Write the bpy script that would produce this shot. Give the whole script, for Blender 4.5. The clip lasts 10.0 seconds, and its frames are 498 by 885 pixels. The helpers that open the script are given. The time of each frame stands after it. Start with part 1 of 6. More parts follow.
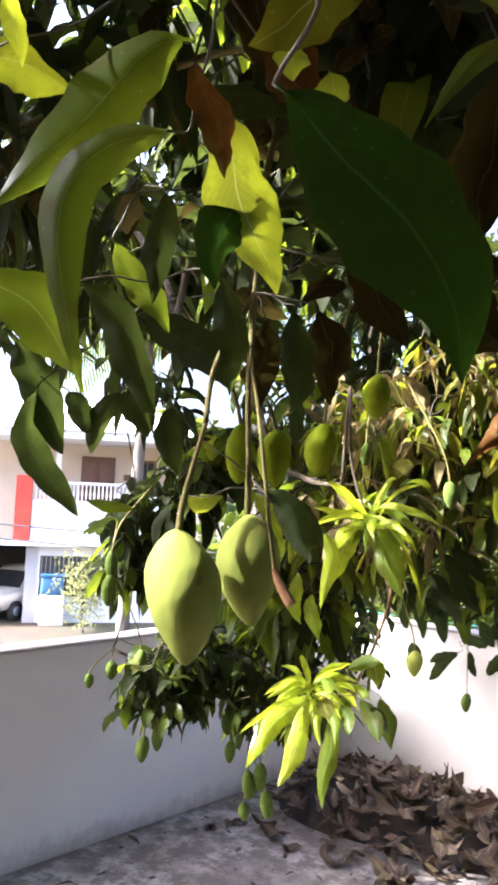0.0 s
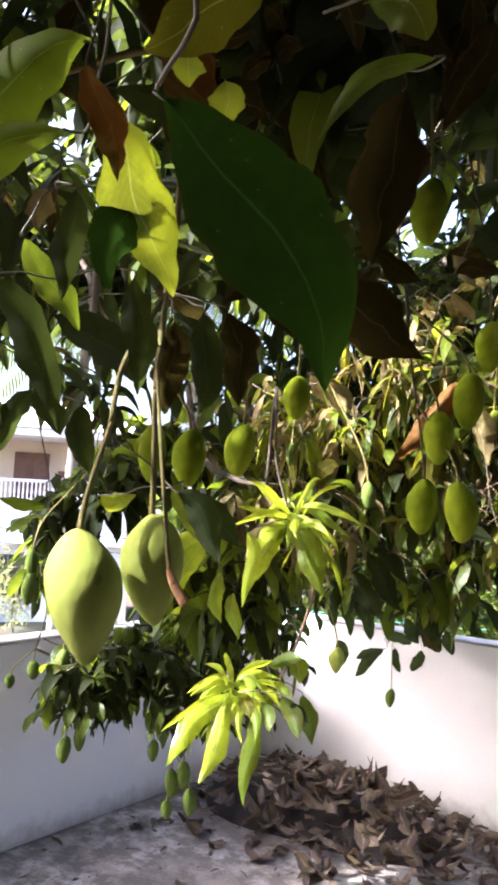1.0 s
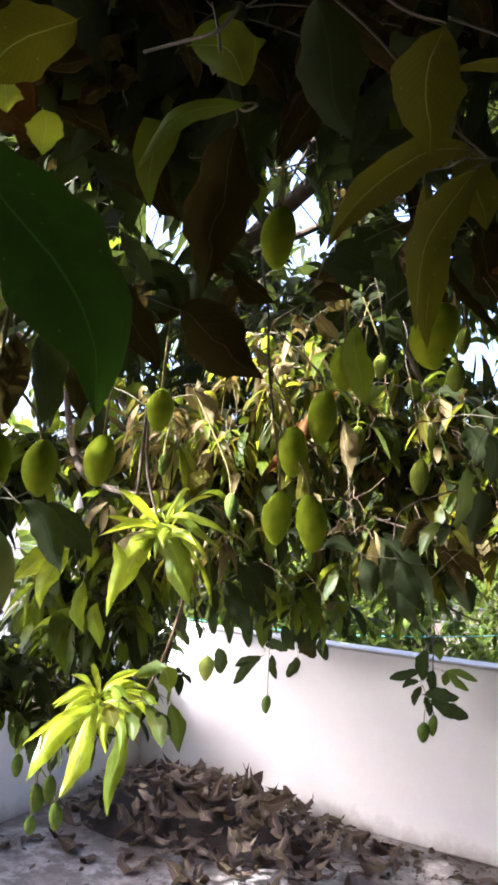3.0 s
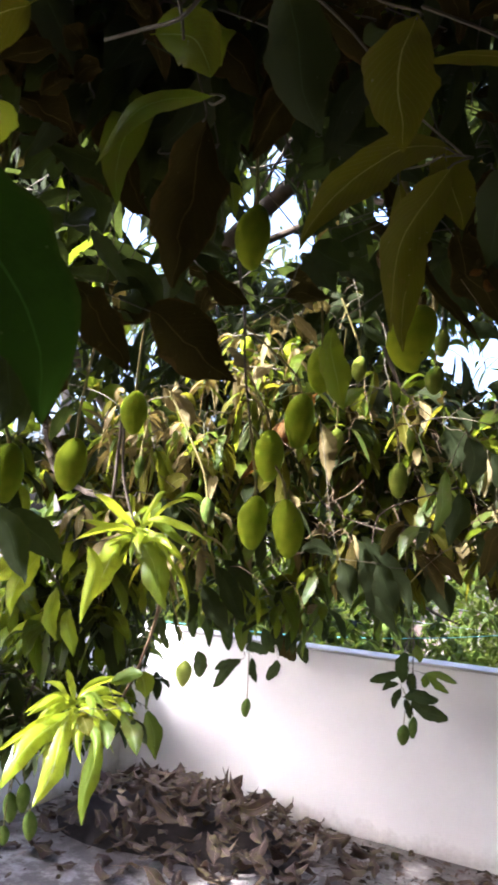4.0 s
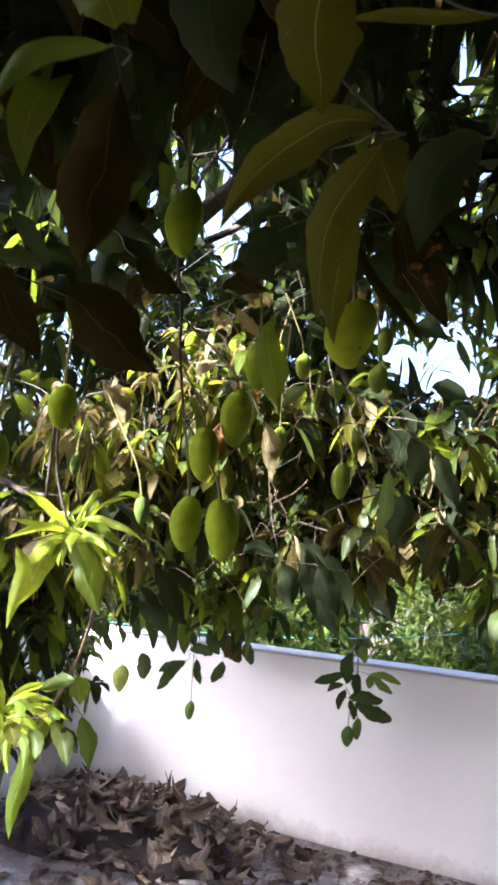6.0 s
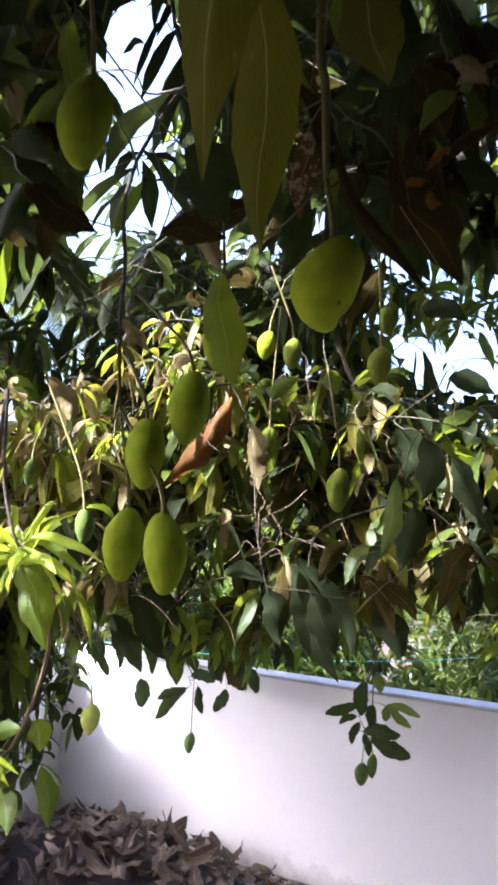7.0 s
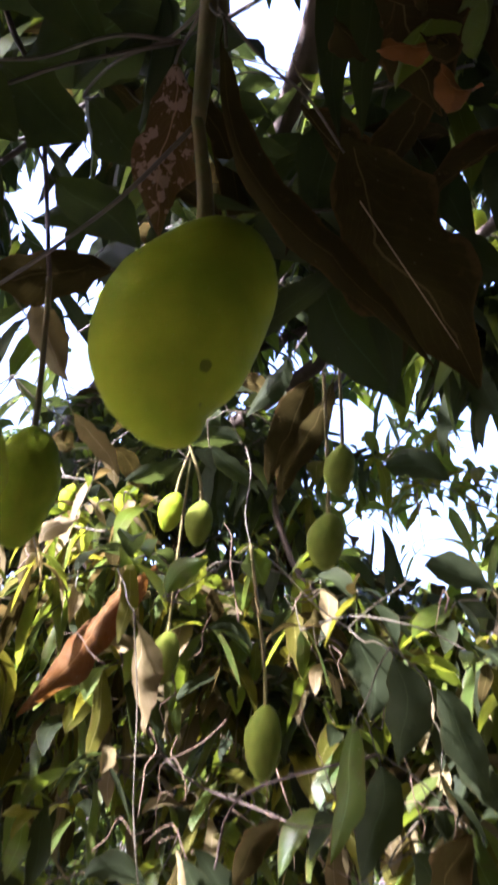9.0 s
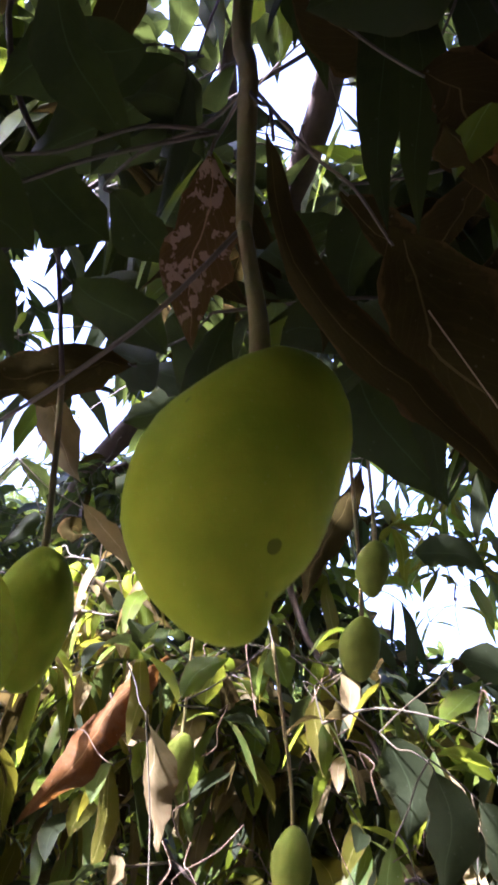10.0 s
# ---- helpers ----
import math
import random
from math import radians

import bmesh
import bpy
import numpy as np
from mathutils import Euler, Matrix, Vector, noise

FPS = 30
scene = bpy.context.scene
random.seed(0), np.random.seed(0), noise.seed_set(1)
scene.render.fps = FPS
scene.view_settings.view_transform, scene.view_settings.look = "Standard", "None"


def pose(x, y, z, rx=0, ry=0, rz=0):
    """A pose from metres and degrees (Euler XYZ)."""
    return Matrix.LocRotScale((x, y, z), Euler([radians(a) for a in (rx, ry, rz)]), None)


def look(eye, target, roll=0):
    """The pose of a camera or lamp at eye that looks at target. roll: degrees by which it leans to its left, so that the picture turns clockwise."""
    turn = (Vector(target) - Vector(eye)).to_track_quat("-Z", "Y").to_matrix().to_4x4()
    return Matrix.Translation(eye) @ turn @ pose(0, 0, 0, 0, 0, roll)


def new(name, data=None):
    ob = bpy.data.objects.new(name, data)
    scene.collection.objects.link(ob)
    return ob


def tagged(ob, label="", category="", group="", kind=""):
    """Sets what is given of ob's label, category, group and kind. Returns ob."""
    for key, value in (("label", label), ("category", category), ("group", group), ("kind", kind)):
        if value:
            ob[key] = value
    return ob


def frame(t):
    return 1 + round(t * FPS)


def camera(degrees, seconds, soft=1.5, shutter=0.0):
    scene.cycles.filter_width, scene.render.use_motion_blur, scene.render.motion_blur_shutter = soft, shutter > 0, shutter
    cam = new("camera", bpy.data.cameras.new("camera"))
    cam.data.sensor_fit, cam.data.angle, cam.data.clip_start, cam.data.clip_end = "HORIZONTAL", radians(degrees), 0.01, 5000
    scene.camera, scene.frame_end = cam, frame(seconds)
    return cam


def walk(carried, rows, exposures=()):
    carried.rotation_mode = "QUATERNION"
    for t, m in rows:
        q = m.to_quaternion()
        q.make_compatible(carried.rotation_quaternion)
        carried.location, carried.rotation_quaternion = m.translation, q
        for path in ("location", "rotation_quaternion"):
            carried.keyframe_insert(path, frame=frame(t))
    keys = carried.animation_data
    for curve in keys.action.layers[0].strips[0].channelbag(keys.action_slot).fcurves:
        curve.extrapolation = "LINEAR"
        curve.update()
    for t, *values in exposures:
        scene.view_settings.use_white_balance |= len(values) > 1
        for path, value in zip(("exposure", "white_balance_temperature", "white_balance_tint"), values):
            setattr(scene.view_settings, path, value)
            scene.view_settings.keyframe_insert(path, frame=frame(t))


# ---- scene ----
cam = camera(37.5, 10.0, soft=3.2, shutter=0.4)
PATH = [
    (0, (0.148, 0.117, 1.643), (-1.247, 1.539, 1.826), 2.2),
    (0.5, (0.163, 0.12, 1.644), (-1.175, 1.595, 1.83), 2.4),
    (1, (0.178, 0.133, 1.646), (-1.092, 1.667, 1.831), 2.6),
    (1.5, (0.192, 0.14, 1.651), (-1.014, 1.723, 1.845), 2.6),
    (2, (0.207, 0.152, 1.655), (-0.899, 1.805, 1.863), 2.1),
    (2.5, (0.234, 0.144, 1.65), (-0.811, 1.835, 1.868), 2.7),
    (3.8, (0.249, 0.161, 1.660), (-0.776, 1.864, 1.885), 3.1),
    (4, (0.243, 0.172, 1.661), (-0.75, 1.893, 1.887), 2.8),
    (4.5, (0.242, 0.179, 1.665), (-0.697, 1.93, 1.889), 2.7),
    (5, (0.244, 0.178, 1.664), (-0.645, 1.956, 1.888), 2.4),
    (5.5, (0.247, 0.18, 1.661), (-0.616, 1.971, 1.884), 2.5),
    (6.8, (0.225, 0.475, 1.682), (-0.711, 2.224, 1.932), 3.9),
    (7, (0.195, 0.545, 1.683), (-0.742, 2.293, 1.945), 3.1),
    (7.5, (0.137, 0.686, 1.692), (-0.803, 2.421, 2.013), 3.2),
    (8, (0.052, 0.836, 1.716), (-0.823, 2.572, 2.187), 1.5),
    (8.5, (0.057, 0.916, 1.739), (-0.745, 2.673, 2.258), 1.0),
    (9, (0.046, 1.017, 1.803), (-0.747, 2.7, 2.536), 3.8),
    (9.5, (0.02, 1.039, 1.838), (-0.762, 2.685, 2.662), 4.0),
    (10, (0.005, 1.042, 1.865), (-0.776, 2.665, 2.733), 3.4),
]
walk(cam, [(t, look(eye, target, roll)) for t, eye, target, roll in PATH],
     [(0, 3.55, 5550, 19), (2.5, 3.55, 5400, 20), (5.5, 3.55, 5200, 21), (7, 3.5, 5050, 23), (7.5, 3.3, 5050, 23), (8.5, 3.55, 5350, 28), (9, 3.75, 5100, 36), (9.5, 3.85, 4950, 42), (10, 3.9, 4950, 42)])


# ---- sky, sun ----
SUN_FROM = Vector((-0.60, -0.80, 0.86)).normalized()      # towards the sun
world = bpy.data.worlds.new("sky")
scene.world = world
world.use_nodes = True
wn = world.node_tree.nodes
sky = wn.new("ShaderNodeTexSky")
sky.sky_type, sky.sun_disc = "NISHITA", False
sky.sun_elevation = math.asin(SUN_FROM.z)
sky.sun_rotation = math.atan2(SUN_FROM.x, SUN_FROM.y)
sky.dust_density = 9.5
wn["Background"].inputs[1].default_value = 0.115
world.node_tree.links.new(sky.outputs[0], wn["Background"].inputs[0])
sun = new("sun", bpy.data.lights.new("sun", "SUN"))
sun.data.energy, sun.data.angle, sun.data.color = 3.8, radians(1.4), (1.0, 0.93, 0.80)
sun.matrix_world = look(SUN_FROM * 30, (0, 0, 0))


# ---- materials ----
def material(name):
    m = bpy.data.materials.new(name)
    m.use_nodes = True
    n = m.node_tree.nodes
    return m, n, m.node_tree.links, n["Principled BSDF"]


def noise_node(n, l, scale, detail=4.0, rough=0.55, coords=None):
    t = n.new("ShaderNodeTexNoise")
    t.inputs["Scale"].default_value, t.inputs["Detail"].default_value, t.inputs["Roughness"].default_value = scale, detail, rough
    if coords:
        l.new(coords, t.inputs["Vector"])
    return t.outputs[0]


def ramp(n, l, fac, *stops):
    r = n.new("ShaderNodeValToRGB")
    r.color_ramp.elements[0].position, r.color_ramp.elements[0].color = stops[0][0], (*stops[0][1], 1)
    r.color_ramp.elements[1].position, r.color_ramp.elements[1].color = stops[-1][0], (*stops[-1][1], 1)
    for p, c in stops[1:-1]:
        r.color_ramp.elements.new(p).color = (*c, 1)
    l.new(fac, r.inputs[0])
    return r.outputs[0]


def mixed(n, l, fac, a, b, blend="MIX"):
    m = n.new("ShaderNodeMix")
    m.data_type, m.blend_type = "RGBA", blend
    for sock, v in ((m.inputs[0], fac), (m.inputs[6], a), (m.inputs[7], b)):
        if isinstance(v, (int, float)):
            sock.default_value = v
        elif isinstance(v, tuple):
            sock.default_value = (*v, 1)
        else:
            l.new(v, sock)
    return m.outputs[2]


def maths(n, l, op, a, b=None, c=None):
    m = n.new("ShaderNodeMath")
    m.operation = op
    for i, v in enumerate((a, b, c)):
        if v is None:
            continue
        if isinstance(v, (int, float)):
            m.inputs[i].default_value = v
        else:
            l.new(v, m.inputs[i])
    return m.outputs[0]


def bump(n, l, bsdf, height, strength=0.3, dist=0.01):
    b = n.new("ShaderNodeBump")
    b.inputs["Strength"].default_value, b.inputs["Distance"].default_value = strength, dist
    l.new(height, b.inputs["Height"])
    l.new(b.outputs[0], bsdf.inputs["Normal"])


def surface(name, c1, c2, scale=8.0, rough=0.7, c3=None, scale2=60.0, bumps=0.2, metal=0.0, dist=0.004):
    """A two-scale mottled surface in object space."""
    m, n, l, p = material(name)
    o = n.new("ShaderNodeTexCoord").outputs["Object"]
    big, fine = noise_node(n, l, scale, 5, 0.6, o), noise_node(n, l, scale2, 6, 0.65, o)
    col = ramp(n, l, big, (0.35, c1), (0.65, c2))
    col = mixed(n, l, maths(n, l, "MULTIPLY", fine, 0.5), col, c3 or tuple(v * 0.6 for v in c1))
    l.new(col, p.inputs["Base Color"])
    p.inputs["Roughness"].default_value, p.inputs["Metallic"].default_value = rough, metal
    bump(n, l, p, fine, bumps, dist)
    return m


def leaf_material(name, dark, light, through_col, vein, trans=0.4, rough=0.38, spots=0.0, spot_col=(0.12, 0.06, 0.02), spot_at=0.66, spot_scale=70.0, old=(0.10, 0.09, 0.02), gloss=0.18, fleck=0.45, edge=0.55):
    """A leaf: midrib and side veins from its own UV (u across, v along), light passing through the blade."""
    m, n, l, p = material(name)
    uv = n.new("ShaderNodeTexCoord").outputs["UV"]
    sep = n.new("ShaderNodeSeparateXYZ")
    l.new(uv, sep.inputs[0])
    across = maths(n, l, "ABSOLUTE", maths(n, l, "SUBTRACT", sep.outputs[0], 0.5))
    rib = maths(n, l, "LESS_THAN", across, 0.011)
    slant = maths(n, l, "ADD", maths(n, l, "MULTIPLY", sep.outputs[1], 15.0), maths(n, l, "MULTIPLY", across, -9.0))
    side = maths(n, l, "GREATER_THAN", maths(n, l, "SINE", maths(n, l, "MULTIPLY", slant, 6.283)), 0.93)
    isl = n.new("ShaderNodeNewGeometry").outputs["Random Per Island"]
    rnd = n.new("ShaderNodeObjectInfo").outputs["Random"]
    both = maths(n, l, "FRACT", maths(n, l, "ADD", isl, rnd))
    o = n.new("ShaderNodeTexCoord").outputs["Object"]
    mott = noise_node(n, l, 35.0, 5, 0.6, o)
    body = mixed(n, l, both, dark, light)
    body = mixed(n, l, maths(n, l, "MULTIPLY", mott, 0.55), body, tuple(v * 0.45 for v in dark))
    if spots:
        sp = noise_node(n, l, spot_scale, 4, 0.6, o)
        body = mixed(n, l, maths(n, l, "MULTIPLY", maths(n, l, "GREATER_THAN", sp, spot_at), spots), body, spot_col)
    tone = noise_node(n, l, 9.0, 3, 0.5, o)
    body = mixed(n, l, maths(n, l, "MULTIPLY", maths(n, l, "SUBTRACT", tone, 0.3), 0.9), body, tuple(v * 1.5 for v in light))
    # yellowed and browned patches, and withering that creeps in from the edge
    age = noise_node(n, l, 16.0, 6, 0.7, o)
    worn = ramp(n, l, age, (0.50, (0, 0, 0)), (0.62, (1, 1, 1)))
    body = mixed(n, l, maths(n, l, "MULTIPLY", worn, 0.55), body, old)
    rim = maths(n, l, "ADD", maths(n, l, "MULTIPLY", across, 1.5), maths(n, l, "MULTIPLY", noise_node(n, l, 40.0, 4, 0.7, o), 0.55))
    rim = ramp(n, l, rim, (0.93, (0, 0, 0)), (1.0, (1, 1, 1)))
    body = mixed(n, l, maths(n, l, "MULTIPLY", rim, edge), body, (0.09, 0.055, 0.018))
    dust = n.new("ShaderNodeTexVoronoi")
    dust.inputs["Scale"].default_value = 75.0
    l.new(o, dust.inputs["Vector"])
    grit = maths(n, l, "LESS_THAN", dust.outputs["Distance"], 0.075)
    body = mixed(n, l, maths(n, l, "MULTIPLY", grit, fleck), body, (0.30, 0.29, 0.20))
    body = mixed(n, l, maths(n, l, "MULTIPLY", side, 0.12), body, vein)
    body = mixed(n, l, maths(n, l, "MULTIPLY", rib, 0.8), body, tuple(min(0.6, v * 1.5) for v in vein))
    l.new(body, p.inputs["Base Color"])
    p.inputs["Roughness"].default_value = rough
    p.inputs["Specular IOR Level"].default_value = gloss
    bump(n, l, p, maths(n, l, "ADD", maths(n, l, "MULTIPLY", side, 0.6), maths(n, l, "ADD", rib, mott)), 0.35, 0.0015)
    tr = n.new("ShaderNodeBsdfTranslucent")
    tcol = mixed(n, l, both, through_col, tuple(v * 0.7 for v in through_col))
    tcol = mixed(n, l, maths(n, l, "MULTIPLY", worn, 0.45), tcol, old)
    tcol = mixed(n, l, maths(n, l, "MULTIPLY", mott, 0.5), tcol, tuple(v * 0.5 for v in through_col))
    tcol = mixed(n, l, maths(n, l, "MULTIPLY", maths(n, l, "MAXIMUM", rib, maths(n, l, "MULTIPLY", side, 0.5)), 0.5), tcol, vein)
    l.new(tcol, tr.inputs[0])
    mx = n.new("ShaderNodeMixShader")
    mx.inputs[0].default_value = trans
    l.new(p.outputs[0], mx.inputs[1])
    l.new(tr.outputs[0], mx.inputs[2])
    l.new(mx.outputs[0], n["Material Output"].inputs[0])
    return m


LEAF = leaf_material("mango_leaf", (0.026, 0.049, 0.008), (0.072, 0.102, 0.017), (0.26, 0.34, 0.010), (0.14, 0.20, 0.05), 0.42, 0.42, gloss=0.16)
# shaded copy of the mango leaf: crown shade and haze in its colour
LEAF_SHADE = leaf_material("shaded_mango_leaf", (0.015, 0.020, 0.008), (0.028, 0.035, 0.013), (0.075, 0.10, 0.016), (0.040, 0.054, 0.020), 0.4, 0.6, old=(0.018, 0.024, 0.007), gloss=0.06, fleck=0.15, edge=0.15)
# greener shaded copy for the great near leaf, its shade put into the colour
LEAF_SHADE_GREEN = leaf_material("shaded_green_mango_leaf", (0.007, 0.0165, 0.003), (0.014, 0.027, 0.005), (0.05, 0.115, 0.010), (0.03, 0.065, 0.015), 0.4, 0.6, old=(0.012, 0.022, 0.004), gloss=0.0, fleck=0.15, edge=0.15)
LEAF_LIGHT = leaf_material("light_mango_leaf", (0.060, 0.105, 0.008), (0.110, 0.160, 0.014), (0.44, 0.50, 0.015), (0.26, 0.32, 0.07), 0.5, gloss=0.12)
LEAF_YOUNG = leaf_material("young_mango_leaf", (0.27, 0.37, 0.012), (0.38, 0.47, 0.02), (0.72, 0.80, 0.015), (0.55, 0.62, 0.20), 0.5, 0.3, gloss=0.45)
LEAF_OLIVE = leaf_material("old_mango_leaf", (0.030, 0.037, 0.004), (0.072, 0.068, 0.007), (0.30, 0.28, 0.010), (0.26, 0.24, 0.06), 0.45, 0.5, 0.7, gloss=0.03)
# withered brown, darkened further so the colour carries the shade overhead
LEAF_BROWN = leaf_material("dark_withered_mango_leaf", (0.016, 0.012, 0.003), (0.032, 0.025, 0.007), (0.060, 0.045, 0.009), (0.07, 0.055, 0.018), 0.25, 0.7, 0.6, (0.055, 0.042, 0.012), old=(0.036, 0.031, 0.007), gloss=0.0, fleck=0.15)
LEAF_RUST = leaf_material("rusty_mango_leaf", (0.060, 0.026, 0.006), (0.125, 0.056, 0.013), (0.24, 0.10, 0.012), (0.16, 0.09, 0.03), 0.3, 0.7, 0.85, (0.025, 0.015, 0.008), 0.56, 60.0, (0.14, 0.085, 0.035), gloss=0.04)
LEAF_DRY = leaf_material("dry_mango_leaf", (0.12, 0.090, 0.034), (0.23, 0.185, 0.075), (0.30, 0.21, 0.05), (0.3, 0.23, 0.13), 0.3, 0.65, 0.5)
LEAF_BRICK = leaf_material("brick_red_dead_leaf", (0.032, 0.014, 0.004), (0.060, 0.026, 0.007), (0.14, 0.055, 0.009), (0.08, 0.04, 0.015), 0.3, 0.7, 0.7, gloss=0.0, fleck=0.15)
LEAF_MOTTLED = leaf_material("mottled_dead_leaf", (0.030, 0.018, 0.006), (0.065, 0.040, 0.014), (0.2, 0.11, 0.02), (0.2, 0.13, 0.06), 0.25, 0.7, 0.9, (0.36, 0.25, 0.16), 0.55, 90.0, gloss=0.0)
LEAF_FALLEN = leaf_material("fallen_leaf", (0.016, 0.011, 0.009), (0.105, 0.072, 0.058), (0.14, 0.07, 0.04), (0.24, 0.17, 0.12), 0.12, 0.7, 0.5, (0.04, 0.028, 0.022))
LEAF_PALE = leaf_material("pale_shrub_leaf", (0.24, 0.27, 0.11), (0.38, 0.40, 0.19), (0.5, 0.52, 0.16), (0.4, 0.42, 0.2), 0.35, 0.6)
LEAF_FAR = leaf_material("garden_leaf", (0.018, 0.040, 0.006), (0.050, 0.076, 0.012), (0.15, 0.20, 0.018), (0.09, 0.13, 0.04), 0.45, gloss=0.06)
BARK = surface("bark", (0.045, 0.030, 0.015), (0.085, 0.058, 0.032), 14, 0.9, (0.045, 0.035, 0.025), 90, 0.6)
TWIG = surface("green_twig", (0.035, 0.035, 0.010), (0.07, 0.052, 0.020), 30, 0.6, (0.10, 0.07, 0.03), 160, 0.3)
RED_TWIG = surface("reddish_twig", (0.07, 0.042, 0.015), (0.13, 0.080, 0.030), 30, 0.75, (0.10, 0.06, 0.03), 160, 0.4)
STALK = surface("fruit_stalk", (0.13, 0.14, 0.018), (0.18, 0.125, 0.030), 40, 0.8, (0.12, 0.075, 0.02), 200, 0.4)
RUST_BARK = surface("peeling_bark", (0.24, 0.105, 0.036), (0.40, 0.20, 0.078), 22, 0.9, (0.07, 0.032, 0.014), 70, 0.9, 0, 0.008)
PALM_BARK = surface("palm_bark", (0.11, 0.095, 0.08), (0.18, 0.16, 0.14), 3, 0.9, (0.07, 0.06, 0.05), 12, 0.5, 0, 0.02)
GROUT = surface("house_red", (0.55, 0.06, 0.04), (0.62, 0.09, 0.05), 3, 0.5)


def fruit_material(name, low, high, spot=None):
    m, n, l, p = material(name)
    o = n.new("ShaderNodeTexCoord").outputs["Object"]
    big, speck = noise_node(n, l, 5.0, 2, 0.45, o), n.new("ShaderNodeTexVoronoi")
    l.new(o, speck.inputs["Vector"])
    speck.inputs["Scale"].default_value = 26
    col = ramp(n, l, big, (0.2, low), (0.8, high))
    dots = maths(n, l, "LESS_THAN", speck.outputs["Distance"], 0.12)
    col = mixed(n, l, maths(n, l, "MULTIPLY", dots, 0.10), col, (0.45, 0.50, 0.15))
    stain = maths(n, l, "GREATER_THAN", noise_node(n, l, 7, 2, 0.4, o), 0.74)
    col = mixed(n, l, maths(n, l, "MULTIPLY", stain, 0.4), col, (0.10, 0.12, 0.03))
    if spot:
        far = n.new("ShaderNodeVectorMath")
        far.operation = "DISTANCE"
        far.inputs[1].default_value = spot
        l.new(o, far.inputs[0])
        edge = maths(n, l, "ADD", far.outputs["Value"], maths(n, l, "MULTIPLY", noise_node(n, l, 25, 2, 0.5, o), 0.012))
        col = mixed(n, l, maths(n, l, "MULTIPLY", maths(n, l, "LESS_THAN", edge, 0.030), 0.65), col, (0.05, 0.055, 0.012))
    l.new(col, p.inputs["Base Color"])
    p.inputs["Roughness"].default_value = 0.6
    p.inputs["Specular IOR Level"].default_value = 0.02
    p.inputs["Subsurface Weight"].default_value = 0.12
    p.inputs["Subsurface Radius"].default_value = (0.012, 0.02, 0.004)
    p.inputs["Subsurface Scale"].default_value = 0.5
    lumps = noise_node(n, l, 9.0, 3, 0.55, o)
    bump(n, l, p, maths(n, l, "ADD", maths(n, l, "ADD", big, lumps), maths(n, l, "MULTIPLY", dots, 0.1)), 0.07, 0.012)
    return m


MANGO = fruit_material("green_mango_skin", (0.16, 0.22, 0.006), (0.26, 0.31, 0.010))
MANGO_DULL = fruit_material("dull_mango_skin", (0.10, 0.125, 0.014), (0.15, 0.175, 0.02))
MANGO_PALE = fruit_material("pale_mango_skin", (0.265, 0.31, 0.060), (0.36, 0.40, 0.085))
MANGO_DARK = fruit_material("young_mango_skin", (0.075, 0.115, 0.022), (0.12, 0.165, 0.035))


# ---- mesh helpers ----
class Bunch:
    """Collects vertices, faces and UVs of many pieces for one mesh."""

    def __init__(self):
        self.v, self.f, self.uv = [], [], []

    def add(self, verts, faces, uvs=None):
        k = len(self.v)
        self.v.extend(verts)
        self.f.extend([tuple(i + k for i in f) for f in faces])
        for f in faces:
            self.uv.extend([(uvs[i] if uvs else (0.5, 0.5)) for i in f])

    def mesh(self, name, mat, smooth=True):
        me = bpy.data.meshes.new(name)
        me.from_pydata([tuple(p) for p in self.v], [], self.f)
        lay = me.uv_layers.new(name="UVMap")
        lay.data.foreach_set("uv", np.array(self.uv, dtype=np.float32).ravel())
        me.materials.append(mat)
        if smooth:
            me.polygons.foreach_set("use_smooth", [True] * len(me.polygons))
        me.update()
        return me


def part(name, data, mat, parent, label="", smooth=True, kind=""):
    """ONE mesh object from a Bunch, a bmesh or a mesh, under a thing or part."""
    if isinstance(data, Bunch):
        me = data.mesh(name, mat, smooth)
    elif isinstance(data, bmesh.types.BMesh):
        me = bpy.data.meshes.new(name)
        data.to_mesh(me)
        data.free()
        me.materials.append(mat)
        if smooth:
            me.polygons.foreach_set("use_smooth", [True] * len(me.polygons))
    else:
        me = data
    ob = new(name, me)
    ob.parent = parent
    return tagged(ob, label, kind=kind)


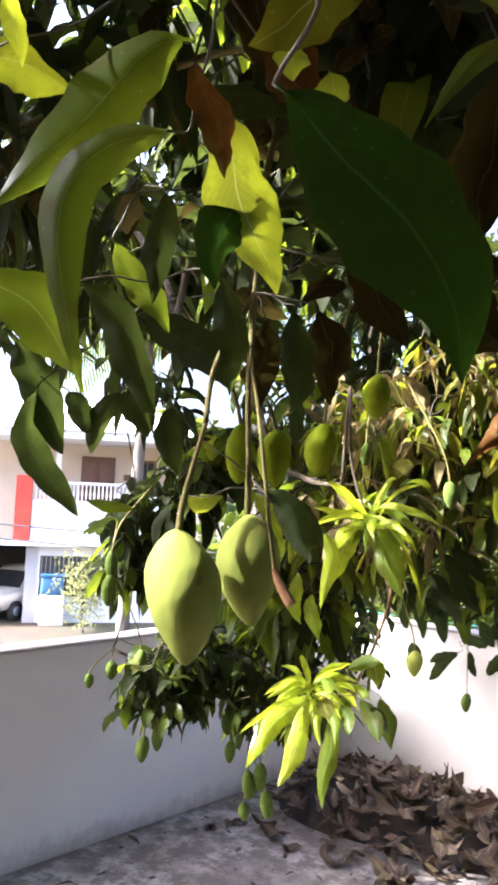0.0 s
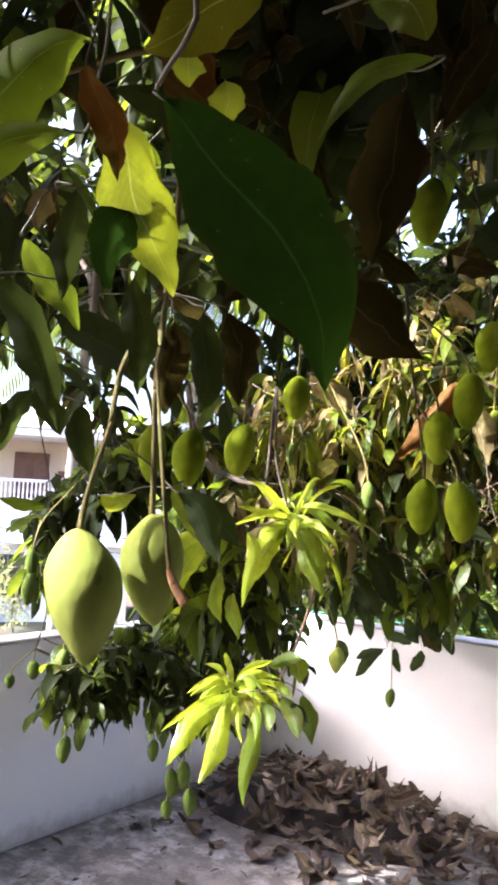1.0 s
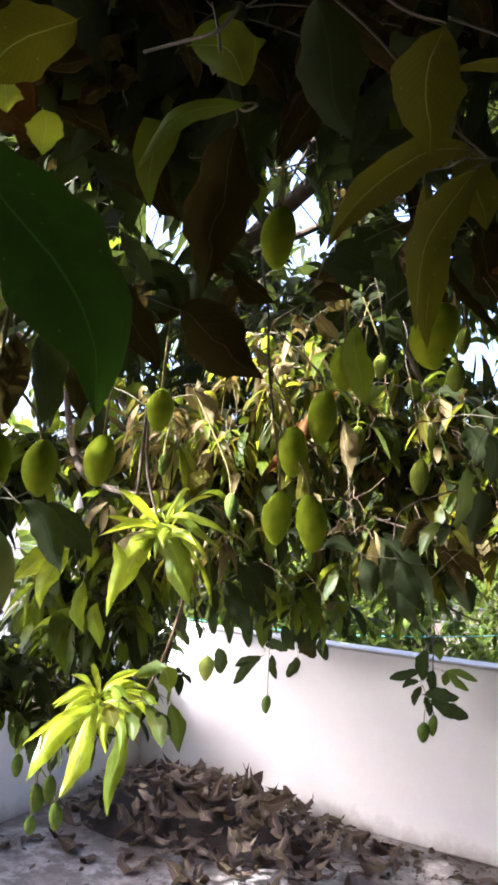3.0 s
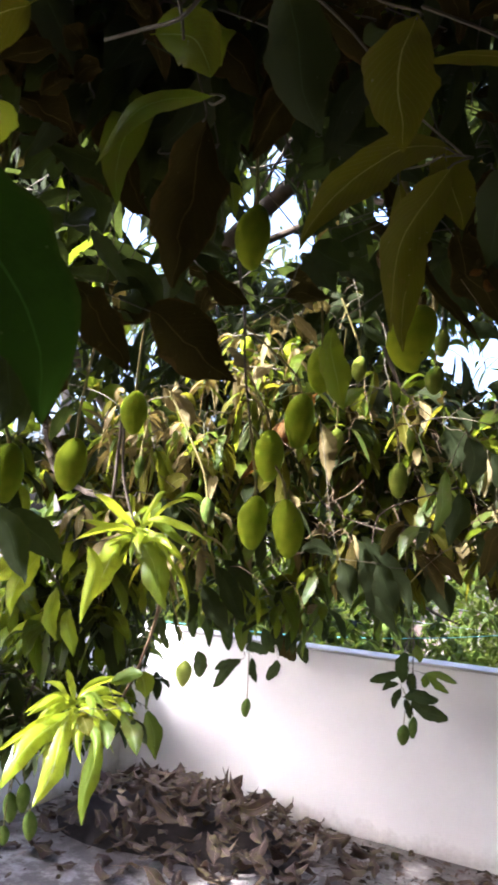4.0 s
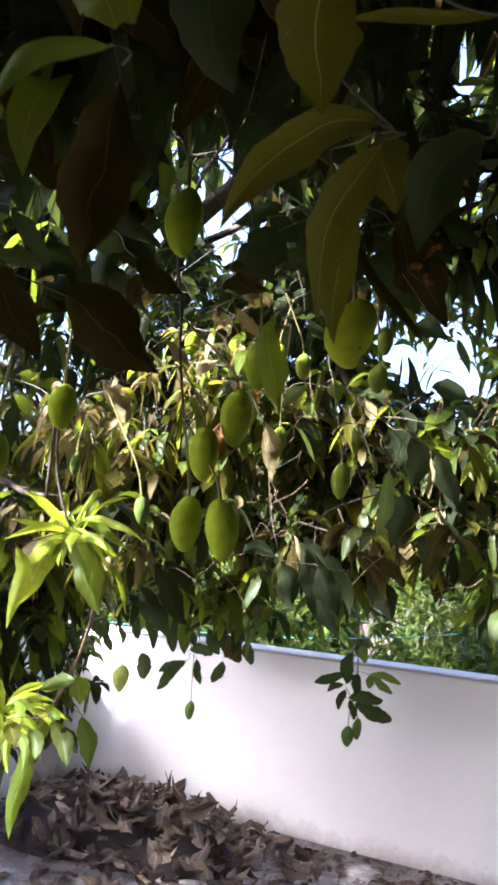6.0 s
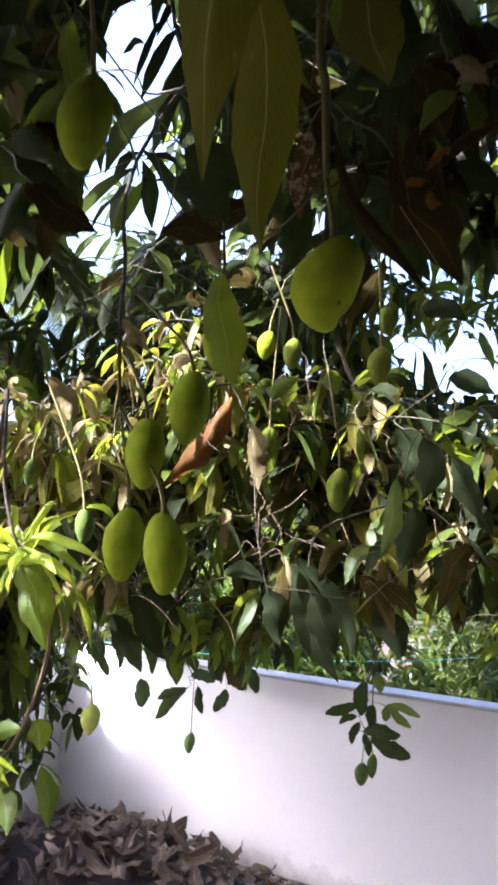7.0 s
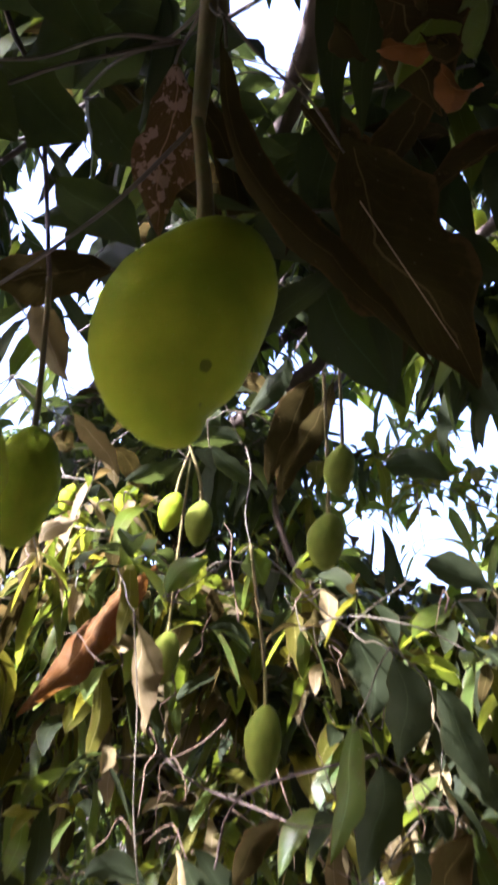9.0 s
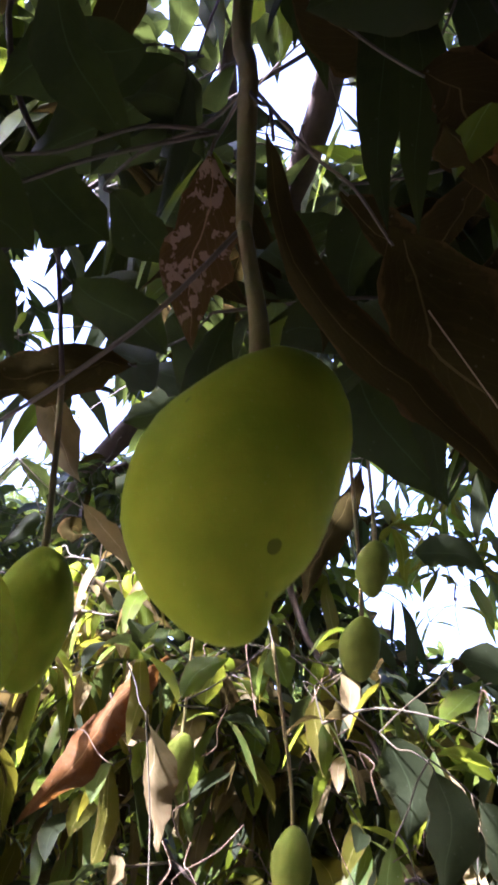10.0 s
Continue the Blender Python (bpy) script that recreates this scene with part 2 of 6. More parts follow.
def leaf_geom(base, mid, tip, width, face=(0, 0, 1), n=10, fold=0.25, wave=0.0, twist=0.0, stem=0.06, cols=5, seed=0, bend=0.05, full=0.0):
    """A lance-shaped (full=1: oval) blade along the curve base-mid-tip: folded on its midrib, waved at its edges, on a short petiole."""
    b, c, t = Vector(base), Vector(mid), Vector(tip)
    face = Vector(face).normalized()
    verts, uvs, faces = [], [], []
    ph = (seed * 2.399) % 6.283
    span = (t - b).length
    for i in range(n + 1):
        s = i / n
        p = b * (1 - s) ** 2 + c * 2 * s * (1 - s) + t * s * s
        tan = ((c - b) * (1 - s) + (t - c) * s).normalized()
        side = tan.cross(face)
        side = side.normalized() if side.length > 1e-4 else tan.orthogonal().normalized()
        a = twist * (s - 0.4)
        up = side.cross(tan)
        side = side * math.cos(a) + up * math.sin(a)
        up = side.cross(tan)
        p = p + side * (bend * span * math.sin(math.pi * s) * math.sin(4.0 * s + ph)) + up * (0.5 * bend * span * math.sin(6.0 * s + ph) * s)
        q = max(0.0, (s - stem) / (1 - stem))
        taper = 1.0 if q < 0.6 else 1.0 - 0.55 * (1 - 0.6 * full) * ((q - 0.6) / 0.4) ** 1.3
        w = 0.46 * width * max(0.02, (4 * q * (1 - q)) ** (0.7 - 0.2 * full) * taper if 0 < q < 1 else 0.0)
        for j in range(cols):
            u = j / (cols - 1) * 2 - 1
            edge = 1 + 0.07 * math.sin(17 * s + ph * 3 + 2.1 * u) * abs(u) + 0.05 * math.sin(31 * s + ph + u) * abs(u)
            lift = fold * w * (abs(u) ** 1.3) + wave * width * abs(u) * math.sin(9.0 * s + ph + (1.3 if u > 0 else 0))
            verts.append(p + side * (u * w * edge) + up * lift)
            uvs.append((0.5 + 0.5 * u, q))
    for i in range(n):
        for j in range(cols - 1):
            k = i * cols + j
            faces.append((k, k + 1, k + cols + 1, k + cols))
    return verts, faces, uvs


def tube_geom(points, r0, r1, sides=6, smoothing=4, bumpy=0.0):
    """A tapered limb along smoothed points, capped."""
    pts = [Vector(p) for p in points]
    line = []
    for i in range(len(pts) - 1):
        p0, p1, p2, p3 = pts[max(0, i - 1)], pts[i], pts[i + 1], pts[min(len(pts) - 1, i + 2)]
        for k in range(smoothing):
            s = k / smoothing
            line.append(0.5 * (2 * p1 + (p2 - p0) * s + (2 * p0 - 5 * p1 + 4 * p2 - p3) * s * s + (3 * p1 - p0 - 3 * p2 + p3) * s ** 3))
    line.append(pts[-1])
    verts, faces, m = [], [], len(line)
    ref = Vector((0.31, 0.83, 0.46)).normalized()
    for i, p in enumerate(line):
        tan = (line[min(i + 1, m - 1)] - line[max(i - 1, 0)]).normalized()
        a = tan.cross(ref)
        a = a.normalized() if a.length > 1e-3 else tan.orthogonal().normalized()
        c = tan.cross(a)
        r = r0 + (r1 - r0) * i / (m - 1)
        for k in range(sides):
            g = 2 * math.pi * k / sides
            rr = r * (1 + bumpy * noise.noise(p * 9 + Vector((k, 0, 0))))
            verts.append(p + (a * math.cos(g) + c * math.sin(g)) * rr)
    for i in range(m - 1):
        for k in range(sides):
            k2 = (k + 1) % sides
            faces.append((i * sides + k, i * sides + k2, (i + 1) * sides + k2, (i + 1) * sides + k))
    faces.append(tuple(range(sides - 1, -1, -1)))
    faces.append(tuple((m - 1) * sides + k for k in range(sides)))
    return verts, faces


def box(bm, lo, hi, bevel=0.0):
    """Adds a box between two corners to a bmesh."""
    c = [(lo[i] + hi[i]) / 2 for i in range(3)]
    d = [hi[i] - lo[i] for i in range(3)]
    r = bmesh.ops.create_cube(bm, size=1, matrix=Matrix.Translation(c) @ Matrix.Diagonal((*d, 1)))
    if bevel:
        edges = list({e for v in r["verts"] for e in v.link_edges})
        bmesh.ops.bevel(bm, geom=edges, offset=bevel, segments=2, affect="EDGES", profile=0.5)
    return bm


def boxed(lo, hi, bevel=0.0):
    return box(bmesh.new(), lo, hi, bevel)


# ---- terrace: floor and parapet walls ----
WX, WY, WH = -2.94, 4.17, 0.98          # inner faces of the two parapets, their height
GROUND = -2.7


def plaster(name, base, stain, low):
    m, n, l, p = material(name)
    tc = n.new("ShaderNodeTexCoord").outputs["Object"]
    geo = n.new("ShaderNodeNewGeometry")
    big, fine = noise_node(n, l, 1.6, 6, 0.65, tc), noise_node(n, l, 55, 6, 0.7, tc)
    col = ramp(n, l, big, (0.3, tuple(v * 0.93 for v in base)), (0.7, base))
    sep = n.new("ShaderNodeSeparateXYZ")
    l.new(geo.outputs["Position"], sep.inputs[0])
    splash = maths(n, l, "SUBTRACT", maths(n, l, "MULTIPLY", noise_node(n, l, 9, 5, 0.7, tc), 0.22), sep.outputs[2])
    splash = maths(n, l, "MULTIPLY", maths(n, l, "ADD", splash, 0.0), 9.0)
    clamp = n.new("ShaderNodeClamp")
    l.new(splash, clamp.inputs[0])
    col = mixed(n, l, maths(n, l, "MULTIPLY", clamp.outputs[0], 0.6), col, low)
    dirt = ramp(n, l, noise_node(n, l, 26, 5, 0.75, tc), (0.66, (0, 0, 0)), (0.78, (1, 1, 1)))
    col = mixed(n, l, maths(n, l, "MULTIPLY", dirt, 0.35), col, stain)
    l.new(col, p.inputs["Base Color"])
    p.inputs["Roughness"].default_value = 0.85
    bump(n, l, p, maths(n, l, "ADD", fine, maths(n, l, "MULTIPLY", big, 2.0)), 0.25, 0.004)
    return m


WALL = plaster("parapet_plaster", (0.74, 0.71, 0.675), (0.55, 0.50, 0.45), (0.22, 0.18, 0.14))
CAP = surface("coping", (0.40, 0.375, 0.335), (0.50, 0.47, 0.43), 6, 0.85, (0.24, 0.23, 0.22), 70, 0.4)


def concrete_floor():
    m, n, l, p = material("terrace_concrete")
    tc = n.new("ShaderNodeTexCoord").outputs["Object"]
    big, mid, fine = noise_node(n, l, 1.7, 7, 0.68, tc), noise_node(n, l, 9, 6, 0.7, tc), noise_node(n, l, 70, 5, 0.7, tc)
    col = ramp(n, l, big, (0.40, (0.10, 0.080, 0.066)), (0.5, (0.23, 0.20, 0.175)), (0.60, (0.46, 0.435, 0.41)))
    col = mixed(n, l, ramp(n, l, mid, (0.44, (0, 0, 0)), (0.56, (0.9, 0.9, 0.9))), col, (0.06, 0.044, 0.035))
    col = mixed(n, l, maths(n, l, "MULTIPLY", fine, 0.5), col, (0.30, 0.27, 0.25))
    l.new(col, p.inputs["Base Color"])
    p.inputs["Roughness"].default_value = 0.9
    bump(n, l, p, maths(n, l, "ADD", mid, fine), 0.5, 0.006)
    return m


FLOOR = concrete_floor()
floor = tagged(new("floor", None), "weathered grey concrete terrace floor with dirt stains", "floor", kind="structure")
part("slab", boxed((WX - 0.15, -3.6, -0.16), (3.9, WY + 0.15, 0.0)), FLOOR, floor, smooth=False)


def parapet(name, lo, hi, cap_lo, cap_hi, label):
    w = tagged(new(name, None), label, "wall", kind="structure")
    part("plaster", boxed(lo, hi, 0.006), WALL, w, smooth=False)
    part("coping", boxed(cap_lo, cap_hi, 0.008), CAP, w, "narrow grey cement coping", smooth=False)
    return w


parapet("wall_west", (WX - 0.13, -3.6, 0.002), (WX, WY + 0.13, WH - 0.018), (WX - 0.14, -3.6, WH - 0.018), (WX + 0.006, WY - 0.006, WH), "white plastered terrace parapet, shaded on its inner face")
parapet("wall_north", (WX + 0.002, WY, 0.002), (3.9, WY + 0.13, WH - 0.018), (WX - 0.14, WY - 0.006, WH - 0.018), (3.9, WY + 0.14, WH), "white plastered terrace parapet dappled by sunlight")
# unseen walls added behind and beside the camera, dark to cut sky and bounce light
UNSEEN_WALL = surface("unseen_grey_wall", (0.15, 0.135, 0.115), (0.20, 0.18, 0.155), 2, 0.9)
back = tagged(new("wall_south", None), "added plain grey wall behind the terrace, unseen, blocking light", "wall", kind="structure")
part("plaster", boxed((WX - 0.13, -3.8, -2.69), (3.9, -3.6, 5.3)), UNSEEN_WALL, back, smooth=False)
side = tagged(new("wall_east", None), "added plain grey wall beside the terrace, unseen, blocking light", "wall", kind="structure")
part("plaster", boxed((3.9, -3.8, -2.69), (4.1, WY + 0.13, 5.3)), UNSEEN_WALL, side, smooth=False)
under = tagged(new("wall_below", None), "grey house wall under the terrace", "wall", kind="structure")
part("plaster", boxed((WX - 0.12, -3.6, -2.69), (3.9, WY + 0.12, -0.17)), UNSEEN_WALL, under, smooth=False)

# ---- ground outside ----
SOIL, sn, sl, sp = material("earth_and_weeds")
so = sn.new("ShaderNodeTexCoord").outputs["Object"]
patch = ramp(sn, sl, noise_node(sn, sl, 0.35, 6, 0.65, so), (0.42, (0.025, 0.036, 0.012)), (0.58, (0.045, 0.021, 0.012)), (0.72, (0.065, 0.029, 0.017)))
patch = mixed(sn, sl, maths(sn, sl, "MULTIPLY", noise_node(sn, sl, 6, 5, 0.7, so), 0.6), patch, (0.045, 0.027, 0.017))
sl.new(patch, sp.inputs["Base Color"])
sp.inputs["Roughness"].default_value = 0.95
bump(sn, sl, sp, noise_node(sn, sl, 9, 5, 0.7, so), 0.5, 0.03)
me = bpy.data.meshes.new("ground")
me.from_pydata([(-900, -900, GROUND), (900, -900, GROUND), (900, 900, GROUND), (-900, 900, GROUND)], [], [(0, 1, 2, 3)])
me.materials.append(SOIL)
tagged(new("ground", me), "reddish bare earth round the houses", "ground", kind="structure")


# ---- the mango tree ----
tree = tagged(new("mango_tree", None), "large fruiting mango tree overhanging the terrace", "tree")
tree.location = (0, 0, 0)
BOUGH_POINTS = []          # points along the limbs, for the twigs to spring from


def limb(points, r0, r1, name="limb", mat=None, label=""):
    b = Bunch()
    b.add(*tube_geom(points, r0, r1, 8, 5, 0.25))
    pts = [Vector(p) for p in points]
    for a, c in zip(pts, pts[1:]):
        k = max(2, int((c - a).length / 0.08))
        BOUGH_POINTS.extend(a.lerp(c, i / k) for i in range(k))
    BOUGH_POINTS.append(pts[-1])
    return part(name, b, mat or BARK, tree, label)


limb([(-3.55, 4.95, GROUND - 0.1), (-3.5, 4.9, -1.0), (-3.42, 4.82, 0.6), (-3.3, 4.75, 1.9)], 0.15, 0.09, "trunk")
limb([(-3.3, 4.75, 1.9), (-2.7, 4.2, 2.7), (-2.0, 3.5, 3.1), (-1.0, 2.9, 3.3), (-0.3, 2.0, 3.3), (0.1, 1.0, 3.2), (0.3, -0.2, 3.1)], 0.07, 0.012)
limb([(-3.3, 4.75, 1.9), (-2.8, 3.6, 2.4), (-2.25, 2.5, 2.6), (-1.65, 1.4, 2.5), (-0.95, 0.6, 2.3), (-0.5, 0.2, 2.2)], 0.05, 0.008)
limb([(-2.7, 4.2, 2.7), (-1.5, 3.9, 3.1), (-0.5, 3.3, 3.25), (0.4, 2.6, 3.2), (1.1, 1.7, 3.1), (1.5, 0.6, 3.0)], 0.045, 0.010)
limb([(-1.0, 2.9, 3.3), (-0.6, 2.35, 2.75), (-0.1, 2.0, 2.5), (0.2, 1.4, 2.4), (0.4, 0.6, 2.3)], 0.014, 0.005)
limb([(-2.0, 3.5, 3.1), (-1.45, 2.9, 2.4), (-1.0, 2.5, 2.05), (-0.75, 2.4, 1.75), (-0.52, 2.44, 1.66), (-0.3, 2.42, 1.61)], 0.007, 0.0014)
limb([(-2.75, 3.6, 2.4), (-2.45, 3.35, 1.7), (-2.25, 3.1, 1.2), (-1.95, 2.6, 1.0), (-1.75, 2.3, 0.95)], 0.030, 0.006)
limb([(-2.25, 2.5, 2.6), (-1.75, 2.15, 1.9), (-1.35, 1.9, 1.75), (-1.05, 1.7, 1.72)], 0.016, 0.005)
limb([(-1.5, 3.9, 3.1), (-1.2, 3.6, 1.9), (-0.8, 3.5, 1.4), (-0.55, 3.45, 1.28)], 0.012, 0.003)
limb([(-1.65, 1.4, 2.5), (-1.1, 1.1, 2.15), (-0.75, 0.85, 1.95), (-0.45, 0.62, 1.9)], 0.010, 0.004)
limb([(-0.3, 2.0, 3.3), (-0.52, 1.5, 2.4), (-0.47, 1.37, 2.05), (-0.42, 1.32, 1.85)], 0.0045, 0.0022)
limb([(0.4, 2.6, 3.2), (0.5, 2.45, 2.2), (0.35, 2.35, 1.7)], 0.010, 0.004)
limb([(-2.25, 3.1, 1.2), (-1.602, 2.049, 1.164), (-1.690, 1.792, 1.077), (-1.843, 1.556, 1.179)], 0.010, 0.004)
limb([(-1.602, 2.049, 1.164), (-1.582, 1.952, 1.011), (-1.562, 1.912, 0.860)], 0.006, 0.003)
limb([(-1.690, 1.792, 1.077), (-1.712, 1.670, 1.028), (-1.726, 1.622, 0.955)], 0.005, 0.003)
limb([(-1.2, 3.6, 1.8), (-1.773, 3.610, 1.315), (-1.730, 3.704, 0.998)], 0.006, 0.003)
limb([(-0.8, 3.5, 1.4), (-0.868, 3.78, 1.31), (-0.897, 3.923, 1.127), (-0.904, 3.923, 0.846)], 0.004, 0.0025)
limb([(-0.95, 0.6, 2.2), (-0.525, 0.797, 2.281), (-0.452, 0.739, 2.038), (-0.422, 0.698, 1.888), (-0.372, 0.643, 1.765)], 0.006, 0.003, mat=STALK)
limb([(-0.95, 0.6, 2.3), (-0.55, 0.5, 2.2), (-0.103, 0.387, 1.934), (-0.103, 0.383, 1.869)], 0.0022, 0.0012, mat=TWIG)
limb([(-0.422, 0.698, 1.888), (-0.413, 0.636, 1.798), (-0.398, 0.610, 1.728)], 0.0034, 0.003, mat=STALK)
limb([(0.1, 1.0, 3.2), (-0.122, 1.270, 2.405), (-0.117, 1.272, 2.195), (-0.108, 1.259, 2.086)], 0.0085, 0.004, mat=STALK)
limb([(-0.1, 2.0, 2.5), (-0.06, 1.7, 2.3), (-0.08, 1.45, 2.15)], 0.007, 0.003)


NODES = np.zeros((20000, 3))
NODE_COUNT = [0]


def nearest_limb(p):
    """The nearest point of wood, rather above than below p."""
    while NODE_COUNT[0] < len(BOUGH_POINTS):
        NODES[NODE_COUNT[0]] = BOUGH_POINTS[NODE_COUNT[0]]
        NODE_COUNT[0] += 1
    a = NODES[:NODE_COUNT[0]]
    cost = np.linalg.norm(a - np.array(p), axis=1) + np.where(a[:, 2] < p[2], 0.12, 0.0)
    return Vector(a[int(cost.argmin())])


# gaps in the crown: rays (start, way, spread) kept free of scattered leaves
GAPS = [
    (*((0.052, 0.836, 1.716), (-0.603, 0.631, 0.488)), 0.03), (*((0.052, 0.836, 1.716), (-0.532, 0.578, 0.619)), 0.015), (*((0.052, 0.836, 1.716), (-0.505, 0.554, 0.662)), 0.015), (*((0.046, 1.017, 1.803), (-0.531, 0.532, 0.659)), 0.02),
    (*((0.137, 0.686, 1.692), (-0.527, 0.627, 0.573)), 0.05), (*((0.137, 0.686, 1.692), (-0.553, 0.680, 0.481)), 0.045), (*((0.195, 0.545, 1.683), (-0.512, 0.650, 0.562)), 0.06), (*((0.195, 0.545, 1.683), (-0.545, 0.710, 0.446)), 0.06), (*((0.195, 0.545, 1.683), (-0.542, 0.670, 0.507)), 0.05), (*((0.020, 1.039, 1.838), (-0.227, 0.599, 0.768)), 0.09), (*((0.020, 1.039, 1.838), (-0.527, 0.544, 0.653)), 0.02), (*((0.020, 1.039, 1.838), (-0.591, 0.563, 0.578)), 0.015), (*((0.020, 1.039, 1.838), (-0.581, 0.691, 0.430)), 0.03),
    (*((0.195, 0.545, 1.683), (-0.179, 0.956, 0.230)), 0.03), (*((0.247, 0.180, 1.661), (-0.213, 0.931, 0.295)), 0.03), (*((0.247, 0.180, 1.661), (-0.435, 0.774, 0.461)), 0.02), (*((0.020, 1.039, 1.838), (-0.180, 0.953, 0.244)), 0.032), (*((0.020, 1.039, 1.838), (-0.141, 0.927, 0.348)), 0.05), (*((0.020, 1.039, 1.838), (-0.290, 0.912, 0.292)), 0.02), (*((0.137, 0.686, 1.692), (-0.610, 0.683, 0.401)), 0.04),
    (*((0.247, 0.180, 1.661), (-0.154, 0.827, 0.540)), 0.025), (*((0.247, 0.180, 1.661), (-0.120, 0.923, 0.364)), 0.035), (*((0.247, 0.180, 1.661), (-0.128, 0.877, 0.462)), 0.02), (*((0.005, 1.042, 1.865), (-0.302, 0.473, 0.828)), 0.06), (*((0.046, 1.017, 1.803), (-0.078, 0.743, 0.664)), 0.012),
    (*((0.148, 0.117, 1.643), (-0.849, 0.527, 0.023)), 0.10), (*((0.148, 0.117, 1.643), (-0.866, 0.494, -0.081)), 0.10), (*((0.148, 0.117, 1.643), (-0.828, 0.555, -0.079)), 0.07), (*((0.148, 0.117, 1.643), (-0.817, 0.573, 0.071)), 0.06),
]
GAPS += [
    ((0.057, 0.916, 1.739), (-0.187, 0.949, 0.252), 0.032),
    ((0.242, 0.179, 1.665), (-0.194, 0.955, 0.225), 0.03),
    ((0.242, 0.179, 1.665), (-0.215, 0.972, -0.099), 0.05),
    ((0.057, 0.916, 1.739), (-0.168, 0.976, -0.139), 0.05),
    ((0.057, 0.916, 1.739), (-0.207, 0.973, -0.103), 0.03),
    ((0.242, 0.179, 1.665), (-0.479, 0.876, -0.061), 0.03),
    ((0.242, 0.179, 1.665), (-0.516, 0.852, -0.085), 0.03),
    ((0.242, 0.179, 1.665), (-0.38, 0.918, -0.114), 0.03),
]
# sharp openings to the sky: no single leaf crosses them
SKY = [
    ((0.137, 0.686, 1.692), (-0.521, 0.61, 0.597), 0.04),
    ((0.137, 0.686, 1.692), (-0.547, 0.647, 0.531), 0.018),
    ((0.137, 0.686, 1.692), (-0.556, 0.67, 0.492), 0.014),
    ((0.137, 0.686, 1.692), (-0.549, 0.717, 0.429), 0.026),
    ((0.137, 0.686, 1.692), (-0.619, 0.669, 0.412), 0.026),
    ((0.195, 0.545, 1.683), (-0.52, 0.645, 0.56), 0.04),
    ((0.195, 0.545, 1.683), (-0.543, 0.73, 0.416), 0.025),
    ((0.02, 1.039, 1.838), (-0.524, 0.546, 0.654), 0.04),
    ((0.02, 1.039, 1.838), (-0.589, 0.565, 0.579), 0.03),
    ((0.02, 1.039, 1.838), (-0.581, 0.693, 0.427), 0.018),
    ((0.02, 1.039, 1.838), (-0.226, 0.595, 0.772), 0.042),
    ((0.242, 0.179, 1.665), (-0.187, 0.956, 0.225), 0.035),
    ((0.242, 0.179, 1.665), (-0.243, 0.942, 0.233), 0.012),
    ((0.242, 0.179, 1.665), (-0.423, 0.782, 0.458), 0.018),
    ((0.242, 0.179, 1.665), (-0.602, 0.706, 0.373), 0.012),
    ((0.057, 0.916, 1.739), (-0.599, 0.632, 0.491), 0.03),
    ((0.057, 0.916, 1.739), (-0.501, 0.626, 0.598), 0.015),
]
LIT = [  # places that the sun reaches through the crown, and how wide
    ((-0.386, 0.563, 1.569), 0.17), ((-0.369, 0.658, 1.588), 0.17), ((-0.987, 1.663, 1.589), 0.28), ((-1.189, 1.719, 1.071), 0.30),
     ((-0.346, 0.376, 1.914), 0.07), ((-0.327, 0.387, 1.838), 0.06), ((-0.290, 0.405, 1.974), 0.07), ((-0.227, 0.478, 1.850), 0.09), ((-0.235, 1.264, 1.923), 0.14), ((-0.310, 0.390, 1.959), 0.08), ((-0.296, 0.427, 1.944), 0.05), ((-0.213, 0.463, 1.871), 0.09),
]
LIT += [((-0.384, 1.507, 1.746), 0.10), ((-0.410, 1.519, 2.154), 0.10), ((-0.601, 1.574, 2.035), 0.10), ((-0.723, 1.523, 1.920), 0.10), ((-0.421, 1.924, 1.536), 0.10)]
LIT += [((-0.169, 0.468, 1.95), 0.07), ((-0.156, 0.494, 1.934), 0.06), ((-0.204, 0.46, 1.869), 0.06)]
LIT += [((-1.094, 1.99, 1.913), 0.15), ((-0.934, 2.251, 2.159), 0.12), ((-1.16, 2.015, 1.62), 0.12)]
LIT = [(Vector(p), r) for p, r in LIT]
flecks = random.Random(12)
LIT += [(Vector((flecks.uniform(-1.9, 0.3), flecks.uniform(1.7, 3.0), flecks.uniform(1.3, 2.2))), flecks.uniform(0.09, 0.16)) for i in range(64)]
LIT += [(Vector((flecks.uniform(-1.5, 1.2), 4.1, flecks.uniform(0.2, 0.8))), flecks.uniform(0.01, 0.03)) for i in range(9)]
for k in range(16):
    u, v = flecks.random(), flecks.random()
    a, b, c = Vector((-0.497, 0.763, 0.414)), Vector((-0.119, 0.979, 0.166)), Vector((-0.107, 0.860, 0.499))
    GAPS.append(((0.247, 0.180, 1.661), a + (b - a) * u + (c - b) * v * u, flecks.uniform(0.004, 0.016)))
GAPS = [(Vector(a), Vector(w).normalized(), s) for a, w, s in GAPS]


SKY = [(Vector(a), Vector(w).normalized(), k) for a, w, k in SKY]
GAPS += SKY
GAP_AT, GAP_WAY, GAP_WIDE = (np.array([tuple(g[k]) if k < 2 else g[k] for g in GAPS]) for k in range(3))


def in_gap(p, margin, first=0):
    off = np.array(tuple(p)) - GAP_AT[first:]
    along = (off * GAP_WAY[first:]).sum(1)
    aside = np.linalg.norm(off - GAP_WAY[first:] * along[:, None], axis=1)
    return bool(((along > 0) & (aside < GAP_WIDE[first:] * along + margin)).any())


EYE_LINE = [Vector(e) for _, e, _, _ in PATH]


HOLLOW = Vector((-0.151, 1.289, 2.295))  # open space beside the fruit stalk


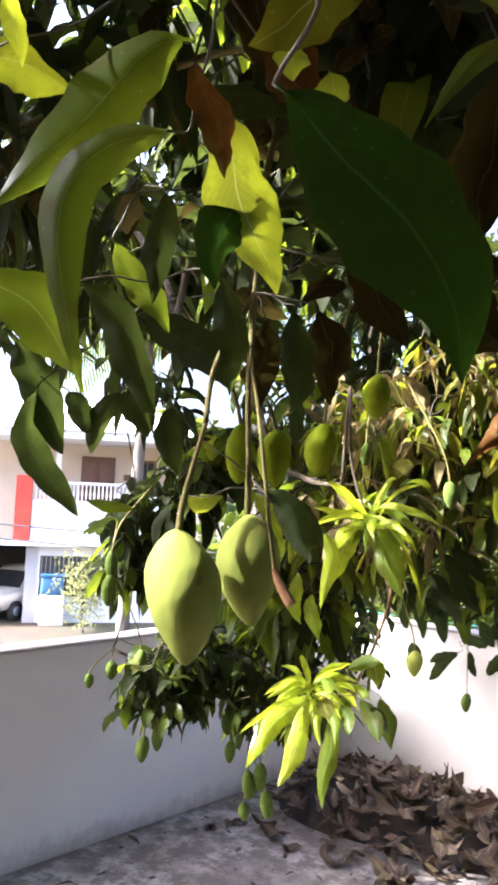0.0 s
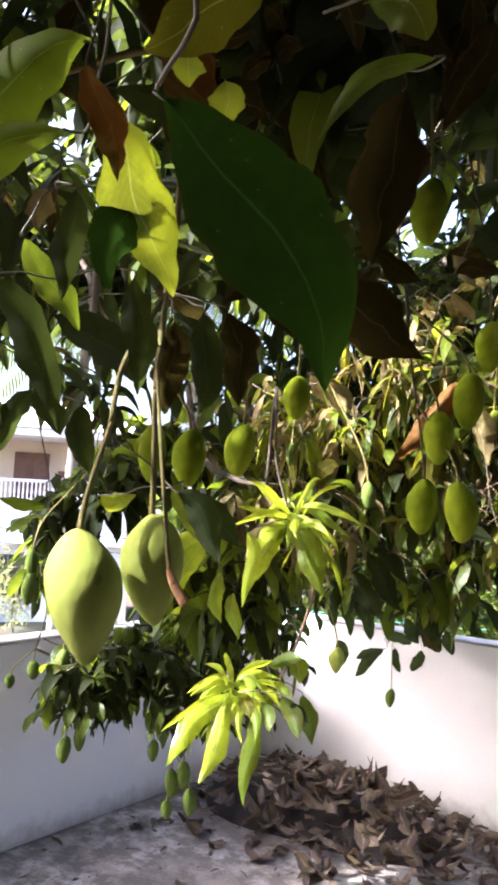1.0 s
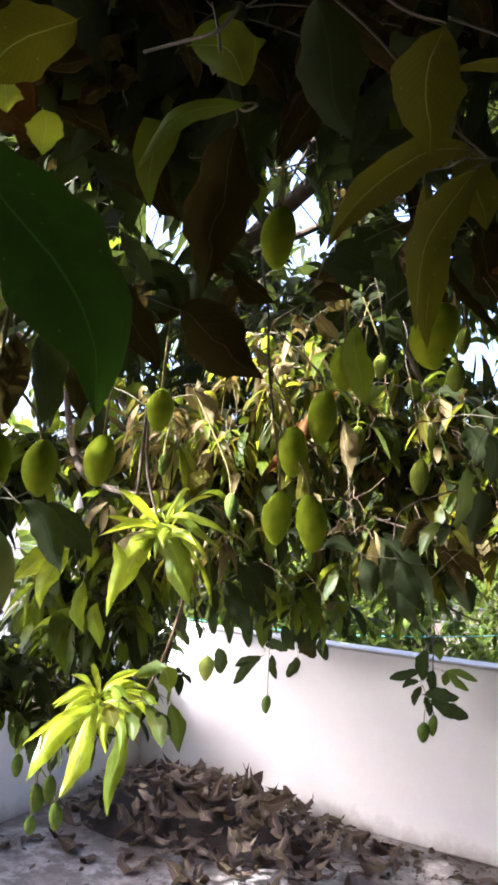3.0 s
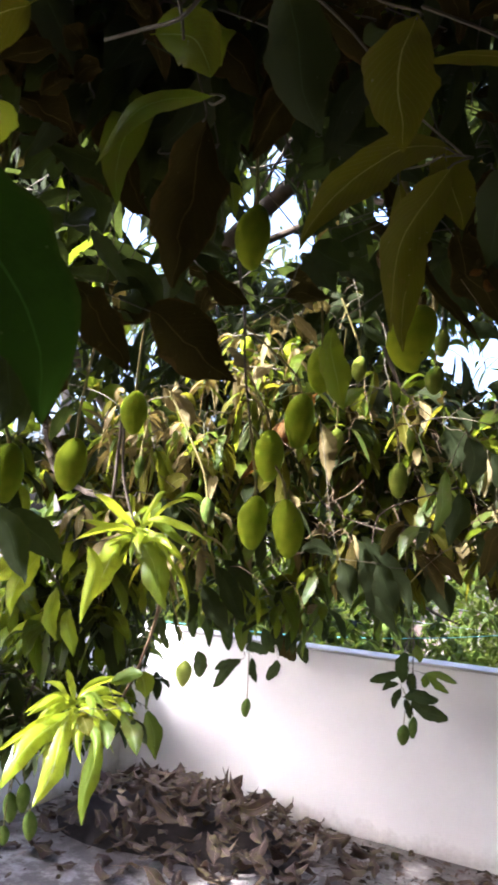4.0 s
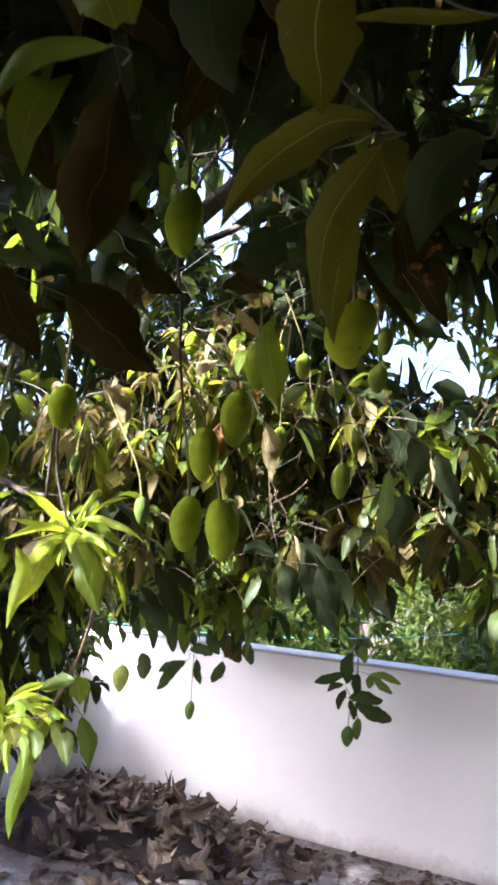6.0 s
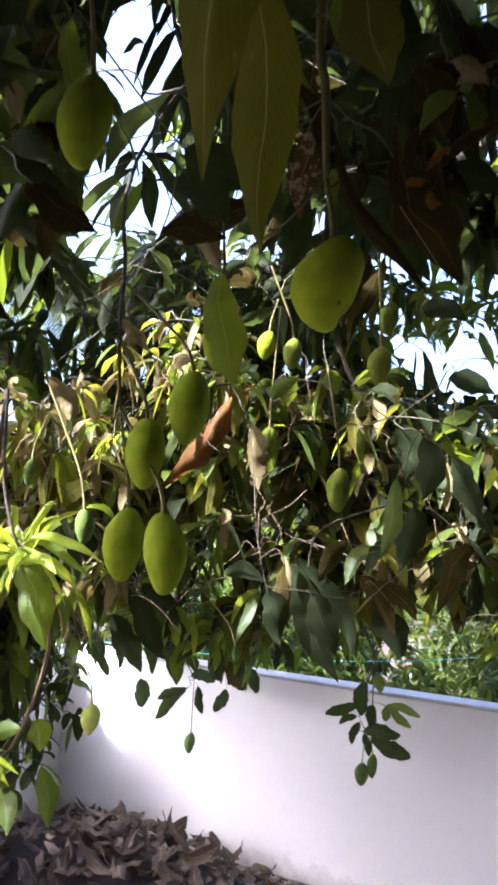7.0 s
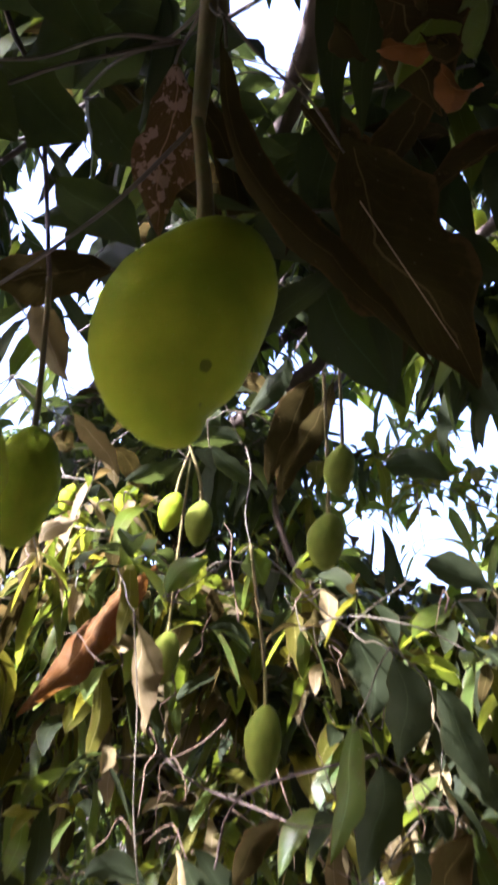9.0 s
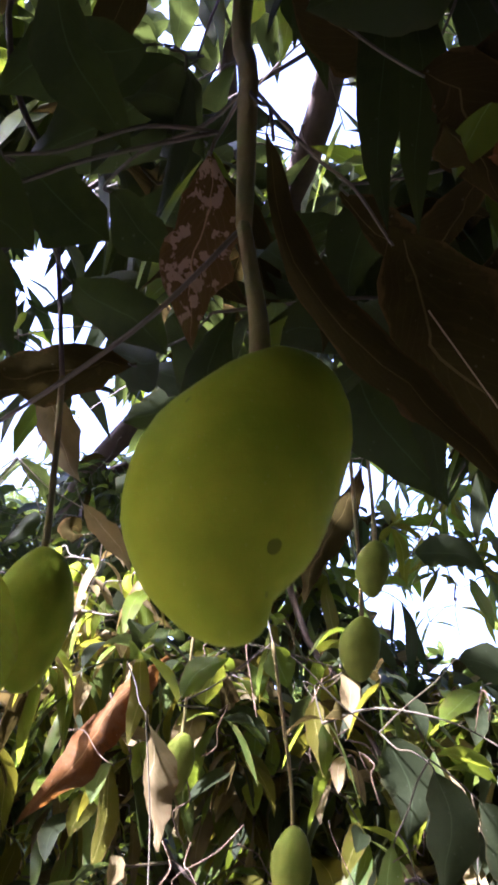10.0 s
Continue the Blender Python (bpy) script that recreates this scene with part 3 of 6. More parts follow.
def free_of_gaps(p, margin=0.0):
    for a, w, s in GAPS:
        d = (p - a).dot(w)
        if d > 0 and (p - a - w * d).length < s * d + margin:
            return False
    if (p - HOLLOW).length < 0.17:
        return False
    for q, r in LIT:
        d = (p - q).dot(SUN_FROM)
        if d > 0.12 and (p - q - SUN_FROM * d).length < r + ((0.22 if r > 0.165 else 0.07) if p.z > 2.75 else 0.0):
            return False
    return True


def clear_of_walls(p):
    return p.z > 0.1 and not (p.x < WX + 0.15 and p.z < WH + 0.1) and not (p.y > WY - 0.15 and p.z < WH + 0.1)


FOLIAGE = {"k": (Bunch(), LEAF_SHADE), "g": (Bunch(), LEAF), "l": (Bunch(), LEAF_LIGHT), "o": (Bunch(), LEAF_OLIVE), "y": (Bunch(), LEAF_YOUNG), "b": (Bunch(), LEAF_BROWN), "d": (Bunch(), LEAF_DRY)}
TWIGS = Bunch()
rng = random.Random(7)
NEAR_LEAVES = [0]
AHEAD = Vector((-0.5, 0.85, 0.15)).normalized()
BESIDE_RUST = Vector((-0.667, 2.008, 1.935))  # kept open before the long dead leaf


def rand_dir(r, flat=1.0):
    v = Vector((r.gauss(0, 1), r.gauss(0, 1), r.gauss(0, 1) * flat))
    return v.normalized() if v.length > 1e-3 else Vector((1, 0, 0))


def spray(p, axis, count, size, kinds="ggggglob", r=rng, n=6, bunches=None, droop=0.38, wide=1.0):
    """A whorl of drooping leaves round the end of a twig."""
    p = Vector(p)
    for i in range(count):
        g = 2.399 * i + r.random()
        a = axis.orthogonal().normalized()
        c = axis.cross(a)
        rad = a * math.cos(g) + c * math.sin(g)
        way = (axis * r.uniform(0.1, 0.8) + rad * r.uniform(0.7, 1.1)).normalized()
        ln = size * r.uniform(0.75, 1.3)
        b = p - axis * (0.012 * i * size / 0.15)
        dr = droop * r.uniform(0.5, 1.6)
        mid = b + way * ln * 0.55
        tip = b + way * ln * 0.85 + Vector((0, 0, -ln * dr))
        if not (clear_of_walls(tip) and clear_of_walls(b)):
            continue
        if tip.z > 1.9 and r.random() < 0.9 and (in_gap(tip, 0.0, -len(SKY)) or in_gap(mid, 0.01, -len(SKY))):
            continue
        key = r.choice(kinds)
        fc = Vector((way.x * 0.8, way.y * 0.8, 0.7)) + rand_dir(r) * 0.6
        near = NEAR_LEAVES[0] < 170 and 1.6 < tip.z + 0.3 * (0.9 - size) and tip.z < 2.35 and (tip - EYE_LINE[0]).length < 2.3 and (tip - EYE_LINE[0]).dot(AHEAD) > 0.9
        target = Bunch() if near else (bunches or FOLIAGE)[key][0]
        blade = leaf_geom(b, mid, tip, ln * r.uniform(0.22, 0.34) * wide, fc, n + (2 if wide > 1.2 else 0), r.uniform(0.1, 0.5), 0.02, r.uniform(-0.8, 0.8), 0.07, 3, r.randrange(99), 0.05, min(1.0, max(0.0, 1.8 * (wide - 1.0))))
        if (mid - BESIDE_RUST).length < 0.11:
            continue
        target.add(*blade)
        if near:
            NEAR_LEAVES[0] += 1
            part("leaf", target, FOLIAGE[key][1], tree)


def twig_to(p, away=None):
    """A thin twig from the nearest limb to p. Returns the way it arrives."""
    p = Vector(p)
    q = nearest_limb(p)
    mid = q.lerp(p, 0.55) + Vector((rng.uniform(-0.05, 0.05), rng.uniform(-0.05, 0.05), 0.10 * (q - p).length))
    TWIGS.add(*tube_geom([q, q.lerp(mid, 0.5) + rand_dir(rng) * 0.03, mid, p], 0.0028, 0.0014, 4, 4))
    BOUGH_POINTS.append(p.copy())
    return (p - mid).normalized()


def out_of_the_way(p):
    """Leaves keep off the open space under the boughs where the eye passes."""
    for e, near, far, slope in ((EYE_LINE[0], 0.85, 1.45, 0.30), (EYE_LINE[9], 0.85, 1.45, 0.32), (EYE_LINE[11], 0.7, 1.2, 0.34), (EYE_LINE[13], 0.5, 1.0, 0.42), (EYE_LINE[-1], 0.46, 0.9, 0.5)):
        d = p - e
        if d.length < near or (d.length < far and d.z < slope * d.length):
            return False
    return True


def crown(centre, radii, count, size=0.13, kinds="gggllllood", leaves=(7, 11), lit=True, n=6, keep=True, droop=0.38, wide=1.0):
    """Sprays scattered through an ellipsoid of the crown."""
    made = tries = 0
    while made < count and tries < count * 12:
        tries += 1
        v = rand_dir(rng) * rng.random() ** 0.4
        p = Vector((centre[i] + v[i] * radii[i] for i in range(3)))
        if not clear_of_walls(p) or (lit and rng.random() > 0.06 and not free_of_gaps(p, 0.06 if p.z < 2.3 else 0.35 * size)):
            continue
        if keep and not out_of_the_way(p):
            continue
        foot = p - SUN_FROM * ((p.z - 1.9) / SUN_FROM.z)
        if p.z > 2.5 and -1.9 < foot.x < 0.7 and 1.45 < foot.y < 2.9 and rng.random() < 0.55:
            continue
        made += 1
        way = twig_to(p)
        spray(p, (way + Vector((0, 0, -0.1))).normalized(), rng.randint(*leaves), size, kinds, n=n, droop=droop, wide=wide)


CROWN = [
    ((-1.45, 1.15, 2.15), (0.6, 0.6, 0.5), 40), ((-1.25, 2.3, 1.95), (0.7, 0.6, 0.42), 60), ((-0.35, 2.75, 1.98), (0.65, 0.45, 0.42), 45),
    ((-0.25, 2.7, 1.60), (0.5, 0.35, 0.18), 18), ((-1.25, 3.2, 1.45), (0.6, 0.4, 0.2), 22),
    ((-0.6, 1.5, 2.75), (1.0, 0.9, 0.35), 120), ((0.3, 0.2, 2.7), (1.3, 1.2, 0.3), 130), ((0.8, 2.2, 2.2), (0.5, 0.7, 0.5), 50),
    ((-1.3, 3.5, 2.6), (1.1, 0.7, 0.55), 90), ((0.6, 3.3, 2.5), (0.8, 0.6, 0.5), 50), ((-2.4, 3.6, 1.9), (0.5, 0.5, 0.7), 50),
    ((0.9, 1.0, 2.6), (0.7, 0.8, 0.35), 50), ((-0.2, 3.4, 1.8), (0.9, 0.4, 0.4), 34),
    ((-0.3, 0.9, 2.25), (0.8, 0.7, 0.3), 90), ((0.35, 1.0, 2.15), (0.6, 0.6, 0.3), 80), ((0.1, 1.6, 2.3), (0.6, 0.4, 0.3), 70), ((-0.9, 0.6, 2.4), (0.6, 0.6, 0.3), 50),
]
# the high clumps get mostly the leaf with shade in its colour
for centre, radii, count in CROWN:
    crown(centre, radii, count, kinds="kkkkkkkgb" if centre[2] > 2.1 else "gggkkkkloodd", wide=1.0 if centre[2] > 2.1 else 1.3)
# the tangled middle of the crown: small, old and dry leaves among the green
for centre, radii, count in [((-1.25, 2.5, 1.85), (0.8, 0.6, 0.42), 150), ((-0.3, 2.75, 1.9), (0.8, 0.5, 0.42), 130), ((0.5, 2.8, 1.9), (0.6, 0.6, 0.35), 50), ((-0.6, 3.2, 2.2), (1.3, 0.5, 0.5), 130)]:
    crown(centre, radii, count // 2, 0.095, "gggkkkloobbdd", (4, 8), droop=0.6, wide=1.35)
    crown(centre, radii, count // 2, 0.11, "gggkkklloodb", (4, 8), droop=0.4, wide=1.3)
# a sunlit knot of dry leaves and fresh small ones
for knot in ((-1.094, 1.99, 1.913), (-0.934, 2.251, 2.159), (-1.16, 2.015, 1.62)):
    crown(knot, (0.26, 0.18, 0.16), 22, 0.085, "dddogll", leaves=(4, 7), lit=False, droop=0.6, wide=1.1)
# the hanging end of the crown in the corner, small leaved
HANG = dict(lit=False, leaves=(3, 5), droop=0.5, wide=1.55)
crown((-1.95, 2.55, 1.05), (0.36, 0.40, 0.36), 110, 0.09, "kkkkkkgg", **HANG)
crown((-1.678, 1.752, 1.148), (0.24, 0.24, 0.12), 44, 0.09, "kkkkkkgg", **HANG)
crown((-1.726, 1.657, 1.036), (0.13, 0.13, 0.06), 12, 0.09, "kkkg", **HANG)
crown((-1.609, 1.949, 1.080), (0.20, 0.20, 0.16), 36, 0.09, "kkkkkkgg", **HANG)
crown((-1.699, 1.483, 1.531), (0.10, 0.10, 0.16), 26, 0.09, "kkkg", **HANG)
for centre in ((-2.024, 3.75, 1.192), (-1.45, 3.8, 1.211), (-2.543, 3.7, 1.148)):
    crown(centre, (0.28, 0.14, 0.10), 24, 0.085, "kkkkg", leaves=(4, 6), lit=False, droop=0.5, wide=1.6)
crown((-2.43, 1.81, 2.82), (0.5, 0.5, 0.2), 60, 0.2, "kkg", lit=False, n=4)
crown((-1.336, 2.919, 1.382), (0.5, 0.3, 0.16), 26, 0.12, "ggkl", leaves=(4, 7), lit=False, wide=1.35)
crown((-1.1, 3.15, 1.80), (1.3, 0.4, 0.4), 150, 0.12, "gggkklo", leaves=(5, 8), droop=0.5, wide=1.3)
crown((-1.569, 2.170, 1.478), (0.25, 0.25, 0.2), 26, 0.13, "ggkl", lit=False, wide=1.3)
crown((-1.668, 2.174, 1.330), (0.3, 0.3, 0.2), 26, 0.13, "ggkl", lit=False, wide=1.3)
# extra crown layer, added to keep the sun off the north parapet
crown((-1.3, 2.9, 2.4), (1.2, 0.4, 0.3), 90, 0.14, "kkkkg")
# two clumps set towards the sun from the spots they are to shade
crown(tuple(Vector((-0.428, 1.201, 2.167)) + SUN_FROM * 0.8), (0.35, 0.35, 0.2), 34, 0.19, "ggg", n=5)
crown(tuple(Vector((-0.103, 1.433, 2.312)) + SUN_FROM * 0.7), (0.4, 0.35, 0.2), 40, 0.19, "ggg", n=5)
crown((-0.554, 4.049, 2.774), (0.45, 0.3, 0.32), 20, 0.12, "ggo", lit=False)
crown((-0.349, 3.487, 2.677), (0.25, 0.25, 0.25), 7, 0.12, "ggo", lit=False)
crown((-0.295, 2.834, 2.368), (0.3, 0.3, 0.25), 7, 0.12, "ggo", lit=False)
crown((-0.034, 1.987, 2.377), (0.12, 0.12, 0.12), 16, 0.13, "kkkg", lit=False)
# sparse clump outside the view, added to break up sun on the near leaves
crown((-0.52, 0.18, 2.10), (0.20, 0.20, 0.14), 5, 0.12, "kkg", leaves=(3, 5), keep=False)
# clumps added up the sun's path to shade two of the dull mangoes
for over in ((-0.936, 1.161, 2.638), (-0.804, 1.004, 2.858)):
    crown(over, (0.15, 0.15, 0.10), 12, 0.15, "kkkg", lit=False, keep=False)
# the upper storey of the crown, out over the terrace and the garden, extended out of view to block sun and sky
limb([(-1.0, 2.9, 3.3), (-0.5, 1.6, 3.7), (-0.8, 0.2, 3.9), (-0.8, -1.2, 4.0), (-0.6, -2.6, 3.9)], 0.026, 0.012)
limb([(-0.5, 1.6, 3.7), (-0.2, 1.2, 3.8), (0.9, 0.6, 3.9), (2.2, -0.4, 3.9)], 0.018, 0.01)
limb([(-0.8, 0.2, 3.9), (-2.0, -0.6, 3.9), (-3.2, -2.0, 3.9)], 0.03, 0.012)
limb([(-2.0, 3.5, 3.1), (-0.6, 3.6, 3.5), (0.8, 3.5, 3.7), (2.2, 3.0, 3.7)], 0.022, 0.01)
limb([(-2.8, 3.6, 2.4), (-3.3, 2.8, 2.8), (-3.6, 1.9, 3.0), (-3.7, 1.0, 3.0)], 0.03, 0.008)
# clumps added sunward of the floor, out of view, to shade it
for centre in ((-4.6, -0.35, 3.39), (-4.49, 0.12, 3.39), (-4.74, -0.65, 3.39)):
    crown(centre, (0.45, 0.45, 0.2), 40, 0.2, "kkg", n=4)
# unseen boughs added behind and beside the open space, to keep light off the near leaves
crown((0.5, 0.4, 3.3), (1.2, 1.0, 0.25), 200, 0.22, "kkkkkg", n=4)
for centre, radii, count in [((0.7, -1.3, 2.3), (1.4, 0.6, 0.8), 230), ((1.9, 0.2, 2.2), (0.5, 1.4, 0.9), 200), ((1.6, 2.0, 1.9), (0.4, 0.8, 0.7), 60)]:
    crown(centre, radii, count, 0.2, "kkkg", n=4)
# high layers, many never seen, added to darken what lies below
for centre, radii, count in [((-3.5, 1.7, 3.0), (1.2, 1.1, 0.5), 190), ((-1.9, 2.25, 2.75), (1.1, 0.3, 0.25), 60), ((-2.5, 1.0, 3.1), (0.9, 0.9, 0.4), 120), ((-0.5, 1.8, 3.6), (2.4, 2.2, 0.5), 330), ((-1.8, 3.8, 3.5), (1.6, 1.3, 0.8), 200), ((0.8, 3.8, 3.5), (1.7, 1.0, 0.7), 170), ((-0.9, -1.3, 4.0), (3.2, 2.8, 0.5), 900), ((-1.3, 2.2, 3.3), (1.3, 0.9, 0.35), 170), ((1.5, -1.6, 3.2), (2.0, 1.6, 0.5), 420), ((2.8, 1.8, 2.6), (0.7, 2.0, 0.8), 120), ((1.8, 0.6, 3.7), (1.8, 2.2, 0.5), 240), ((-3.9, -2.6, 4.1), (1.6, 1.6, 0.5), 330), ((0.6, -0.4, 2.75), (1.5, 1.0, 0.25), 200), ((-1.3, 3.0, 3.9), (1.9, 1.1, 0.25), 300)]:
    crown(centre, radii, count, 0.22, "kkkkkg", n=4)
crown((-1.615, 1.593, 1.71), (0.16, 0.16, 0.10), 26, 0.10, "kkkg", **HANG)
crown((-1.665, 1.827, 1.837), (0.16, 0.16, 0.12), 22, 0.10, "kkgl", **HANG)


# ---- single leaves near the camera ----
VIEW = Vector((0.2, 0.2, 1.65))
SERIAL = [0]
WITHERED = (LEAF_BROWN, LEAF_BRICK, LEAF_RUST, LEAF_DRY, LEAF_MOTTLED)


def leaf(base, mid, tip, width, mat=LEAF, roll=0.0, fold=0.35, wave=0.06, twist=None, view=VIEW, twig=True, full=0.0):
    """One leaf of the tree, a part of its own, its broad side turned by roll from the terrace's open side."""
    SERIAL[0] += 1
    b, c, t = Vector(base), Vector(mid), Vector(tip)
    if twist is None:
        twist = flecks.uniform(-0.7, 0.7)
    tan = (t - b).normalized()
    face = (Vector(view) - (b + t) / 2).normalized()
    face = Matrix.Rotation(radians(roll), 3, tan) @ face
    bn = Bunch()
    verts, faces, uvs = leaf_geom(b, c, t, width, -face, 18, fold, wave, twist, 0.07, 7, SERIAL[0], 0.05, full)
    rough = 0.16 if mat in WITHERED else 0.05
    for k, v in enumerate(verts):          # crumpled blade
        q = v / width * 2.2 + Vector((SERIAL[0] * 3.7, 0, 0))
        verts[k] = v + noise.noise_vector(q) * rough * width * 0.6 + noise.noise_vector(q * 2.7) * rough * width * 0.3
    bn.add(verts, faces, uvs)
    if twig:
        q = nearest_limb(b)
        sway = (b - q).length * 0.06
        TWIGS.add(*tube_geom([q, q.lerp(b, 0.35) + rand_dir(flecks) * sway, q.lerp(b, 0.7) + rand_dir(flecks) * sway * 0.7, b, b.lerp(c, 0.15)], 0.0013, 0.0009, 5, 4))
        BOUGH_POINTS.append(b - (c - b) * 0.1)
    return part("leaf", bn, mat, tree)


leaf((-0.246, 0.444, 1.915), (-0.289, 0.338, 1.893), (-0.312, 0.408, 1.722), 0.040, LEAF, 24)
leaf((-0.274, 0.469, 2.009), (-0.292, 0.401, 1.975), (-0.342, 0.348, 1.850), 0.062, LEAF, 28)
leaf((-0.415, 0.350, 1.988), (-0.387, 0.382, 2.009), (-0.378, 0.425, 1.987), 0.051, LEAF_YOUNG, -25)
leaf((-0.342, 0.346, 2.022), (-0.349, 0.357, 2.005), (-0.362, 0.371, 1.976), 0.020, LEAF_YOUNG)
leaf((-0.380, 0.347, 1.812), (-0.363, 0.389, 1.802), (-0.354, 0.430, 1.744), 0.055, LEAF)
leaf((-0.491, 0.506, 1.865), (-0.455, 0.569, 1.845), (-0.447, 0.583, 1.717), 0.045, LEAF_SHADE)
leaf((-0.615, 0.680, 1.889), (-0.564, 0.720, 1.867), (-0.524, 0.771, 1.794), 0.066, LEAF_SHADE, 25)
leaf((-0.206, 0.473, 1.868), (-0.223, 0.446, 1.855), (-0.227, 0.458, 1.797), 0.039, LEAF_SHADE_GREEN)
leaf((-0.199, 0.432, 1.912), (-0.206, 0.465, 1.871), (-0.21, 0.505, 1.802), 0.054, LEAF_YOUNG, -5, 0.15)
leaf((-0.188, 0.398, 1.923), (-0.193, 0.416, 1.897), (-0.198, 0.437, 1.864), 0.026, LEAF_BRICK)
leaf((-0.191, 0.458, 1.968), (-0.181, 0.477, 1.957), (-0.172, 0.508, 1.927), 0.042, LEAF_BRICK, 20)
leaf((-0.099, 0.378, 1.861), (-0.028, 0.411, 1.807), (-0.014, 0.421, 1.705), 0.071, LEAF_SHADE_GREEN, 10, 0.2, 0.06, 0.1)
leaf((-0.130, 0.708, 2.047), (-0.156, 0.709, 1.976), (-0.173, 0.729, 1.885), 0.075, LEAF_BROWN)
leaf((-0.040, 0.595, 1.975), (-0.073, 0.553, 1.963), (-0.117, 0.551, 1.917), 0.017, LEAF, 10)
leaf((-0.111, 0.680, 2.134), (-0.124, 0.667, 2.104), (-0.104, 0.691, 2.073), 0.056, LEAF_LIGHT)
leaf((0.017, 0.576, 2.038), (0.019, 0.589, 1.989), (0.029, 0.626, 1.943), 0.055, LEAF_SHADE)
leaf((0.109, 0.595, 1.992), (0.094, 0.599, 1.963), (0.093, 0.618, 1.912), 0.053, LEAF_OLIVE, 0, 0.3)
leaf((0.088, 0.792, 1.997), (0.002, 0.747, 2.030), (-0.061, 0.776, 1.925), 0.046, LEAF_OLIVE, 15)
leaf((0.083, 0.786, 1.986), (0.046, 0.778, 1.958), (0.018, 0.813, 1.846), 0.044, LEAF_OLIVE)
leaf((0.068, 0.811, 2.007), (0.073, 0.824, 1.985), (0.077, 0.843, 1.948), 0.043, LEAF_OLIVE, 10)
leaf((0.193, 0.680, 1.989), (0.140, 0.659, 2.007), (0.079, 0.652, 1.992), 0.016, LEAF_OLIVE, 50)
leaf((0.176, 0.728, 1.941), (0.135, 0.725, 1.934), (0.120, 0.749, 1.872), 0.045, LEAF_SHADE)
leaf((-0.227, 1.252, 2.000), (-0.246, 1.254, 1.926), (-0.217, 1.270, 1.856), 0.052, LEAF_LIGHT)
leaf((-0.300, 0.846, 1.913), (-0.268, 0.876, 1.892), (-0.217, 0.925, 1.831), 0.081, LEAF_BROWN, 10)
# leaves hanging at the left end of the crown
leaf((-0.671, 0.576, 1.789), (-0.689, 0.562, 1.704), (-0.651, 0.630, 1.627), 0.044, LEAF_SHADE, full=0.6)
leaf((-0.675, 0.544, 1.847), (-0.677, 0.565, 1.788), (-0.662, 0.610, 1.704), 0.055, LEAF_SHADE, full=0.6)
leaf((-0.657, 0.690, 1.797), (-0.675, 0.672, 1.766), (-0.685, 0.666, 1.709), 0.035, LEAF_SHADE, full=0.6)
leaf((-0.657, 0.690, 1.797), (-0.648, 0.708, 1.776), (-0.640, 0.725, 1.735), 0.038, LEAF_SHADE, full=0.6)
leaf((-0.696, 0.632, 1.792), (-0.692, 0.644, 1.771), (-0.684, 0.663, 1.735), 0.035, LEAF_SHADE, full=0.6)
leaf((-0.581, 0.711, 1.775), (-0.584, 0.716, 1.736), (-0.576, 0.730, 1.682), 0.038, LEAF_SHADE, full=0.6)
leaf((-0.770, 0.809, 1.635), (-0.791, 0.781, 1.647), (-0.815, 0.746, 1.648), 0.025, LEAF, 30)
leaf((-0.384, 0.677, 1.851), (-0.390, 0.686, 1.804), (-0.402, 0.688, 1.746), 0.043, LEAF_BROWN)
leaf((-0.360, 0.695, 1.863), (-0.358, 0.715, 1.805), (-0.376, 0.712, 1.748), 0.043, LEAF_SHADE, 20)
leaf((-0.354, 0.725, 1.869), (-0.346, 0.747, 1.822), (-0.356, 0.753, 1.764), 0.047, LEAF_BROWN)
leaf((-0.339, 0.754, 1.925), (-0.308, 0.786, 1.901), (-0.294, 0.819, 1.829), 0.056, LEAF_BROWN)
leaf((-0.392, 0.624, 1.888), (-0.398, 0.641, 1.833), (-0.408, 0.650, 1.763), 0.039, LEAF_SHADE)
leaf((-0.468, 0.772, 1.667), (-0.435, 0.803, 1.648), (-0.422, 0.810, 1.580), 0.042, LEAF_SHADE)
leaf((-0.608, 0.771, 1.658), (-0.598, 0.783, 1.643), (-0.575, 0.808, 1.660), 0.028, LEAF_YOUNG)
leaf((-0.518, 0.604, 2.002), (-0.537, 0.591, 1.983), (-0.541, 0.603, 1.957), 0.035, LEAF_DRY)
leaf((-0.428, 0.566, 1.969), (-0.438, 0.584, 1.924), (-0.464, 0.586, 1.856), 0.037, LEAF_SHADE)
leaf((-0.513, 0.565, 1.936), (-0.505, 0.600, 1.892), (-0.495, 0.636, 1.840), 0.039, LEAF)

# ---- the bright sprig and the one hanging below it ----
HEART = (-0.967, 1.706, 1.628)
limb([nearest_limb(HEART), (-1.010, 1.674, 1.981), (-1.019, 1.697, 1.785), HEART], 0.005, 0.0035)
def shoot(h, spread=0.035):
    """A place where a leaf springs, along the end of the shoot."""
    return Vector(h) + Vector((flecks.gauss(0, 0.008), flecks.gauss(0, 0.008), flecks.uniform(-spread, spread * 0.6)))


def arch(b, tip, rise=0.05):
    b, tip = Vector(b), Vector(tip)
    return b.lerp(tip, flecks.uniform(0.4, 0.65)) + Vector((flecks.gauss(0, 0.012), flecks.gauss(0, 0.012), rise * flecks.uniform(0.5, 1.5)))


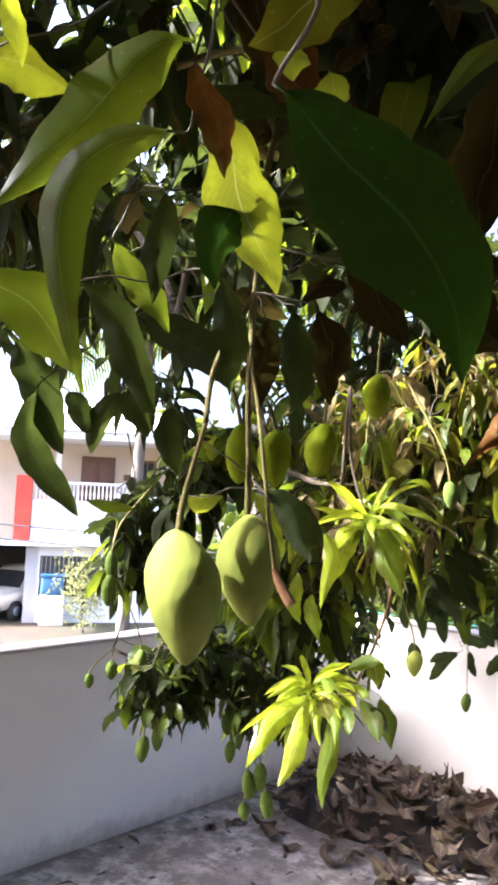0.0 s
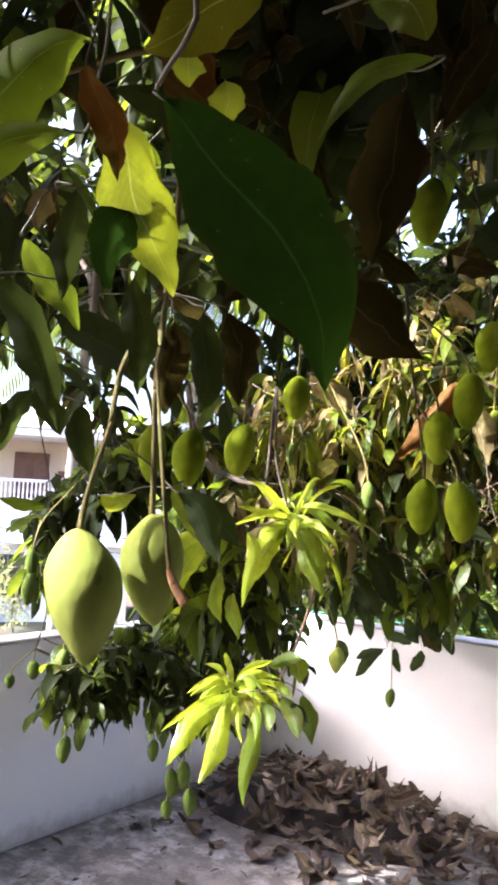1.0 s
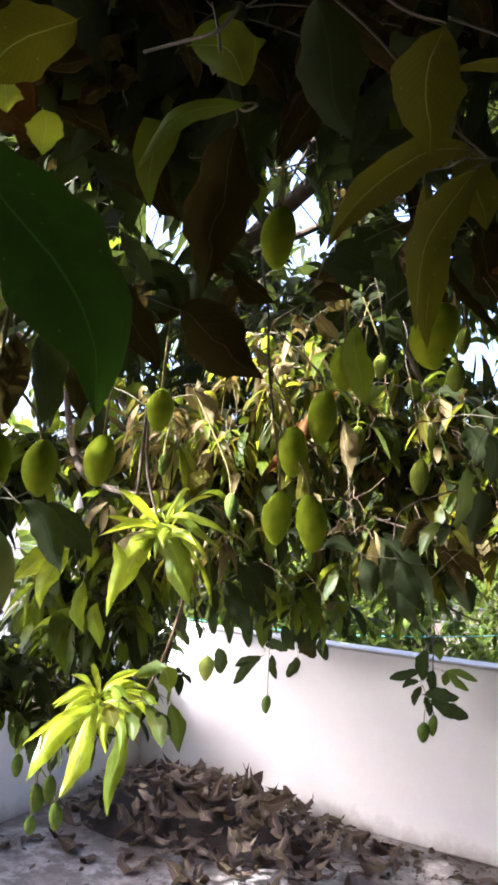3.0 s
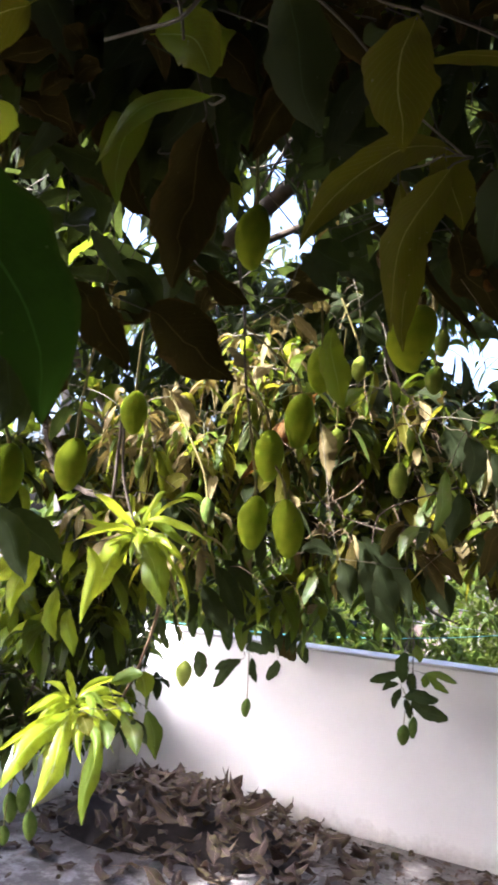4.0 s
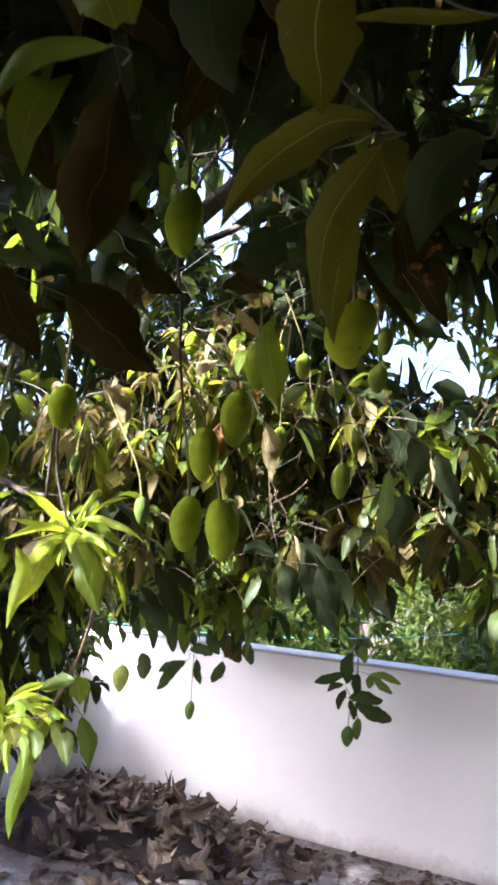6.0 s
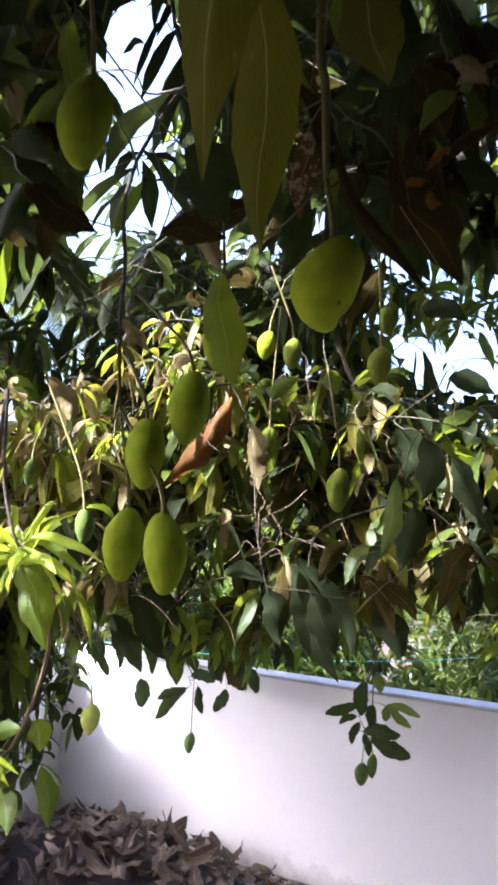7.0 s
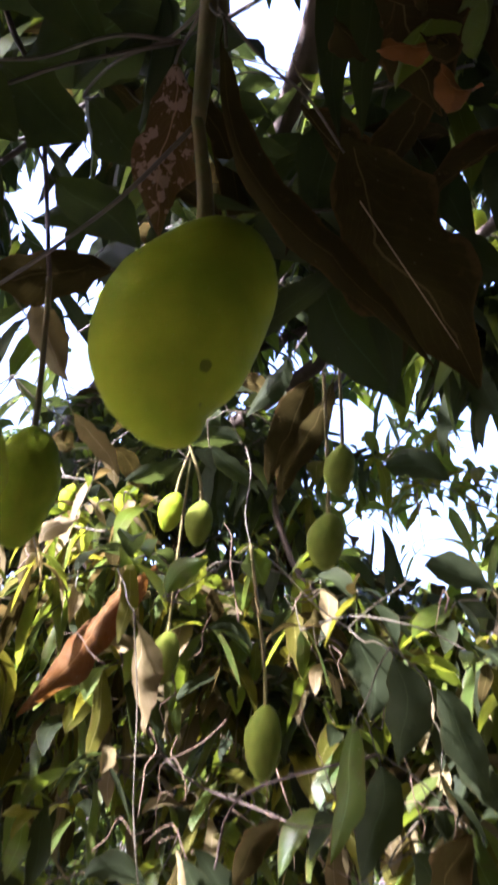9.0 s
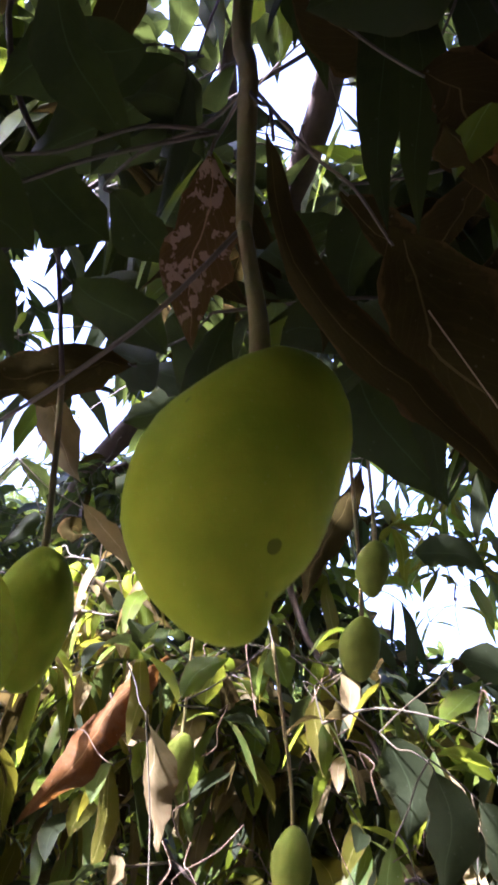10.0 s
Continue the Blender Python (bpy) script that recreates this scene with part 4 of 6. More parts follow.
for tip, w in [((-1.010, 1.579, 1.722), 38), ((-1.042, 1.551, 1.603), 30), ((-1.065, 1.598, 1.655), 26), ((-1.007, 1.711, 1.728), 22), ((-0.908, 1.747, 1.735), 24), ((-0.864, 1.814, 1.730), 20), ((-0.775, 1.754, 1.618), 30), ((-0.981, 1.794, 1.707), 24)]:
    b = shoot(HEART)
    leaf(b, arch(b, tip), tip, w * 0.00085, LEAF_YOUNG, flecks.uniform(-55, 55), 0.5, 0.06, twig=False)
for k in range(17):
    g = 2.399 * k + flecks.uniform(-0.4, 0.4)
    wy = Vector((math.cos(g), math.sin(g), 0.35 - 0.06 * k)).normalized() * flecks.uniform(0.09, 0.17)
    b = shoot(HEART, 0.05)
    leaf(b, arch(b, b + wy, 0.03), b + wy + Vector((0, 0, -0.04)), flecks.uniform(0.018, 0.03), flecks.choice((LEAF_YOUNG, LEAF_YOUNG, LEAF_LIGHT)), flecks.uniform(-60, 60), 0.5, 0.06, twig=False)
leaf(HEART, (-0.974, 1.636, 1.590), (-1.008, 1.566, 1.441), 0.070, LEAF_YOUNG, 0, twig=False)
leaf(HEART, (-0.897, 1.668, 1.566), (-0.849, 1.691, 1.441), 0.082, LEAF_LIGHT, 0, twig=False)
leaf(HEART, (-1.021, 1.635, 1.602), (-1.042, 1.612, 1.514), 0.059, LEAF_DRY, 20, twig=False)
leaf((-0.882, 1.289, 1.594), (-0.922, 1.248, 1.580), (-0.956, 1.204, 1.507), 0.049, LEAF_YOUNG)
leaf((-0.878, 1.293, 1.588), (-0.916, 1.253, 1.557), (-0.910, 1.246, 1.456), 0.047, LEAF_YOUNG)
leaf((-0.640, 0.966, 1.667), (-0.606, 1.001, 1.652), (-0.575, 1.028, 1.587), 0.060, LEAF_SHADE)
leaf((-0.655, 0.950, 1.675), (-0.642, 0.964, 1.641), (-0.621, 0.985, 1.594), 0.028, LEAF_LIGHT)
leaf((-0.923, 1.382, 1.517), (-0.929, 1.368, 1.455), (-0.908, 1.378, 1.396), 0.037, LEAF_LIGHT)
leaf((-0.895, 1.402, 1.469), (-0.898, 1.392, 1.420), (-0.875, 1.400, 1.363), 0.037, LEAF_LIGHT)
leaf((-0.950, 1.499, 1.604), (-0.925, 1.517, 1.539), (-0.942, 1.487, 1.420), 0.042, LEAF_YOUNG)
limb([HEART, (-0.955, 1.806, 1.484), (-1.053, 1.896, 1.312), (-1.145, 1.916, 1.152), (-1.187, 1.858, 1.075)], 0.0052, 0.0038, mat=RED_TWIG)
LOWER = (-1.178, 1.756, 1.150)
limb([(-1.145, 1.916, 1.152), (-1.152, 1.837, 1.124), LOWER], 0.005, 0.004)
for tip, w in [((-1.237, 1.628, 1.143), 26), ((-1.232, 1.528, 1.064), 26), ((-1.103, 1.838, 1.224), 24), ((-1.246, 1.787, 1.233), 30), ((-1.083, 1.842, 1.179), 26), ((-1.252, 1.705, 1.208), 24), ((-1.215, 1.636, 1.106), 30), ((-1.103, 1.707, 1.024), 34), ((-1.092, 1.796, 1.058), 34)]:
    b = shoot(LOWER)
    leaf(b, arch(b, tip), tip, w * 0.00105, LEAF_YOUNG, flecks.uniform(-55, 55), 0.5, 0.06, twig=False)
for k in range(17):
    g = 2.399 * k + flecks.uniform(-0.4, 0.4)
    wy = Vector((math.cos(g), math.sin(g), 0.35 - 0.06 * k)).normalized() * flecks.uniform(0.09, 0.17)
    b = shoot(LOWER, 0.05)
    leaf(b, arch(b, b + wy, 0.03), b + wy + Vector((0, 0, -0.04)), flecks.uniform(0.018, 0.03), flecks.choice((LEAF_YOUNG, LEAF_YOUNG, LEAF_LIGHT)), flecks.uniform(-60, 60), 0.5, 0.06, twig=False)
leaf(LOWER, (-1.167, 1.608, 1.098), (-1.203, 1.523, 0.983), 0.065, LEAF_YOUNG, twig=False)
leaf(LOWER, (-1.123, 1.638, 1.071), (-1.132, 1.574, 0.944), 0.068, LEAF_YOUNG, twig=False)
leaf((-1.187, 1.858, 1.075), (-1.176, 1.830, 0.973), (-1.154, 1.785, 0.831), 0.057, LEAF_LIGHT, twig=False)
leaf((-1.145, 1.916, 1.152), (-1.153, 1.891, 1.090), (-1.184, 1.846, 1.031), 0.060, LEAF_LIGHT, twig=False)
leaf((-1.112, 1.994, 1.111), (-1.090, 1.990, 1.050), (-1.063, 1.983, 0.973), 0.058, LEAF, twig=True)
leaf((-1.153, 1.988, 1.206), (-1.126, 2.005, 1.190), (-1.120, 1.994, 1.135), 0.065, LEAF_LIGHT)

# ---- big withered leaves above the last mango ----
DEEP = (0.05, 1.0, 1.82)
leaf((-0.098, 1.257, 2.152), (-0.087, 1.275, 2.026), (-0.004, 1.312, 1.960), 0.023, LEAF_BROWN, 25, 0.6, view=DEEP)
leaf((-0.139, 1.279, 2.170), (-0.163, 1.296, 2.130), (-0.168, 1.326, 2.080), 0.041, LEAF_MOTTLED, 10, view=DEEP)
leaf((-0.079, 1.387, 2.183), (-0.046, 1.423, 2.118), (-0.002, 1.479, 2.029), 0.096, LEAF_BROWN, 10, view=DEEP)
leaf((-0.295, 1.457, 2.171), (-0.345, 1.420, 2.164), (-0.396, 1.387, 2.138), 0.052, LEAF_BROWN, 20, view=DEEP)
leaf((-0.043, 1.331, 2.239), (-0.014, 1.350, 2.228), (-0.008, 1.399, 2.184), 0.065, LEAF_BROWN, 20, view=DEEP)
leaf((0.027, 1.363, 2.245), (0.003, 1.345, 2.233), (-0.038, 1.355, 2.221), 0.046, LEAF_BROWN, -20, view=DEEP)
leaf((-0.225, 1.378, 2.400), (-0.286, 1.367, 2.375), (-0.371, 1.363, 2.320), 0.086, LEAF_SHADE, 10, view=DEEP)
leaf((-0.230, 1.332, 2.362), (-0.281, 1.306, 2.348), (-0.341, 1.292, 2.316), 0.065, LEAF_SHADE, 10, view=DEEP)
leaf((-0.331, 1.514, 2.301), (-0.371, 1.486, 2.297), (-0.424, 1.468, 2.264), 0.046, LEAF_SHADE, 30, view=DEEP)
leaf((-0.110, 1.497, 2.351), (-0.137, 1.520, 2.322), (-0.156, 1.564, 2.266), 0.059, LEAF_SHADE, 0, view=DEEP)
leaf((-0.168, 1.586, 2.233), (-0.144, 1.617, 2.197), (-0.096, 1.675, 2.107), 0.075, LEAF_SHADE, 0, view=DEEP)
leaf((-0.234, 1.809, 2.228), (-0.285, 1.813, 2.182), (-0.311, 1.834, 2.098), 0.055, LEAF_BROWN, 0, view=DEEP)
leaf((-0.214, 1.813, 2.234), (-0.262, 1.834, 2.151), (-0.300, 1.847, 2.072), 0.042, LEAF_BROWN, 20, view=DEEP)
leaf((-0.546, 1.720, 2.181), (-0.520, 1.751, 2.160), (-0.504, 1.785, 2.106), 0.031, LEAF_DRY, 0, view=DEEP)
leaf((0.009, 0.857, 2.027), (-0.000, 0.885, 1.942), (-0.001, 0.913, 1.853), 0.042, LEAF_OLIVE)
leaf((-0.007, 1.077, 2.171), (-0.006, 1.106, 2.138), (0.001, 1.139, 2.098), 0.064, LEAF_OLIVE)

# bright small blades drawn for sunlit glimpses of a leaf behind the great dark one, and an olive one over it
leaf((-0.162, 0.467, 1.959), (-0.171, 0.465, 1.951), (-0.173, 0.474, 1.938), 0.027, LEAF_YOUNG, 10, 0.15, twig=False)
leaf((-0.153, 0.489, 1.944), (-0.154, 0.495, 1.935), (-0.163, 0.501, 1.916), 0.029, LEAF_YOUNG, -10, 0.15, twig=False)
leaf((-0.107, 0.478, 1.992), (-0.143, 0.465, 1.972), (-0.184, 0.441, 1.952), 0.050, LEAF_OLIVE, 10, 0.15, twig=False)

# withered leaves hung up in the twigs overhead, in colours darkened to stand for shade
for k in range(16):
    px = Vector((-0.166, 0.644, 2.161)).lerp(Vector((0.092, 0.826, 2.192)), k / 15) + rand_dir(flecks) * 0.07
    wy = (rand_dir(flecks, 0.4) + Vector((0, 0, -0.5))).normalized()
    leaf(px, px + wy * 0.06 + rand_dir(flecks) * 0.02, px + wy * 0.13, flecks.uniform(0.03, 0.05), flecks.choice((LEAF_BROWN, LEAF_BROWN, LEAF_BROWN, LEAF_SHADE)), flecks.uniform(-60, 60), 0.5)
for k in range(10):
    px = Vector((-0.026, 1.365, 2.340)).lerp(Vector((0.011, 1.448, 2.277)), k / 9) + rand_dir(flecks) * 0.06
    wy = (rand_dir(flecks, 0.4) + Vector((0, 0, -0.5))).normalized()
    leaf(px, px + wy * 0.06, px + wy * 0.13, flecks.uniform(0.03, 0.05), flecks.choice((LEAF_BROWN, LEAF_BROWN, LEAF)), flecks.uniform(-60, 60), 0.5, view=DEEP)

# bits overhead: a bare twig, a sunlit leaf, rusty dead leaves caught in the fork
limb([(-0.114, 0.549, 2.012), (-0.08, 0.549, 2.009), (-0.046, 0.548, 2.006), (-0.027, 0.549, 2.02)], 0.0012, 0.0016, mat=TWIG)
limb([(-0.05, 0.56, 1.999), (-0.047, 0.552, 2.01), (-0.052, 0.551, 2.032)], 0.0010, 0.0014, mat=TWIG)
leaf((-0.107, 0.591, 2.04), (-0.069, 0.6, 2.046), (-0.066, 0.619, 2.01), 0.048, LEAF_LIGHT, 0, 0.3, 0.02, twig=False, full=0.6)
leaf((0.031, 0.787, 2.14), (0.019, 0.803, 2.147), (0.015, 0.795, 2.122), 0.028, LEAF_BROWN, 39, 0.6, 0.12, twig=False)
leaf((-0.022, 0.751, 2.157), (-0.006, 0.775, 2.17), (0.02, 0.774, 2.151), 0.019, LEAF_BROWN, -4, 0.6, 0.12, twig=False)
leaf((0.048, 0.782, 2.153), (0.034, 0.783, 2.178), (0.028, 0.76, 2.171), 0.019, LEAF_BROWN, 5, 0.6, 0.12, twig=False)
leaf((-0.006, 0.764, 2.151), (-0.02, 0.78, 2.156), (-0.022, 0.773, 2.13), 0.023, LEAF_BROWN, -34, 0.6, 0.12, twig=False)
leaf((0.03, 0.788, 2.138), (0.017, 0.803, 2.146), (0.013, 0.793, 2.123), 0.023, LEAF_BROWN, 43, 0.6, 0.12, twig=False)
leaf((0.089, 0.806, 2.137), (0.111, 0.821, 2.157), (0.138, 0.81, 2.145), 0.023, LEAF_BROWN, -40, 0.6, 0.12, twig=False)
leaf((-0.195, 0.635, 2.068), (-0.218, 0.64, 2.075), (-0.219, 0.625, 2.052), 0.022, LEAF_BROWN, -3, 0.6, 0.12, twig=False)
leaf((-0.221, 0.605, 2.072), (-0.252, 0.599, 2.079), (-0.26, 0.575, 2.056), 0.023, LEAF_BROWN, -21, 0.6, 0.12, twig=False)
leaf((-0.223, 0.609, 2.066), (-0.233, 0.626, 2.074), (-0.22, 0.623, 2.053), 0.023, LEAF_BROWN, -41, 0.6, 0.12, twig=False)
leaf((-0.206, 0.62, 2.073), (-0.218, 0.62, 2.096), (-0.209, 0.602, 2.089), 0.025, LEAF_BROWN, 18, 0.6, 0.12, twig=False)
leaf((-0.219, 0.62, 2.059), (-0.243, 0.625, 2.063), (-0.244, 0.611, 2.038), 0.021, LEAF_BROWN, -5, 0.6, 0.12, twig=False)
leaf((0.015, 1.305, 2.224), (0.038, 1.31, 2.223), (0.055, 1.33, 2.199), 0.025, LEAF_DRY, 10)
leaf((-0.314, 1.064, 2.214), (-0.341, 1.068, 2.182), (-0.34, 1.107, 2.139), 0.032, LEAF_LIGHT, 15)
leaf((-0.426, 1.058, 2.187), (-0.418, 1.081, 2.172), (-0.423, 1.105, 2.138), 0.029, LEAF_DRY, 15)

# leaves hung close before the openings to the sky, shade put into their colour
leaf((-0.234, 1.154, 2.098), (-0.217, 1.197, 2.095), (-0.192, 1.227, 2.073), 0.060, LEAF_SHADE, 0, 0.3, view=DEEP)
leaf((-0.264, 1.198, 2.101), (-0.26, 1.238, 2.088), (-0.237, 1.273, 2.055), 0.056, LEAF_SHADE, 20, 0.3, view=DEEP)
leaf((-0.236, 1.235, 2.155), (-0.223, 1.27, 2.152), (-0.204, 1.288, 2.131), 0.048, LEAF_SHADE, -15, 0.3, view=DEEP)
leaf((-0.24, 1.298, 2.126), (-0.224, 1.333, 2.122), (-0.201, 1.352, 2.097), 0.038, LEAF_SHADE, 10, 0.3, view=DEEP)
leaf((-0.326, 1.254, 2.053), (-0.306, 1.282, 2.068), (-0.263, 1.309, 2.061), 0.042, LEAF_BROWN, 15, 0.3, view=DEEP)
leaf((-0.227, 1.302, 2.193), (-0.217, 1.337, 2.187), (-0.205, 1.351, 2.161), 0.038, LEAF_SHADE, -20, 0.3, view=DEEP)

# the thicket close over the open space, its dimness put into the leaf colours
def thicket(a, b, c, count, holes, size=0.15, deep=VIEW, kinds=(LEAF_SHADE, LEAF_SHADE, LEAF_SHADE, LEAF_BROWN)):
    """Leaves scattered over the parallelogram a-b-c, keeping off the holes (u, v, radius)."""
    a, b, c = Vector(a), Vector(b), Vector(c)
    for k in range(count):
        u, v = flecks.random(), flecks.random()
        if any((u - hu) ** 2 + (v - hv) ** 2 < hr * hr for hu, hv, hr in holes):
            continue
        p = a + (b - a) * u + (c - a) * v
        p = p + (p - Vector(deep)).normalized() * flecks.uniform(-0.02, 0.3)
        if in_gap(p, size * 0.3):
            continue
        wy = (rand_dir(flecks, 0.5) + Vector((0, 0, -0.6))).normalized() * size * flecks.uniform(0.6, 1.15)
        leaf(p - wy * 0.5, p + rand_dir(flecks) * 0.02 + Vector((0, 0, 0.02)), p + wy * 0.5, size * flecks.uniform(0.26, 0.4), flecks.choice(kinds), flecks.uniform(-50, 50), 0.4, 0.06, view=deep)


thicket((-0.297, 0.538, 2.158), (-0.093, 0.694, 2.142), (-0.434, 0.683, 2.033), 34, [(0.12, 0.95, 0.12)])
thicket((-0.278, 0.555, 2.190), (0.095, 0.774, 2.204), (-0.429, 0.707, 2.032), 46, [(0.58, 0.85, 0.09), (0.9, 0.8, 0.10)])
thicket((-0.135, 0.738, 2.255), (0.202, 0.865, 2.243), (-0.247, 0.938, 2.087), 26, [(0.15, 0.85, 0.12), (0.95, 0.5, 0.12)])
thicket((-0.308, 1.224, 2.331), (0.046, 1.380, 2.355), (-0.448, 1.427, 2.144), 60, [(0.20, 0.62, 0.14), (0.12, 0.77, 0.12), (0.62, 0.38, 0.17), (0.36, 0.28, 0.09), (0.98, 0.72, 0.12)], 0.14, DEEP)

thicket((-0.702, 1.565, 2.490), (0.048, 1.904, 2.504), (-0.807, 1.725, 2.140), 130, [(0.25, 0.10, 0.07), (0.11, 0.45, 0.06), (0.85, 0.95, 0.14), (0.6, 0.1, 0.05)], 0.11, DEEP, (LEAF_SHADE, LEAF_SHADE, LEAF_SHADE, LEAF_BROWN))
thicket((-0.476, 1.313, 2.601), (0.061, 1.549, 2.638), (-0.656, 1.582, 2.336), 110, [(0.20, 0.68, 0.10), (0.12, 0.84, 0.08), (0.62, 0.43, 0.12), (0.36, 0.33, 0.06)], 0.15, DEEP, (LEAF_SHADE, LEAF_BROWN, LEAF_BROWN))
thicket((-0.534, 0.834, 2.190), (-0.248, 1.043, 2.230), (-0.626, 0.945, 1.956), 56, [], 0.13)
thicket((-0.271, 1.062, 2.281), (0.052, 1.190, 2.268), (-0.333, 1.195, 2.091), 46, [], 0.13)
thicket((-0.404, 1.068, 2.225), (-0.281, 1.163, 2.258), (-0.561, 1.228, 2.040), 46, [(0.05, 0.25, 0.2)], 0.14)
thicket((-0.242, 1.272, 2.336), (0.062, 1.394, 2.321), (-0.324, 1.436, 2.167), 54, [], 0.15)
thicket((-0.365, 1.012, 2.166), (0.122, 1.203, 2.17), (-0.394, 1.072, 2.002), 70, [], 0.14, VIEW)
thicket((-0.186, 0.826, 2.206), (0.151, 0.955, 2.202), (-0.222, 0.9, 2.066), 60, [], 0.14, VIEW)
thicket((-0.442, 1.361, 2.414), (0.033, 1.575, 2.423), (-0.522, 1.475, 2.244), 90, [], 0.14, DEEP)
# oval leaves that hang before and over the parapet
FRINGE = [
    ((-2.664, 3.86, 1.071), (-2.587, 3.82, 0.841), 0.080, LEAF_SHADE),
    ((-2.12, 3.86, 1.142), (-2.059, 3.82, 0.959), 0.067, LEAF_SHADE),
    ((-2.16, 3.86, 0.901), (-2.109, 3.82, 0.785), 0.091, LEAF_SHADE),
    ((-2.43, 3.86, 0.988), (-2.348, 3.82, 0.914), 0.053, LEAF_SHADE),
    ((-2.329, 3.86, 1.036), (-2.272, 3.82, 0.96), 0.040, LEAF_SHADE),
    ((-1.897, 3.86, 0.9), (-2.018, 3.82, 0.84), 0.058, LEAF_SHADE),
    ((-1.89, 3.86, 0.883), (-2.018, 3.82, 0.743), 0.069, LEAF_SHADE),
    ((-1.825, 3.86, 0.971), (-1.675, 3.82, 0.978), 0.069, LEAF_SHADE),
    ((-1.796, 3.86, 0.912), (-1.743, 3.82, 0.811), 0.049, LEAF_SHADE),
    ((-1.632, 3.86, 1.037), (-1.518, 3.82, 0.952), 0.112, LEAF_BROWN),
    ((-1.647, 3.86, 0.922), (-1.675, 3.82, 0.829), 0.067, LEAF_SHADE),
    ((-1.499, 3.86, 1.035), (-1.448, 3.82, 0.95), 0.070, LEAF_SHADE),
    ((-2.006, 3.86, 1.106), (-1.928, 3.82, 0.955), 0.077, LEAF_SHADE),
    ((-1.727, 3.86, 1.08), (-1.639, 3.82, 0.98), 0.075, LEAF_SHADE),
    ((-1.875, 3.86, 1.101), (-1.794, 3.82, 1.006), 0.065, LEAF_SHADE),
    ((-2.232, 3.86, 1.122), (-2.163, 3.82, 1.002), 0.072, LEAF_SHADE),
    ((-2.515, 3.86, 1.076), (-2.424, 3.82, 0.983), 0.066, LEAF_SHADE),
    ((-2.787, 3.86, 1.01), (-2.685, 3.82, 0.878), 0.073, LEAF_SHADE),
    ((-1.567, 3.86, 1.149), (-1.5, 3.82, 1.056), 0.070, LEAF_SHADE),
    ((-0.936, 3.92, 1.038), (-0.937, 3.88, 0.914), 0.081, LEAF_SHADE),
    ((-0.982, 3.92, 0.941), (-1.112, 3.88, 0.894), 0.057, LEAF_SHADE),
    ((-0.981, 3.92, 0.892), (-1.04, 3.88, 0.863), 0.036, LEAF_SHADE),
    ((-0.896, 3.92, 0.949), (-0.893, 3.88, 0.872), 0.057, LEAF_SHADE),
    ((-0.913, 3.92, 0.841), (-0.751, 3.88, 0.86), 0.071, LEAF_SHADE),
    ((-0.878, 3.92, 0.806), (-0.707, 3.88, 0.768), 0.082, LEAF_SHADE),
    ((-0.93, 3.92, 0.815), (-0.895, 3.88, 0.745), 0.043, LEAF_SHADE),
    ((-0.962, 3.92, 0.859), (-0.978, 3.88, 0.783), 0.043, LEAF_SHADE),
    ((-0.882, 3.92, 1.087), (-0.851, 3.88, 1.025), 0.056, LEAF),
    ((-0.811, 3.92, 0.965), (-0.662, 3.88, 0.951), 0.042, LEAF),
    ((-0.811, 3.92, 0.949), (-0.706, 3.88, 0.898), 0.046, LEAF),
    ((-0.821, 3.92, 0.95), (-0.822, 3.88, 0.907), 0.046, LEAF),
]
for b, tip, w, mt in FRINGE:
    b = Vector(b).lerp(Vector(tip), -0.25)
    leaf(b, arch(b, tip, 0.01), tip, w, mt, flecks.uniform(-20, 20), 0.2, 0.03, 0.1, full=0.8)

# dry leaves caught in the middle of the crown
for a, c, w in [((-0.423, 1.501, 2.187), (-0.401, 1.537, 2.115), 34), ((-0.627, 1.552, 2.059), (-0.579, 1.595, 2.005), 32), ((-0.738, 1.505, 1.958), (-0.707, 1.541, 1.876), 36), ((-0.579, 1.977, 1.959), (-0.560, 2.010, 1.795), 50), ((-1.078, 1.959, 2.070), (-1.035, 2.021, 1.984), 36)]:
    leaf(a, arch(a, c, 0.02), c, w * 0.0012, LEAF_DRY, flecks.uniform(-40, 40), 0.7, 0.1)
for a, c, w in [((-0.488, 1.930, 1.586), (-0.455, 1.936, 1.474), 44), ((-0.407, 1.962, 1.583), (-0.347, 1.973, 1.460), 50), ((-0.314, 2.098, 1.570), (-0.252, 2.105, 1.450), 54), ((-0.202, 2.129, 1.665), (-0.158, 2.135, 1.550), 44)]:
    leaf(a, arch(a, c, 0.02), c, w * 0.0014, LEAF_SHADE, flecks.uniform(-40, 40), 0.5, 0.08)
# bare reddish twigs tangled through the middle of the crown
TANGLE = Bunch()
for k in range(70):
    p = Vector((flecks.gauss(-0.5, 0.45), flecks.gauss(2.25, 0.25), flecks.uniform(1.5, 2.15)))
    if not out_of_the_way(p) or p.y > 2.9:
        continue
    wy = rand_dir(flecks, 0.7) * flecks.uniform(0.05, 0.11)
    TANGLE.add(*tube_geom([p - wy + rand_dir(flecks) * 0.02, p - wy * 0.4 + rand_dir(flecks) * 0.010, p, p + wy * 0.6 + rand_dir(flecks) * 0.012, p + wy + rand_dir(flecks) * 0.02 + Vector((0, 0, -0.03))], flecks.uniform(0.0009, 0.0018), 0.0006, 5, 3, 0.3))
part("twig", TANGLE, RED_TWIG, tree, kind="stuff")

